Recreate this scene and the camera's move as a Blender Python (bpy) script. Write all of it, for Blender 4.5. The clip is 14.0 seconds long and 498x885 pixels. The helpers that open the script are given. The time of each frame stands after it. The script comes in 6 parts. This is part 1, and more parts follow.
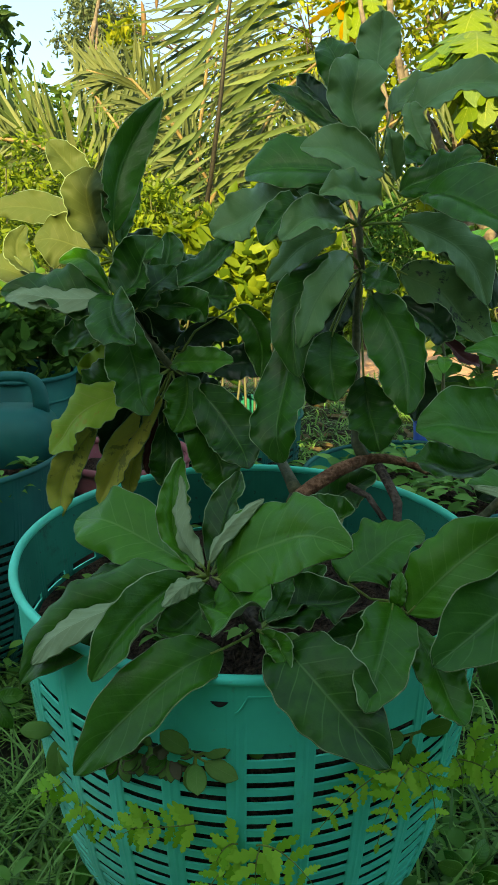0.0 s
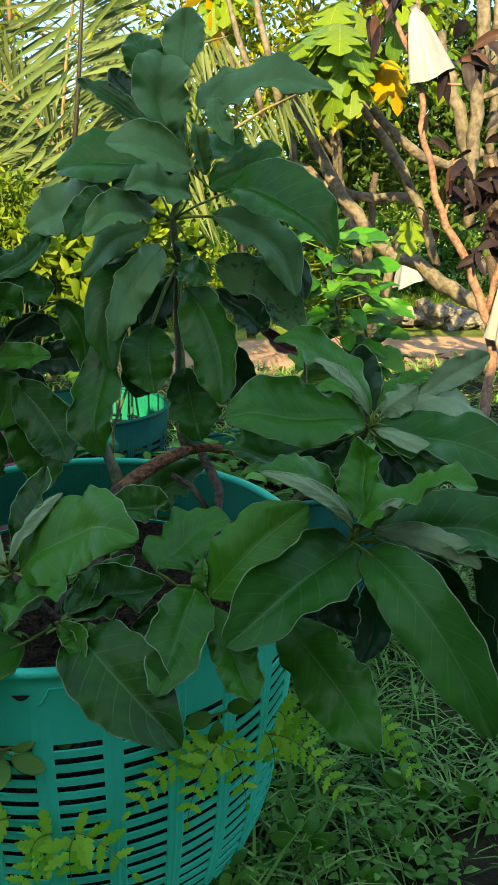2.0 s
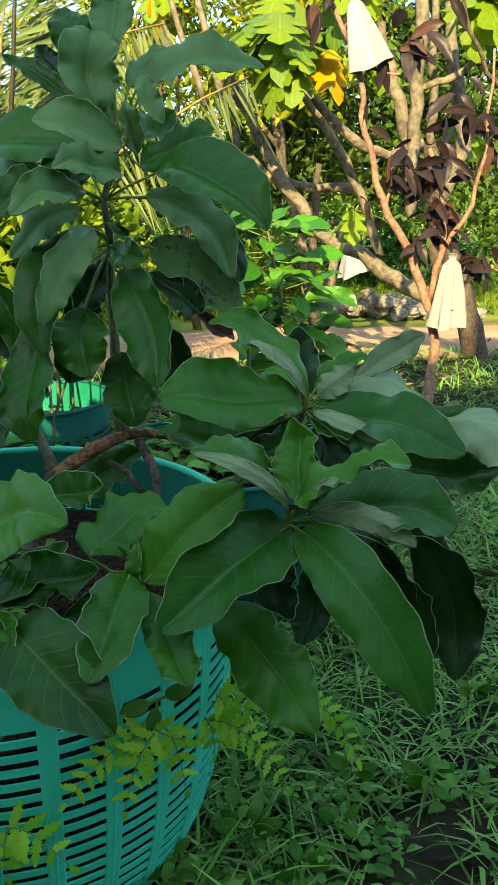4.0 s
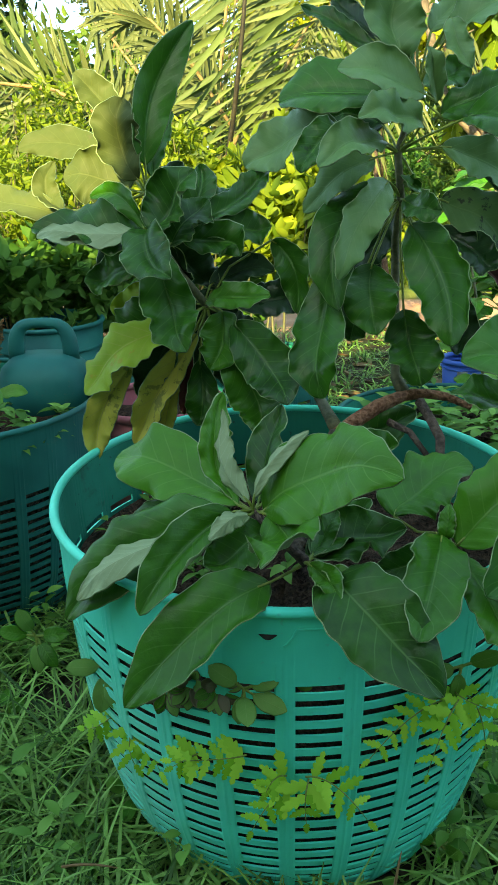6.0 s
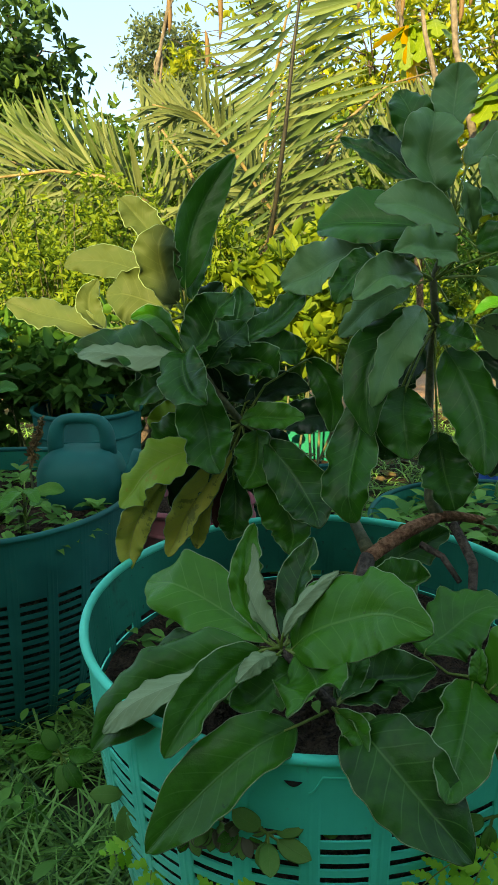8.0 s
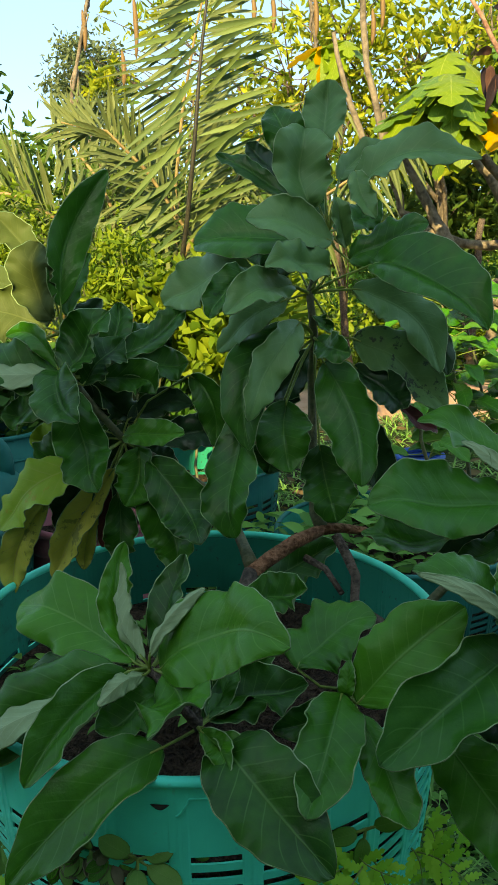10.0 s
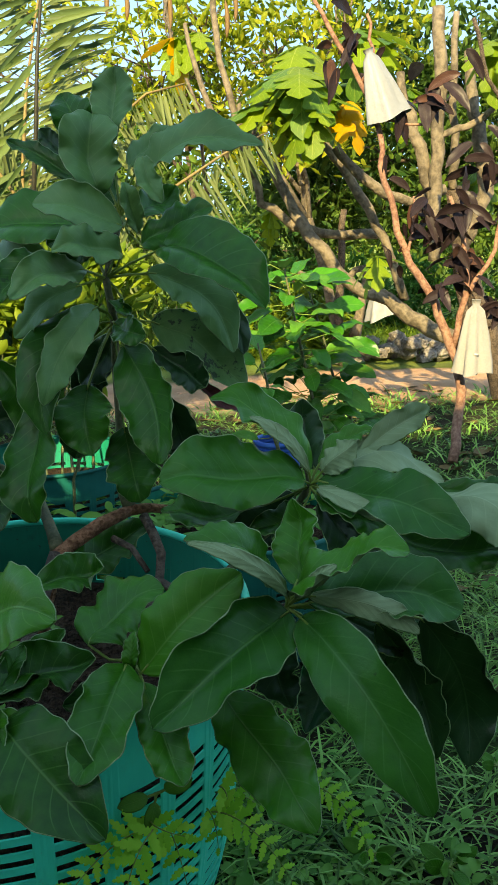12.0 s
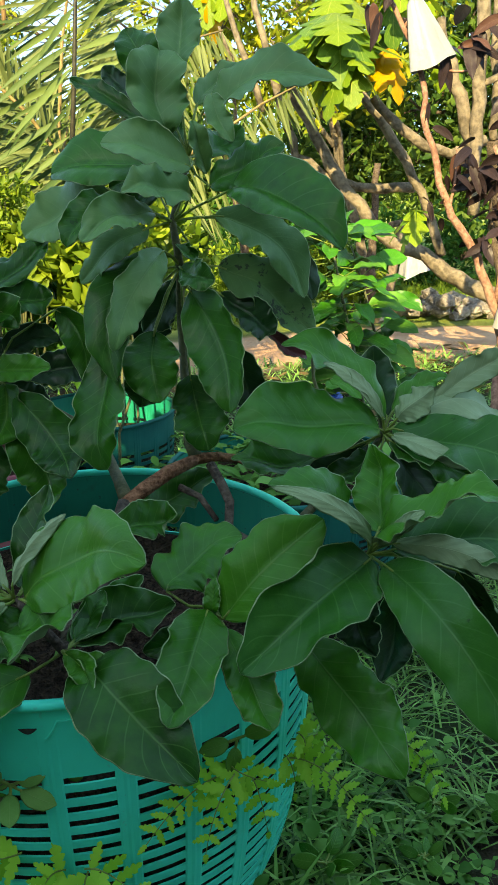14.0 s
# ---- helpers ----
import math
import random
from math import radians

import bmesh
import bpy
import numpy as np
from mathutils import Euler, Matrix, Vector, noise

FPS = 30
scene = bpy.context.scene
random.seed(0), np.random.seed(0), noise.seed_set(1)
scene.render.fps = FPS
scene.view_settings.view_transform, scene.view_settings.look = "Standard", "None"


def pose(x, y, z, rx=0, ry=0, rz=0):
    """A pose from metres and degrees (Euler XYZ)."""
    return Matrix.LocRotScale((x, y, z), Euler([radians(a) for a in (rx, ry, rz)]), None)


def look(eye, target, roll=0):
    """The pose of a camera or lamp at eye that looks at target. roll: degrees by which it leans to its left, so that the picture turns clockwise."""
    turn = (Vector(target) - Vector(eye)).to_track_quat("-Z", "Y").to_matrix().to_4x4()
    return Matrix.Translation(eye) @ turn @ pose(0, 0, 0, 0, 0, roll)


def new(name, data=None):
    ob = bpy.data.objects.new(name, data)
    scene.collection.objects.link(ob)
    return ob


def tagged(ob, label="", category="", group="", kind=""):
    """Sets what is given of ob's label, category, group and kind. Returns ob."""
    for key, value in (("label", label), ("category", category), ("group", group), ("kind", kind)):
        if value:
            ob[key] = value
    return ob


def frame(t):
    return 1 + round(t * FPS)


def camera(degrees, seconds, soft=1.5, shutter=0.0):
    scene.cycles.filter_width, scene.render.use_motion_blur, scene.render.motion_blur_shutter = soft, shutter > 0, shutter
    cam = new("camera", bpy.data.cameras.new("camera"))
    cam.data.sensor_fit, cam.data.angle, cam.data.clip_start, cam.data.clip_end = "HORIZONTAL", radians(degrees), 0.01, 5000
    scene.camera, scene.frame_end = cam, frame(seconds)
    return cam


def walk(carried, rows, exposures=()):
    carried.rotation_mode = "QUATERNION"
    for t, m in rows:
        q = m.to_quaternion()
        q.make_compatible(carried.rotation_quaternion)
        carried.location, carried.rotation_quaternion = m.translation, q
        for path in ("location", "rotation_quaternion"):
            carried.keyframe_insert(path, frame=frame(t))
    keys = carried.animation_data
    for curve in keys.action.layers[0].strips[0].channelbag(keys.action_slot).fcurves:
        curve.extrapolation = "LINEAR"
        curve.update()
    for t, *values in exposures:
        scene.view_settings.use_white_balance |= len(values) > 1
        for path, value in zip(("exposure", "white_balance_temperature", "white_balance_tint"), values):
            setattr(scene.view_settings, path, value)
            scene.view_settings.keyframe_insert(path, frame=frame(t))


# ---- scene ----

cam = camera(33.02, 14.0, soft=0.8)
ROWS = [
    (0.0, 0.0030, -0.0001, 0.8467, 73.61, -0.16, 0.02),
    (0.5, 0.0225, -0.0023, 0.8416, 73.38, -0.07, -0.92),
    (1.0, 0.0440, -0.0099, 0.8411, 73.22, 0.01, -2.36),
    (1.5, 0.0680, -0.0164, 0.8482, 73.04, 0.10, -4.28),
    (2.0, 0.1072, -0.0226, 0.8532, 72.93, 0.01, -6.80),
    (2.2, 0.1195, -0.0270, 0.8535, 72.88, -0.07, -7.70),
    (3.25, 0.1368, -0.0240, 0.8472, 72.76, -0.20, -10.65),
    (4.3, 0.1019, -0.0137, 0.8321, 72.16, 0.02, -9.72),
    (4.5, 0.0775, -0.0117, 0.8270, 71.86, 0.12, -8.48),
    (5.0, 0.0373, -0.0082, 0.8180, 70.96, 0.64, -4.54),
    (5.5, 0.0017, 0.0025, 0.8084, 70.40, 0.97, -1.28),
    (6.0, -0.0189, 0.0090, 0.8202, 70.59, 1.17, 1.11),
    (6.5, -0.0263, 0.0081, 0.8404, 71.46, 1.16, 2.76),
    (7.0, -0.0275, 0.0120, 0.8665, 72.85, 0.84, 3.90),
    (7.2, -0.0336, 0.0172, 0.8802, 73.42, 0.63, 4.29),
    (8.25, -0.0026, 0.0265, 0.8934, 74.86, 0.66, 3.56),
    (9.3, 0.0397, 0.0327, 0.8889, 75.52, 0.93, 1.32),
    (9.5, 0.0476, 0.0317, 0.8906, 75.65, 0.87, 0.76),
    (10.0, 0.0573, 0.0351, 0.8889, 75.76, 0.91, -0.52),
    (10.5, 0.0849, 0.0233, 0.8848, 75.79, 0.96, -2.20),
    (11.0, 0.0951, 0.0173, 0.8828, 75.79, 1.19, -3.52),
    (11.5, 0.1234, 0.0126, 0.8797, 75.62, 1.47, -5.97),
    (12.0, 0.1656, 0.0008, 0.8767, 75.17, 1.40, -8.32),
    (12.5, 0.1625, 0.0107, 0.8509, 73.93, 1.60, -9.46),
    (13.0, 0.1522, 0.0164, 0.8448, 72.89, 1.73, -9.42),
    (13.5, 0.1289, 0.0205, 0.8514, 72.62, 1.88, -8.33),
    (14.0, 0.1105, 0.0209, 0.8580, 72.55, 1.73, -6.76),
]
walk(cam, [(t, pose(*p)) for t, *p in ROWS], [(t, e, k, 0) for t, e, k in (
    (0.0, 2.70, 10300), (1.0, 2.80, 9800), (2.2, 2.80, 8900), (4.3, 3.00, 9200), (5.5, 3.35, 9700), (6.5, 3.35, 9700), (7.0, 2.95, 10200),
    (9.3, 2.65, 9900), (11.5, 2.65, 9200), (12.5, 2.70, 8700), (13.2, 2.98, 8900), (14.0, 3.0, 8900))])

# ---- light ----
SUN_FROM = Vector((-0.27, -1.0, 0.55))
world = bpy.data.worlds.new("sky")
scene.world = world
world.use_nodes = True
wn = world.node_tree.nodes
sky = wn.new("ShaderNodeTexSky")
sky.sky_type, sky.sun_disc = "NISHITA", False
sky.sun_elevation = math.atan2(SUN_FROM.z, math.hypot(SUN_FROM.x, SUN_FROM.y))
sky.sun_rotation = math.atan2(SUN_FROM.x, SUN_FROM.y)
sky.altitude = 1500.0
sky.air_density, sky.dust_density, sky.ozone_density = 0.45, 4.5, 5.0
wn["Background"].inputs["Strength"].default_value = 0.050
world.node_tree.links.new(sky.outputs[0], wn["Background"].inputs["Color"])
# even, slightly hazy blue of the whole dome on top of the clear-air sky
haze = wn.new("ShaderNodeBackground")
haze.inputs["Color"].default_value = (0.32, 0.56, 0.95, 1)
haze.inputs["Strength"].default_value = 0.165
both_skies = wn.new("ShaderNodeAddShader")
world.node_tree.links.new(wn["Background"].outputs[0], both_skies.inputs[0])
world.node_tree.links.new(haze.outputs[0], both_skies.inputs[1])
world.node_tree.links.new(both_skies.outputs[0], wn["World Output"].inputs["Surface"])
sun = new("sun", bpy.data.lights.new("sun", "SUN"))
sun.data.energy, sun.data.angle, sun.data.color = 1.8, radians(0.6), (1.0, 0.85, 0.56)
sun.matrix_world = look(SUN_FROM * 10, (0, 0, 0))


# ---- materials ----
class Nodes:
    """Short hand for building a node material."""

    def __init__(self, name):
        self.mat = bpy.data.materials.new(name)
        self.mat.use_nodes = True
        self.tree = self.mat.node_tree
        self.bsdf = self.tree.nodes["Principled BSDF"]
        self.out = self.tree.nodes["Material Output"]

    def node(self, kind, **inputs):
        n = self.tree.nodes.new("ShaderNode" + kind)
        for key, value in inputs.items():
            self.put(n, key, value)
        return n

    def put(self, n, key, value):
        socket = n.inputs[int(key[1:])] if key[0] == "i" and key[1:].isdigit() else n.inputs[key]
        if isinstance(value, bpy.types.NodeSocket):
            self.tree.links.new(value, socket)
        else:
            socket.default_value = value

    def math(self, op, a, b=0.0, c=0.0):
        n = self.node("Math", i0=a, i1=b, i2=c)
        n.operation = op
        return n.outputs[0]

    def noise(self, scale, detail=3.0, vector=None, rough=0.55):
        n = self.node("TexNoise", Scale=scale, Detail=detail, Roughness=rough)
        if vector is not None:
            self.put(n, "Vector", vector)
        return n.outputs["Fac"]

    def mix(self, fac, a, b):
        n = self.tree.nodes.new("ShaderNodeMix")
        n.data_type = "RGBA"
        for i, v in ((0, fac), (6, a), (7, b)):
            if isinstance(v, bpy.types.NodeSocket):
                self.tree.links.new(v, n.inputs[i])
            else:
                n.inputs[i].default_value = v if i == 0 or len(v) == 4 else (*v, 1)
        return n.outputs[2]

    def ramp(self, fac, lo, hi):
        n = self.node("MapRange", i0=fac, i1=lo, i2=hi)
        n.interpolation_type = "SMOOTHSTEP"
        return n.outputs[0]

    def pos(self):
        return self.node("NewGeometry").outputs["Position"]

    def local(self):
        return self.node("TexCoord").outputs["Object"]

    def island(self):
        return self.node("NewGeometry").outputs["Random Per Island"]

    def chance(self):
        return self.node("ObjectInfo").outputs["Random"]

    def bump(self, height, strength, distance=0.01):
        n = self.node("Bump", Strength=strength, Distance=distance, Height=height)
        self.put(self.bsdf, "Normal", n.outputs[0])

    def done(self, color, rough=0.6, spec=0.5, metal=0.0):
        self.put(self.bsdf, "Base Color", color if isinstance(color, bpy.types.NodeSocket) else (*color, 1))
        self.put(self.bsdf, "Roughness", rough)
        self.put(self.bsdf, "Specular IOR Level", spec)
        self.put(self.bsdf, "Metallic", metal)
        return self.mat


def plain(name, a, b, scale, rough=0.7, bump=0.3, spec=0.4, distance=0.004, fine=5.0):
    """Two colours mixed by coarse and fine noise, with relief."""
    m = Nodes(name)
    p = m.pos()
    coarse, small = m.noise(scale, 4.0, p), m.noise(scale * fine, 3.0, p)
    fac = m.math("MULTIPLY_ADD", small, 0.5, m.math("MULTIPLY", coarse, 0.5))
    m.bump(small, bump, distance)
    return m.done(m.mix(m.ramp(fac, 0.35, 0.65), a, b), rough, spec)


def blade(name, dark, light, vein, rough=0.5, spots=None, through_light=0.0, vein_amount=0.75, spec=0.22, ridge=0.22):
    """A leaf's face: midrib and side veins along its own lengthwise and crosswise measure, mottling, small blemishes."""
    m = Nodes(name)
    uv = m.node("SeparateXYZ", Vector=m.node("TexCoord").outputs["UV"])
    along, across = uv.outputs[0], m.math("ABSOLUTE", m.math("MULTIPLY_ADD", uv.outputs[1], 2.0, -1.0))
    p = m.local()
    shift = m.math("MULTIPLY", m.chance(), 40.0)
    moved = m.node("VectorMath", i0=p, i1=m.node("CombineXYZ", X=shift, Y=shift).outputs[0]).outputs[0]
    rib = m.math("SUBTRACT", 1.0, m.ramp(across, 0.006, 0.045))
    run = m.math("MULTIPLY_ADD", across, -0.20, along)
    wob = m.math("MULTIPLY_ADD", m.noise(25.0, 1.0, moved), 0.03, run)
    tri = m.math("ABSOLUTE", m.math("SUBTRACT", m.math("FRACT", m.math("MULTIPLY", wob, 8.5)), 0.5))
    side = m.math("SUBTRACT", 1.0, m.ramp(tri, 0.010, 0.06))
    side = m.math("MULTIPLY", side, m.math("SUBTRACT", 1.0, m.ramp(across, 0.55, 0.98)))
    veins = m.math("MAXIMUM", rib, m.math("MULTIPLY", side, 0.6))
    mottle = m.ramp(m.math("MULTIPLY_ADD", m.noise(90.0, 4.0, moved), 0.4, m.math("MULTIPLY", m.noise(16.0, 3.0, moved), 0.6)), 0.32, 0.68)
    tone = m.math("MULTIPLY_ADD", m.chance(), 0.6, m.math("MULTIPLY", mottle, 0.4))
    color = m.mix(tone, dark, light)
    color = m.mix(m.math("MULTIPLY", veins, vein_amount), color, vein)
    if spots:
        blot = m.ramp(m.noise(38.0, 5.0, moved, 0.7), spots[1], spots[1] + 0.05)
        color = m.mix(m.math("MULTIPLY", blot, spots[2]), color, spots[0])
    height = m.math("MULTIPLY_ADD", m.noise(300.0, 3.0, moved), 0.14, m.math("MULTIPLY_ADD", m.noise(38.0, 2.0, moved), 0.45, m.math("MULTIPLY", tri, ridge)))
    height = m.math("MULTIPLY_ADD", rib, -0.15, height)
    m.bump(height, 0.5, 0.004)
    mat = m.done(color, m.math("MULTIPLY_ADD", m.noise(30.0, 3.0, moved), 0.25, rough - 0.14), spec)
    if through_light:
        glow = m.node("BsdfTranslucent", Color=color)
        both = m.node("MixShader", i0=through_light, i1=m.bsdf.outputs[0], i2=glow.outputs[0])
        m.put(m.out, "Surface", both.outputs[0])
    return mat


def foliage(name, dark, light, through_light=0.35, rough=0.55):
    """Small leaves: every leaf its own tone, partly lit through."""
    m = Nodes(name)
    color = m.mix(m.island(), dark, light)
    color = m.mix(m.math("MULTIPLY", m.noise(3.0, 2.0, m.pos()), 0.35), color, tuple(c * 0.55 for c in dark))
    mat = m.done(color, rough, 0.2)
    glow = m.node("BsdfTranslucent", Color=color)
    both = m.node("MixShader", i0=through_light, i1=m.bsdf.outputs[0], i2=glow.outputs[0])
    m.put(m.out, "Surface", both.outputs[0])
    return mat


def plastic(name, a, b, dirt, dusty=0.35, rough=0.42, bleached=0.0):
    """Moulded plastic with bleaching, dust and splashed soil."""
    m = Nodes(name)
    p = m.pos()
    color = m.mix(m.ramp(m.noise(7.0, 3.0, p), 0.35, 0.65), a, b)
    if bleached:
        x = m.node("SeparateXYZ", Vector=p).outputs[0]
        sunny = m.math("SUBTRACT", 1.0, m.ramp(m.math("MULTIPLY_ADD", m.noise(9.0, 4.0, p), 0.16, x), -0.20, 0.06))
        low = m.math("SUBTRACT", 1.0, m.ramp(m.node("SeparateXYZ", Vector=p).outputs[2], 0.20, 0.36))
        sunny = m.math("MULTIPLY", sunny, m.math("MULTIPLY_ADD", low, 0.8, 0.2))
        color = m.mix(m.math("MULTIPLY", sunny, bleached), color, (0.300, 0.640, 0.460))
    stain = m.math("MULTIPLY", m.ramp(m.noise(14.0, 6.0, p, 0.7), 0.56, 0.74), dusty)
    speck = m.math("MULTIPLY", m.ramp(m.noise(120.0, 3.0, p), 0.66, 0.72), dusty)
    color = m.mix(m.math("MAXIMUM", stain, speck), color, dirt)
    m.bump(m.noise(60.0, 3.0, p), 0.12, 0.002)
    return m.done(color, m.math("MULTIPLY_ADD", m.noise(9.0, 3.0, p), 0.3, rough - 0.1), 0.2)


LEAF_TOP = blade("leaf_top", (0.006, 0.046, 0.004), (0.032, 0.170, 0.010), (0.080, 0.200, 0.045), 0.36, ((0.010, 0.030, 0.006), 0.66, 0.6), 0.0, 0.65, 0.26)
LEAF_FRESH = blade("leaf_fresh", (0.020, 0.115, 0.006), (0.046, 0.205, 0.011), (0.100, 0.250, 0.042), 0.38, ((0.020, 0.050, 0.008), 0.66, 0.5), 0.0, 0.75, 0.24)
LEAF_LUSH = blade("leaf_lush_green", (0.012, 0.085, 0.010), (0.032, 0.155, 0.015), (0.075, 0.205, 0.050), 0.37, ((0.010, 0.030, 0.006), 0.66, 0.5), 0.0, 0.65, 0.24)
LEAF_UNDER = blade("leaf_underside", (0.190, 0.275, 0.130), (0.260, 0.350, 0.185), (0.330, 0.420, 0.240), 0.65, None, 0.0, 0.6)
# leaf colour made paler to carry the sun on the left crown
LEAF_SUNLIT = blade("leaf_sunlit_pale", (0.055, 0.088, 0.022), (0.085, 0.122, 0.034), (0.110, 0.150, 0.050), 0.65, ((0.10, 0.09, 0.05), 0.64, 0.4), 0.15, 0.5)
# matt leaf, its colour lightened for faces turned to the sky
LEAF_MATTE = blade("leaf_matt_skylit", (0.058, 0.160, 0.040), (0.115, 0.250, 0.072), (0.150, 0.285, 0.100), 0.46, ((0.03, 0.06, 0.02), 0.68, 0.4), 0.0, 0.5, 0.36)
LEAF_BLEMISHED = blade("leaf_blemished", (0.045, 0.125, 0.032), (0.085, 0.185, 0.050), (0.110, 0.210, 0.065), 0.55, ((0.012, 0.022, 0.010), 0.56, 0.85), 0.0, 0.5)
LEAF_YELLOW = blade("leaf_yellowing", (0.170, 0.310, 0.020), (0.270, 0.400, 0.030), (0.280, 0.340, 0.060), 0.5, ((0.30, 0.24, 0.02), 0.60, 0.6), 0.15)
LEAF_DRY = blade("leaf_withering", (0.400, 0.400, 0.060), (0.600, 0.560, 0.100), (0.340, 0.330, 0.120), 0.6, ((0.060, 0.100, 0.025), 0.58, 0.6), 0.15)
LEAF_RED = blade("leaf_dead_dark_red", (0.060, 0.012, 0.012), (0.130, 0.030, 0.025), (0.160, 0.060, 0.040), 0.6)
# darkest shiny leaf; its colour also carries the shade inside the crowns
LEAF_BLUE = blade("leaf_shiny_shade_dark", (0.007, 0.038, 0.007), (0.016, 0.060, 0.014), (0.045, 0.110, 0.035), 0.33, None, 0.0, 0.5, 0.30)
LEAF_MARGIN = plain("leaf_margin", (0.110, 0.200, 0.070), (0.240, 0.330, 0.160), 60.0, 0.6, 0.0)
PETIOLE = plain("green_petiole", (0.120, 0.200, 0.030), (0.220, 0.290, 0.060), 50.0, 0.5, 0.1)
TWIG = plain("green_twig", (0.060, 0.075, 0.030), (0.140, 0.140, 0.065), 40.0, 0.6, 0.3)
BARK = plain("reddish_brown_bark", (0.140, 0.058, 0.030), (0.380, 0.185, 0.105), 45.0, 0.85, 0.9, 0.2, 0.006, 4.0)
BARK_DARK = plain("dark_bark", (0.045, 0.034, 0.026), (0.140, 0.105, 0.080), 40.0, 0.85, 0.9, 0.2, 0.006, 4.0)
BARK_PALE = plain("pale_tree_bark", (0.085, 0.070, 0.052), (0.240, 0.195, 0.140), 7.0, 0.85, 0.8, 0.2, 0.01, 5.0)
BARK_RED = plain("pinkish_bark", (0.180, 0.090, 0.065), (0.360, 0.210, 0.150), 18.0, 0.8, 0.6, 0.2, 0.006, 4.0)
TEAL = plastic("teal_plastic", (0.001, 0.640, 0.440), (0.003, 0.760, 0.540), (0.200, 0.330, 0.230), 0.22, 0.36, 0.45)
# inside of the baskets: shade put into the colour, plus dark stains
TEAL_INNER = plastic("shaded_stained_teal_plastic", (0.002, 0.200, 0.130), (0.004, 0.270, 0.175), (0.045, 0.040, 0.030), 0.6)
# the same teal, darkened in the colour for pots shaded by foliage
TEAL_FAR = plastic("teal_plastic_shaded", (0.001, 0.090, 0.080), (0.003, 0.140, 0.118), (0.070, 0.090, 0.070), 0.3, 0.5)
BLUE_PLASTIC = plastic("blue_plastic", (0.020, 0.110, 0.460), (0.035, 0.160, 0.560), (0.120, 0.140, 0.180), 0.3, 0.35)
RED_PLASTIC = plastic("faded_red_plastic", (0.240, 0.055, 0.070), (0.330, 0.100, 0.110), (0.260, 0.180, 0.150), 0.4, 0.5)
SOIL = plain("dark_potting_soil", (0.026, 0.017, 0.012), (0.105, 0.066, 0.044), 35.0, 0.95, 1.0, 0.1, 0.02)
BAG = plain("white_plastic_bag", (0.225, 0.240, 0.262), (0.250, 0.265, 0.288), 12.0, 0.45, 0.12, 0.5, 0.01)
BAG_PAPER = plain("cream_cloth_bag", (0.270, 0.262, 0.250), (0.305, 0.298, 0.285), 22.0, 0.7, 0.15, 0.3, 0.01)
PRINT = plain("faded_print", (0.380, 0.390, 0.380), (0.480, 0.480, 0.460), 30.0, 0.6, 0.0)
STRING = plain("dark_tie", (0.020, 0.018, 0.016), (0.050, 0.045, 0.040), 30.0, 0.8, 0.2)
STONE = plain("grey_rubble", (0.120, 0.105, 0.095), (0.330, 0.290, 0.250), 9.0, 0.9, 0.8, 0.2, 0.02)
SHADE_WALL = plain("shade_wall_plaster", (0.230, 0.210, 0.180), (0.310, 0.285, 0.245), 3.0, 0.85, 0.3)
GRASS = foliage("grass_blades", (0.014, 0.070, 0.009), (0.330, 0.640, 0.150), 0.2, 0.36)
WEED = foliage("weed_leaves", (0.050, 0.180, 0.025), (0.190, 0.430, 0.080), 0.2)
FERN = foliage("fern_leaflets", (0.180, 0.500, 0.030), (0.400, 0.760, 0.080), 0.2)
PALM_LEAFLET = foliage("palm_leaflets", (0.070, 0.110, 0.036), (0.205, 0.245, 0.092), 0.22)
PALM_RIB_DARK = plain("dark_palm_rib", (0.014, 0.014, 0.009), (0.040, 0.036, 0.020), 20.0, 0.6, 0.3)
PALM_LEAFLET_DARK = foliage("dark_palm_leaflets", (0.060, 0.110, 0.035), (0.170, 0.240, 0.070), 0.2)
PALM_RIB = plain("palm_rib", (0.160, 0.110, 0.040), (0.290, 0.220, 0.090), 20.0, 0.6, 0.3)
SHRUB_LIME = foliage("lime_shrub_leaves", (0.090, 0.180, 0.018), (0.300, 0.390, 0.042), 0.4)
SHRUB_GREEN = foliage("green_shrub_leaves", (0.040, 0.140, 0.025), (0.110, 0.270, 0.045), 0.35)
TREE_DARK = foliage("dark_tree_leaves", (0.022, 0.065, 0.018), (0.070, 0.150, 0.030), 0.35)
TREE_MID = foliage("sunny_green_tree_leaves", (0.050, 0.130, 0.022), (0.210, 0.320, 0.050), 0.4)
TREE_YELLOW = foliage("yellow_green_tree_leaves", (0.130, 0.220, 0.020), (0.480, 0.480, 0.045), 0.45)
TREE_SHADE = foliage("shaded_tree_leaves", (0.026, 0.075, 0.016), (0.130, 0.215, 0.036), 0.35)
TREE_FAR = foliage("far_tree_leaves", (0.075, 0.115, 0.055), (0.170, 0.210, 0.090), 0.3)
BROWN_POD = foliage("dry_brown_pods", (0.140, 0.080, 0.035), (0.330, 0.210, 0.090), 0.2)
LITTER = foliage("fallen_leaves", (0.100, 0.070, 0.035), (0.260, 0.180, 0.080), 0.15)


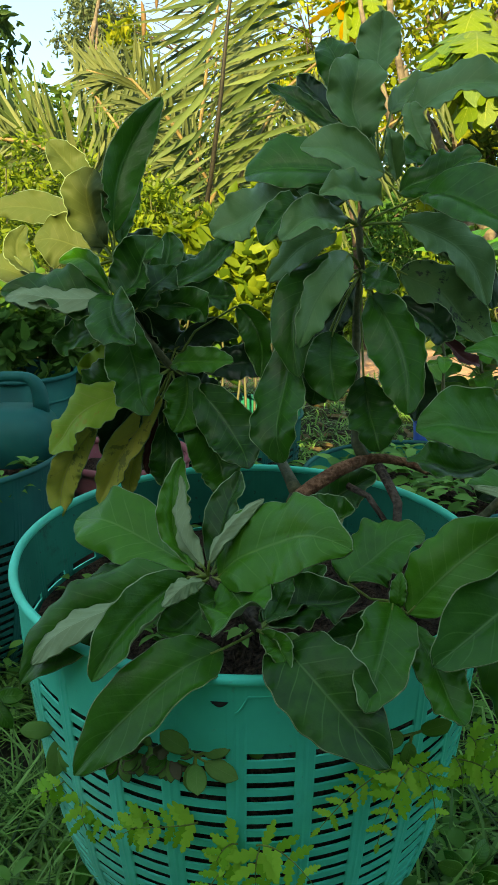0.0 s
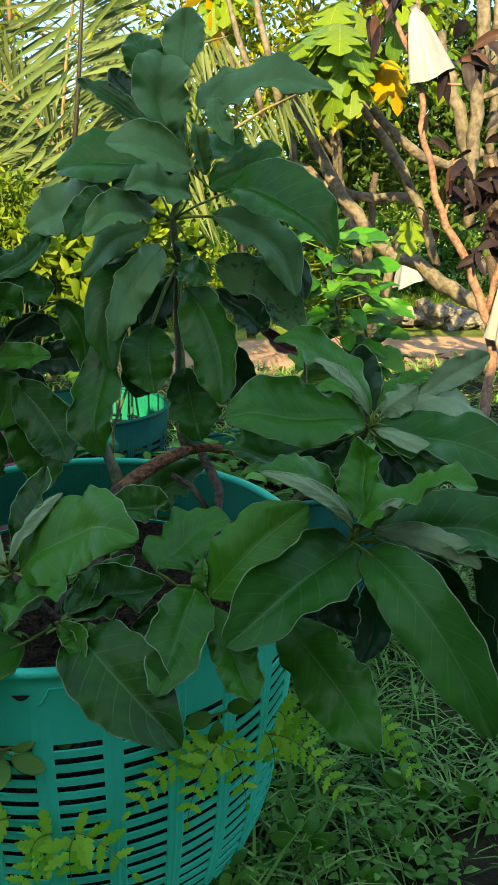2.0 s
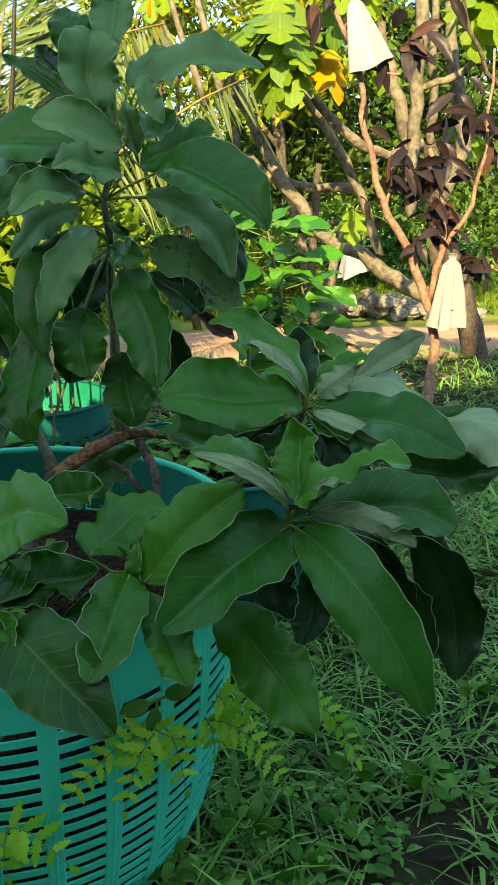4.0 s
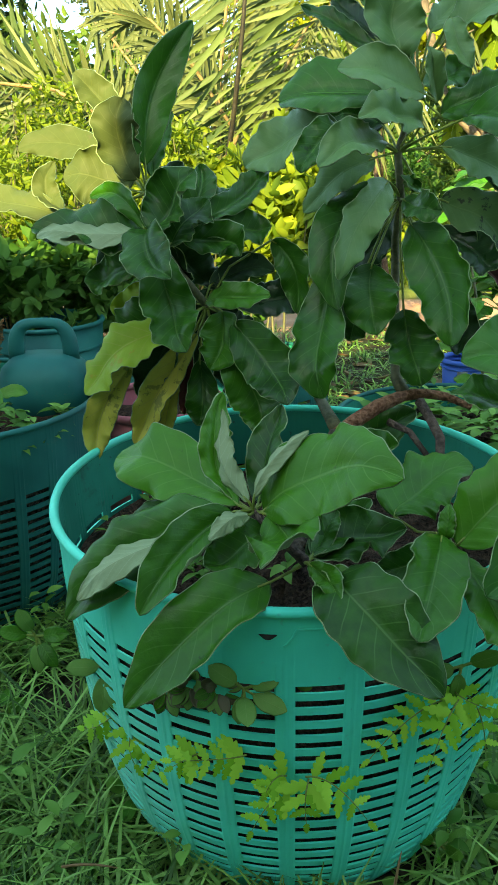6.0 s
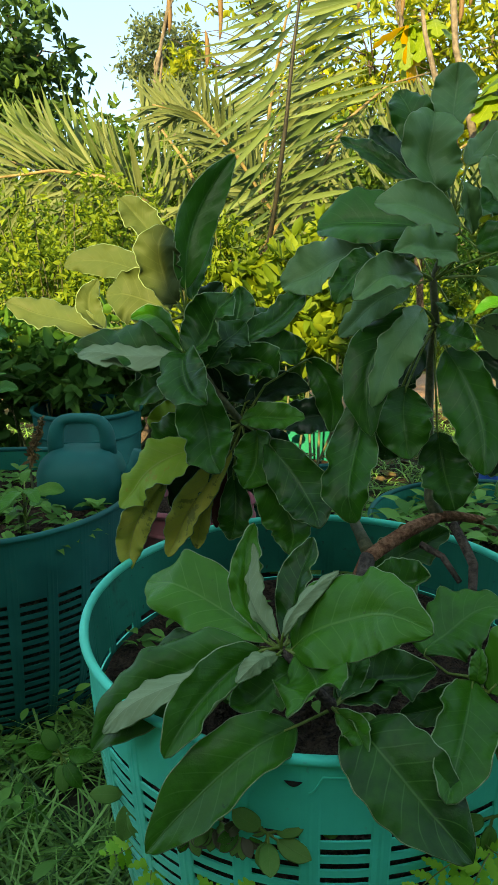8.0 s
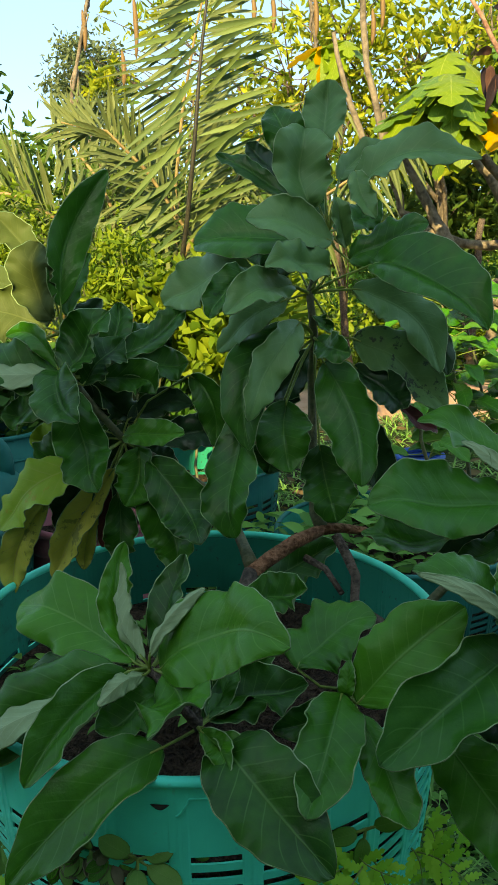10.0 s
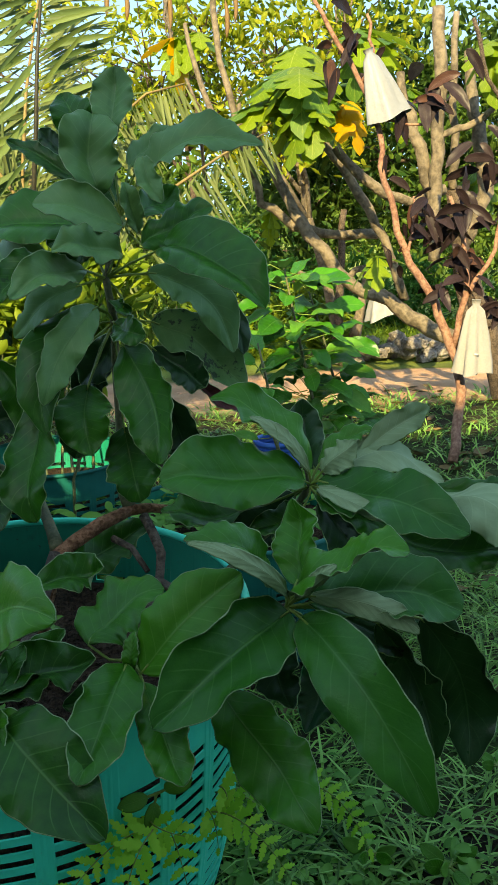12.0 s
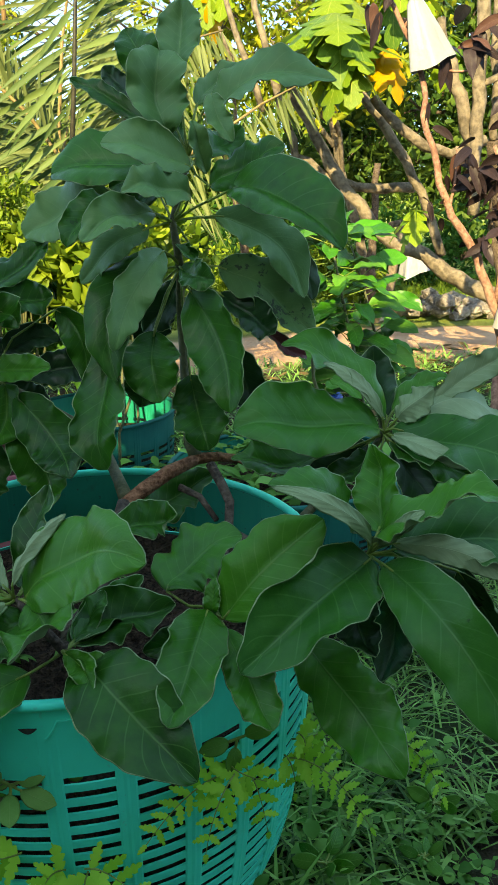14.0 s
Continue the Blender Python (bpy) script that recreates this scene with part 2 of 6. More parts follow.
def ground_material():
    """Damp dark soil under the plants, a reddish dirt road, dry grass beyond it."""
    m = Nodes("ground_soil_and_road")
    p = m.pos()
    y = m.node("SeparateXYZ", Vector=p).outputs[1]
    wob = m.math("MULTIPLY_ADD", m.noise(1.3, 4.0, p), 0.9, y)
    soil = m.mix(m.ramp(m.noise(11.0, 6.0, p), 0.35, 0.68), (0.014, 0.011, 0.007), (0.060, 0.045, 0.028))
    moss = m.mix(m.ramp(m.noise(4.0, 5.0, p), 0.40, 0.60), soil, (0.030, 0.050, 0.015))
    road = m.mix(m.ramp(m.noise(2.2, 6.0, p), 0.3, 0.7), (0.480, 0.270, 0.165), (0.620, 0.390, 0.260))
    field = m.mix(m.ramp(m.noise(1.1, 6.0, p), 0.35, 0.65), (0.150, 0.230, 0.040), (0.300, 0.330, 0.080))
    on_road = m.math("MULTIPLY", m.ramp(wob, 5.05, 5.3), m.math("SUBTRACT", 1.0, m.ramp(wob, 6.6, 6.85)))
    color = m.mix(on_road, m.mix(m.ramp(wob, 6.4, 7.4), moss, field), road)
    m.bump(m.noise(28.0, 6.0, p), 0.8, 0.03)
    return m.done(color, 0.95, 0.15)


GROUND = ground_material()


# ---- building ----
class Geo:
    """Collects vertices and faces of one mesh."""

    def __init__(self):
        self.v, self.f, self.m, self.uv = [], [], [], []

    def add(self, verts, faces, mat=0, uvs=None):
        n = len(self.v)
        self.v.extend(tuple(p) for p in verts)
        self.f.extend(tuple(i + n for i in f) for f in faces)
        self.m.extend([mat] * len(faces))
        self.uv.extend(uvs if uvs is not None else [(0.0, 0.0)] * len(verts))

    def mesh(self, name, materials, smooth=True):
        me = bpy.data.meshes.new(name)
        me.from_pydata(self.v, [], self.f)
        for mat in materials:
            me.materials.append(mat)
        me.polygons.foreach_set("material_index", self.m)
        me.polygons.foreach_set("use_smooth", [smooth] * len(self.f))
        if any(u != (0.0, 0.0) for u in self.uv):
            layer = me.uv_layers.new(name="UVMap")
            loops = np.empty(len(me.loops), dtype=np.int32)
            me.loops.foreach_get("vertex_index", loops)
            layer.data.foreach_set("uv", np.array(self.uv, dtype=np.float32)[loops].ravel())
        me.validate()
        return me


def part(name, geo, materials, parent=None, label="", place=None, smooth=True):
    """Links a Geo as one mesh object, under a thing or a part."""
    if not isinstance(materials, (list, tuple)):
        materials = [materials]
    ob = new(name, geo.mesh(name, materials, smooth) if isinstance(geo, Geo) else geo)
    if place is not None:
        ob.location = place
    if parent is not None:
        ob.parent = parent
    return tagged(ob, label)


def thing(name, at, label, category, group="", kind=""):
    """An Empty at a thing's base."""
    ob = new(name)
    ob.empty_display_size = 0.05
    ob.location = at
    return tagged(ob, label, category, group, kind)


def under(name, geo, materials, parent, label="", smooth=True):
    """A part whose vertices are given in world measure, under a parent that stands somewhere."""
    at = parent.location.copy()
    if parent.parent:
        at = at + parent.parent.location
    geo.v = [(x - at.x, y - at.y, z - at.z) for x, y, z in geo.v]
    return part(name, geo, materials, parent, label, None, smooth)


def tube(geo, pts, radii, n=8, mat=0, cap=True, rough=0.0, rng=random):
    """A round limb along points, with a radius at each."""
    pts = [Vector(p) for p in pts]
    rings, side = [], None
    for i, p in enumerate(pts):
        d = (pts[min(i + 1, len(pts) - 1)] - pts[max(i - 1, 0)]).normalized()
        if side is None:
            side = d.cross(Vector((0.3, 0.2, 1)) if abs(d.z) < 0.9 else Vector((1, 0.2, 0))).normalized()
        side = (side - d * side.dot(d)).normalized()
        up = d.cross(side)
        ring = []
        for k in range(n):
            a = 2 * math.pi * k / n
            r = radii[i] * (1 + rough * (rng.random() - 0.5))
            ring.append(p + side * (r * math.cos(a)) + up * (r * math.sin(a)))
        rings.append(ring)
    verts = [v for ring in rings for v in ring]
    faces = [(i * n + k, i * n + (k + 1) % n, (i + 1) * n + (k + 1) % n, (i + 1) * n + k) for i in range(len(pts) - 1) for k in range(n)]
    if cap:
        faces += [tuple(range(n))[::-1], tuple((len(pts) - 1) * n + k for k in range(n))]
    geo.add(verts, faces, mat)


def bend(a, b, sag=0.0, n=6, jitter=0.0, rng=random):
    """Points from a to b, bowed down by sag in the middle."""
    a, b = Vector(a), Vector(b)
    out = []
    for i in range(n):
        s = i / (n - 1)
        j = Vector((rng.uniform(-1, 1), rng.uniform(-1, 1), rng.uniform(-1, 1))) * jitter * math.sin(math.pi * s)
        out.append(a.lerp(b, s) + Vector((0, 0, -4 * sag * s * (1 - s))) + j)
    return out


def blade_geo(geo, base, tip, mid, side, fold=0.2, wave=0.05, rng=random, nl=42, nw=8, node=None, curl=0.0, roll=(0, 0), belly=0.5):
    """One large leaf: midrib bowed through mid, halves rising by fold and arching over, margins rolled and waved; upper face, underside and a thin margin."""
    base, tip, mid, side = Vector(base), Vector(tip), Vector(mid), Vector(side)
    ctrl = mid * 2 - (base + tip) * 0.5
    half = side.length
    length = (tip - base).length
    ph, freq = rng.uniform(0, 6.28), rng.uniform(2.0, 3.2)
    ph2, swell = rng.uniform(0, 6.28), rng.uniform(0.8, 1.4)
    full = rng.uniform(1.02, 1.22)
    pa, pb = full * 1.08 * belly, full * 1.12 * (1 - belly)
    best = pa / (pa + pb)
    peak = 1 / (best ** pa * (1 - best) ** pb)
    rise = math.atan(2.4 * fold)
    arch = [0.6 * rise + radians(rng.uniform(0, 36)) + curl for _ in (0, 1)]
    half /= math.cos(rise - 0.27 * (arch[0] + arch[1]))
    turned = [radians(r if r else rng.choice((0, 12, 28, 45, 65, -25)) * min(1.0, half / 0.03)) for r in roll]
    mids = [rng.uniform(0.35, 0.65) for _ in (0, 1)]
    fine = rng.uniform(5.5, 8.0)
    grid, normals, uvs = [], [], []
    for i in range(nl + 1):
        s = i / nl
        c = base * (1 - s) ** 2 + ctrl * (2 * s * (1 - s)) + tip * s * s
        d = ((ctrl - base) * (1 - s) + (tip - ctrl) * s).normalized()
        e = (side - d * side.dot(d)).normalized()
        up = e.cross(d).normalized()
        w = half * peak * max(s, 0.0) ** pa * max(1 - s, 0.0) ** pb
        w *= 1 - 0.34 * max(0.0, (s - 0.80) / 0.20) * min(1.0, (1 - s) / 0.10)
        w = max(w, half * 0.012) * (1 + 0.022 * math.sin(2.3 * freq * 6.28 * s + ph))
        ends = min(1, 5 * s) * min(1, 4 * (1 - s))
        lift0 = 0.16 * half * wave / 0.11 * math.sin(6.28 * swell * s + ph2) * ends
        halves = []
        for right in (0, 1):
            sgn = 1 if right else -1
            x = h = 0.0
            out = [(0.0, 0.0, 0.0, 0.0)]
            q0 = 0.0
            bell = math.exp(-((s - mids[right]) / 0.33) ** 2)
            for k in range(1, nw + 1):
                q = (k / nw) ** 0.85
                qm = 0.5 * (q + q0)
                over = max(0.0, (qm - 0.45) / 0.55)
                ang = rise - arch[right] * qm + turned[right] * over * over * (3 - 2 * over) * bell
                ang += 0.16 * qm * math.sin(6.28 * swell * s + ph2 + 1.6 * sgn) * wave / 0.11
                x += w * (q - q0) * math.cos(ang)
                h += w * (q - q0) * math.sin(ang)
                rip = 1.1 * wave * half * q ** 2.5 * math.sin(freq * 6.28 * s + ph + 1.7 * right) * ends
                rip += 0.45 * wave * half * q ** 4 * math.sin(fine * 6.28 * s + 2 * ph + 2.1 * right) * ends
                rip += 0.016 * half * q ** 0.7 * math.cos(6.28 * 8.5 * (s - 0.20 * q)) * (1 - 0.5 * q)
                out.append((x, h, ang, rip))
                q0 = q
            halves.append(out)
        row, nrow, urow = [], [], []
        for k in range(-nw, nw + 1):
            sgn = 1 if k > 0 else -1
            x, h, ang, rip = halves[1 if k > 0 else 0][abs(k)]
            n = up * math.cos(ang) - e * (sgn * math.sin(ang))
            row.append(c + e * (sgn * x) + up * (h + lift0) + n * rip)
            nrow.append(n)
            urow.append((s, 0.5 + 0.5 * sgn * (abs(k) / nw) ** 0.85))
        grid.append(row), normals.append(nrow), uvs.append(urow)
    m = 2 * nw + 1
    thick = 0.0007
    top = [p for row in grid for p in row]
    bottom = [p - n * thick for row, nrow in zip(grid, normals) for p, n in zip(row, nrow)]
    flat = [u for row in uvs for u in row]
    quads = [(i * m + k, i * m + k + 1, (i + 1) * m + k + 1, (i + 1) * m + k) for i in range(nl) for k in range(m - 1)]
    geo.add(top, [t for a, b, c, d in quads for t in ((c, b, a), (d, c, a))], 0, flat)
    geo.add(bottom, [t for a, b, c, d in quads for t in ((a, b, c), (a, c, d))], 1, flat)
    for k in (0, m - 1):
        near = 1 if k == 0 else m - 2
        verts = []
        for i in range(nl + 1):
            p, n, o = grid[i][k], normals[i][k], (grid[i][k] - grid[i][near]).normalized()
            verts += [p + n * 0.0002, p + o * 0.0011 - n * 0.0003, p - n * 0.0009]
        f = [(3 * i + j, 3 * i + j + 1, 3 * i + j + 4, 3 * i + j + 3) for i in range(nl) for j in range(2)]
        geo.add(verts, f, 2)
    if node is not None:
        node = Vector(node)
        d0 = (ctrl - base).normalized()
        reach = (base - node).length
        knee = (node + base) * 0.5 - d0 * 0.12 * reach
        tube(geo, [node, knee.lerp(node, 0.45), knee, knee.lerp(base, 0.5), base, base + d0 * length * 0.08], [0.0020, 0.0017, 0.0015, 0.0015, 0.0015, 0.0010], 6, 3)


def leaf(plant, node, base, tip, mid, side, top=LEAF_TOP, under_face=LEAF_UNDER, fold=0.2, wave=0.14, curl=0.0, roll=(0, 0), belly=0.5):
    """A leaf object of a plant, with its petiole from the twig."""
    g = Geo()
    b = Vector(base)
    rng = random.Random(int(1e4 * (b.x + 3 * b.y + 7 * b.z)) + 11)
    rel = lambda p: Vector(p) - b
    blade_geo(g, (0, 0, 0), rel(tip), rel(mid), side, fold, wave, rng, node=None if node is None else rel(node), curl=curl, roll=roll, belly=belly)
    return part("leaf", g, [top, under_face, LEAF_MARGIN, PETIOLE], plant, "", b - plant.location)


def leaflets(geo, at, along, up, length, width, mat=0, cup=0.25):
    """A small folded pointed leaf."""
    along, up = along.normalized(), up.normalized()
    e = along.cross(up)
    if e.length < 1e-3:
        e = along.orthogonal()
    e.normalize()
    n = e.cross(along)
    k = n * (width * cup)
    l1, r1 = at + along * length * 0.26 + e * width * 0.42, at + along * length * 0.26 - e * width * 0.42
    l2, r2 = at + along * length * 0.62 + e * width * 0.40, at + along * length * 0.62 - e * width * 0.40
    m1, m2 = at + along * length * 0.30 - k, at + along * length * 0.64 - k
    geo.add([at, l1, m1, r1, l2, m2, r2, at + along * length - k * 0.6], [(0, 1, 2), (0, 2, 3), (1, 4, 5, 2), (2, 5, 6, 3), (4, 7, 5), (5, 7, 6)], mat)


def rand_dir(rng, up=0.0):
    v = Vector((rng.gauss(0, 1), rng.gauss(0, 1), rng.gauss(0, 1) + up))
    return v.normalized() if v.length > 1e-6 else Vector((0, 0, 1))


def crown(geo, centre, radii, clumps, per, size, rng, spread=0.28, mat=0, droop=0.3, slim=0.42):
    """Leaves in clumps through a rounded space, thinner towards its outside."""
    c, r = Vector(centre), Vector(radii)
    for _ in range(clumps):
        d = rand_dir(rng) * (rng.random() ** 0.45)
        k = c + Vector((d.x * r.x, d.y * r.y, d.z * r.z))
        lean = rand_dir(rng, 0.4)
        for _ in range(per):
            o = rand_dir(rng) * rng.random() * spread * min(r.x, r.z)
            way = (rand_dir(rng) + lean * 0.6 + Vector((0, 0, -droop))).normalized()
            s = size * rng.uniform(0.6, 1.25)
            leaflets(geo, k + o, way, rand_dir(rng, 1.0), s, s * slim * rng.uniform(0.8, 1.25), mat)


def gz(x, y):
    """The ground's height: level round the baskets, falling gently towards the road."""
    return -0.053 * min(max(0.0, y - 1.1), 6.6) + 0.010 * math.sin(1.7 * x + 0.8 * y) * min(1.0, max(0.0, y - 1.0))


# ---- setting ----
def build_ground():
    xs = np.concatenate([[-90, -40, -18], np.linspace(-8, -2.2, 14), np.linspace(-2, 4, 61), np.linspace(4.3, 10, 16), [18, 40, 90]])
    ys = np.concatenate([[-60, -20, -6, -3, -1.5], np.linspace(-0.8, 5, 59), np.linspace(5.2, 12, 35), [14, 18, 25, 40, 70, 120, 220]])
    g = Geo()
    verts = []
    for y in ys:
        for x in xs:
            n = noise.noise(Vector((x * 2.1, y * 2.1, 0.0))) * 0.018 + noise.noise(Vector((x * 9, y * 9, 2.0))) * 0.008
            near = math.exp(-((x ** 2 + (y - 0.96) ** 2) / 0.12))
            verts.append((x, y, gz(x, y) + n * (1 - 0.9 * near) - 0.01))
    m = len(xs)
    faces = [(j * m + i, j * m + i + 1, (j + 1) * m + i + 1, (j + 1) * m + i) for j in range(len(ys) - 1) for i in range(m - 1)]
    g.add(verts, faces)
    return tagged(part("ground", g, GROUND), "damp soil with weeds, reddish dirt road and rough field", "ground", kind="structure")


build_ground()


def box(geo, lo, hi, mat=0):
    (a, b, c), (d, e, f) = lo, hi
    v = [(a, b, c), (d, b, c), (d, e, c), (a, e, c), (a, b, f), (d, b, f), (d, e, f), (a, e, f)]
    geo.add(v, [(3, 2, 1, 0), (4, 5, 6, 7), (0, 1, 5, 4), (1, 2, 6, 5), (2, 3, 7, 6), (3, 0, 4, 7)], mat)


# plain stepped walls added out of view to keep sun off the near plants
g = Geo()
box(g, (-0.95, -1.85, -0.05), (0.60, -1.70, 2.85))
box(g, (-6.00, -1.85, -0.05), (-1.27, -1.70, 2.68))
box(g, (-1.27, -1.85, -0.05), (-0.95, -1.70, 2.30))
box(g, (0.60, -1.85, -0.05), (3.60, -1.70, 3.70))
tagged(part("wall_shade", g, SHADE_WALL, smooth=False), "plain pale unseen wall added behind the viewpoint to cast shade", "wall", kind="structure")


# ---- plastic baskets ----
PROFILE = ((0.0, 0.63), (0.05, 0.715), (0.12, 0.785), (0.22, 0.85), (0.34, 0.902), (0.48, 0.938), (0.64, 0.965), (0.78, 0.982), (1.0, 1.0))


def profile(h):
    for (a, ra), (b, rb) in zip(PROFILE, PROFILE[1:]):
        if h <= b:
            return ra + (rb - ra) * (h - a) / (b - a)
    return 1.0


def basket_body(radius, height, ribs, rows, band, turn=0.0):
    """Moulded wall with real slots between upright ribs, a plain band at the top."""
    g = Geo()
    cols = []
    for r in range(ribs):
        for f, o in ((0.0, 0.0), (0.03, 0.0009), (0.11, 0.0005), (0.15, 0.0012), (0.19, 0.0005), (0.27, 0.0009), (0.30, 0.0), (0.53, 0.0), (0.76, 0.0)):
            cols.append((2 * math.pi * (r + f) / ribs + turn, o, 0.28 < f))
    zs, slot = [0.0, 0.012], [False]
    step = (height - band - 0.02) / rows
    for k in range(rows):
        zs += [0.012 + step * k + step * 0.50, 0.012 + step * (k + 1)]
        slot += [False, True]
    zs += [height - band + 0.012, height - band * 0.6, height - 0.012, height]
    slot += [False] * 4
    verts = []
    for z in zs:
        r = radius * profile(z / height)
        for a, o, _ in cols:
            rr = r + (o if z < height - band + 0.02 else o * 0.25)
            verts.append((rr * math.cos(a), rr * math.sin(a), z))
    m = len(cols)
    faces = []
    for j in range(len(zs) - 1):
        for i in range(m):
            if not (slot[j] and cols[i][2]):
                faces.append((j * m + i, j * m + (i + 1) % m, (j + 1) * m + (i + 1) % m, (j + 1) * m + i))
    g.add(verts, faces)
    return g


def ring(geo, radius, z, r, n=96, k=8, mat=0, squash=1.0):
    verts = [((radius + r * math.cos(b)) * math.cos(a), (radius + r * math.cos(b)) * math.sin(a), z + squash * r * math.sin(b))
             for a in [2 * math.pi * i / n for i in range(n)] for b in [2 * math.pi * j / k for j in range(k)]]
    geo.add(verts, [(i * k + j, ((i + 1) % n) * k + j, ((i + 1) % n) * k + (j + 1) % k, i * k + (j + 1) % k) for i in range(n) for j in range(k)], mat)


def soil_plug(radius, height, level, rng):
    g = Geo()
    n = 48
    verts, faces = [], []
    levels = [0.012 + (level - 0.012) * i / 8 for i in range(9)]
    for z in levels:
        for k in range(n):
            a = 2 * math.pi * k / n
            r = radius * profile(z / height) - 0.0055 + rng.uniform(-0.002, 0.001)
            verts.append((r * math.cos(a), r * math.sin(a), z))
    for i in range(8):
        faces += [(i * n + k, i * n + (k + 1) % n, (i + 1) * n + (k + 1) % n, (i + 1) * n + k) for k in range(n)]
    base = 8 * n
    for q in (0.85, 0.65, 0.45, 0.25, 0.08):
        r0 = radius * profile(level / height) - 0.010
        start = len(verts)
        for k in range(n):
            a = 2 * math.pi * k / n
            verts.append((q * r0 * math.cos(a), q * r0 * math.sin(a), level + rng.uniform(-0.008, 0.010)))
        faces += [(base + k, base + (k + 1) % n, start + (k + 1) % n, start + k) for k in range(n)]
        base = start
    faces.append(tuple(base + k for k in range(n)))
    g.add(verts, faces)
    return g


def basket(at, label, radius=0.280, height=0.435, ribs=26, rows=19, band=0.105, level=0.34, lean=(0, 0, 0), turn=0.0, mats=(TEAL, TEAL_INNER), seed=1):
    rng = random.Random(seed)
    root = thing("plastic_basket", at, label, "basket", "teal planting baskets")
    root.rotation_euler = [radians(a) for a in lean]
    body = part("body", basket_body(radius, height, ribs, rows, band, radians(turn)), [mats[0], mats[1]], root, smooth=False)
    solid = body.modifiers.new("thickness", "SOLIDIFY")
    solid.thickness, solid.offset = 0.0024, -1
    # inner faces take the shade-darkened teal
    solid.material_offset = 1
    g = Geo()
    ring(g, radius + 0.001, height, 0.0055)
    part("rim", g, mats[0], root, "rounded teal rim")
    part("soil", soil_plug(radius, height, level, rng), SOIL, root, "dark potting soil", smooth=False)
    return root


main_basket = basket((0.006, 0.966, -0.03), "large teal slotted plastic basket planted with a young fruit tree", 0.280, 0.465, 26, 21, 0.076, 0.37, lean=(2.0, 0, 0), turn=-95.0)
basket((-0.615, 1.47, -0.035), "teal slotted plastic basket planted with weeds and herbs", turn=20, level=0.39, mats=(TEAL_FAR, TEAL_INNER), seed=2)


def slot_in_band(root, angle, radius, z):
    """A dark strip for the finger slot's shade, with its moulded tab, in the basket's plain band."""
    # no hole is cut; the strip paints the dark inside it
    g = Geo()
    verts = []
    for j in range(2):
        for i in range(9):
            a = angle + (i / 8 - 0.5) * 0.060
            r = radius + (0.0008 if j else 0.0011)
            verts.append((r * math.cos(a), r * math.sin(a), z - (0.0055 * math.sin(math.pi * i / 8) + 0.001 if j else 0)))
    g.add(verts, [(i, i + 1, 10 + i, 9 + i) for i in range(8)])
    part("finger_slot_shade", g, STRING, root, "dark strip standing for the shade in the finger slot")
    g = Geo()
    pts = []
    for i in range(9):
        s = i / 8
        a = angle + 0.05 + 0.045 * s
        pts.append(((radius + 0.001) * math.cos(a), (radius + 0.001) * math.sin(a), z - 0.012 + 0.018 * s ** 1.6))
    for i in range(6):
        a = angle + 0.095 + 0.03 * (i + 1)
        pts.append(((radius + 0.001) * math.cos(a), (radius + 0.001) * math.sin(a), z + 0.006))
    tube(g, pts, [0.0011] * len(pts), 5)
    part("moulded_tab", g, TEAL, root)


slot_in_band(main_basket, radians(-90 - 6.0), 0.2790, 0.441)


# ---- young fruit tree in the front basket ----
tree = thing("fruit_tree", (0.05, 0.98, 0.33), "young fruit tree with large dark green leathery leaves", "tree")
N1 = (-0.036, 0.754, 0.487)
N2 = (0.012, 0.696, 0.461)
N3 = (0.304, 0.756, 0.503)
N4 = (0.368, 0.934, 0.570)
N5 = (0.141, 1.094, 0.810)
N5T = (0.165, 1.106, 0.885)
N5L = (0.148, 1.103, 0.754)
N6 = (-0.152, 1.048, 0.717)
N6T = (-0.166, 1.080, 0.769)
N6L = (-0.098, 1.085, 0.629)
N7 = (0.152, 0.757, 0.459)
FORK = (0.154, 1.043, 0.518)


def limb(name, pts, radii, mat, label=""):
    g = Geo()
    rng = random.Random(len(pts) + int(1000 * pts[0][0]))
    tube(g, pts, radii, 9, 0, True, 0.18, rng)
    under(name, g, mat, tree, label)


limb("trunk", [(0.02, 0.99, 0.31), (0.035, 0.985, 0.40), (0.061, 0.981, 0.486), (0.084, 0.995, 0.498), (0.116, 1.019, 0.510), FORK], [0.015, 0.012, 0.0100, 0.0092, 0.0086, 0.0078], BARK, "rough reddish brown trunk")
limb("branch", [FORK, (0.179, 1.043, 0.519), (0.208, 1.043, 0.514), (0.233, 1.021, 0.507)], [0.0075, 0.0062, 0.0054, 0.004], BARK)
limb("branch", [FORK, (0.146, 1.067, 0.533), (0.146, 1.085, 0.562), (0.147, 1.113, 0.631), (0.146, 1.121, 0.705), N5L, N5, N5T], [0.0095, 0.0072, 0.0064, 0.0058, 0.0054, 0.005, 0.0046, 0.0035], TWIG)
limb("branch", [(0.170, 1.031, 0.513), (0.182, 1.006, 0.494), (0.189, 0.982, 0.479), (0.184, 0.955, 0.454), N7], [0.0065, 0.0062, 0.006, 0.0056, 0.004], BARK_DARK)
limb("branch", [(0.130, 1.015, 0.491), (0.153, 0.993, 0.485), (0.171, 0.967, 0.463)], [0.0045, 0.004, 0.0035], BARK_DARK)
limb("branch", [(0.063, 0.993, 0.490), (0.055, 1.026, 0.499), (0.048, 1.049, 0.507), (0.028, 1.104, 0.539), (-0.040, 1.105, 0.586), N6L, (-0.131, 1.067, 0.676), N6, N6T], [0.0095, 0.0076, 0.007, 0.0062, 0.0056, 0.005, 0.0046, 0.0042, 0.0035], TWIG)
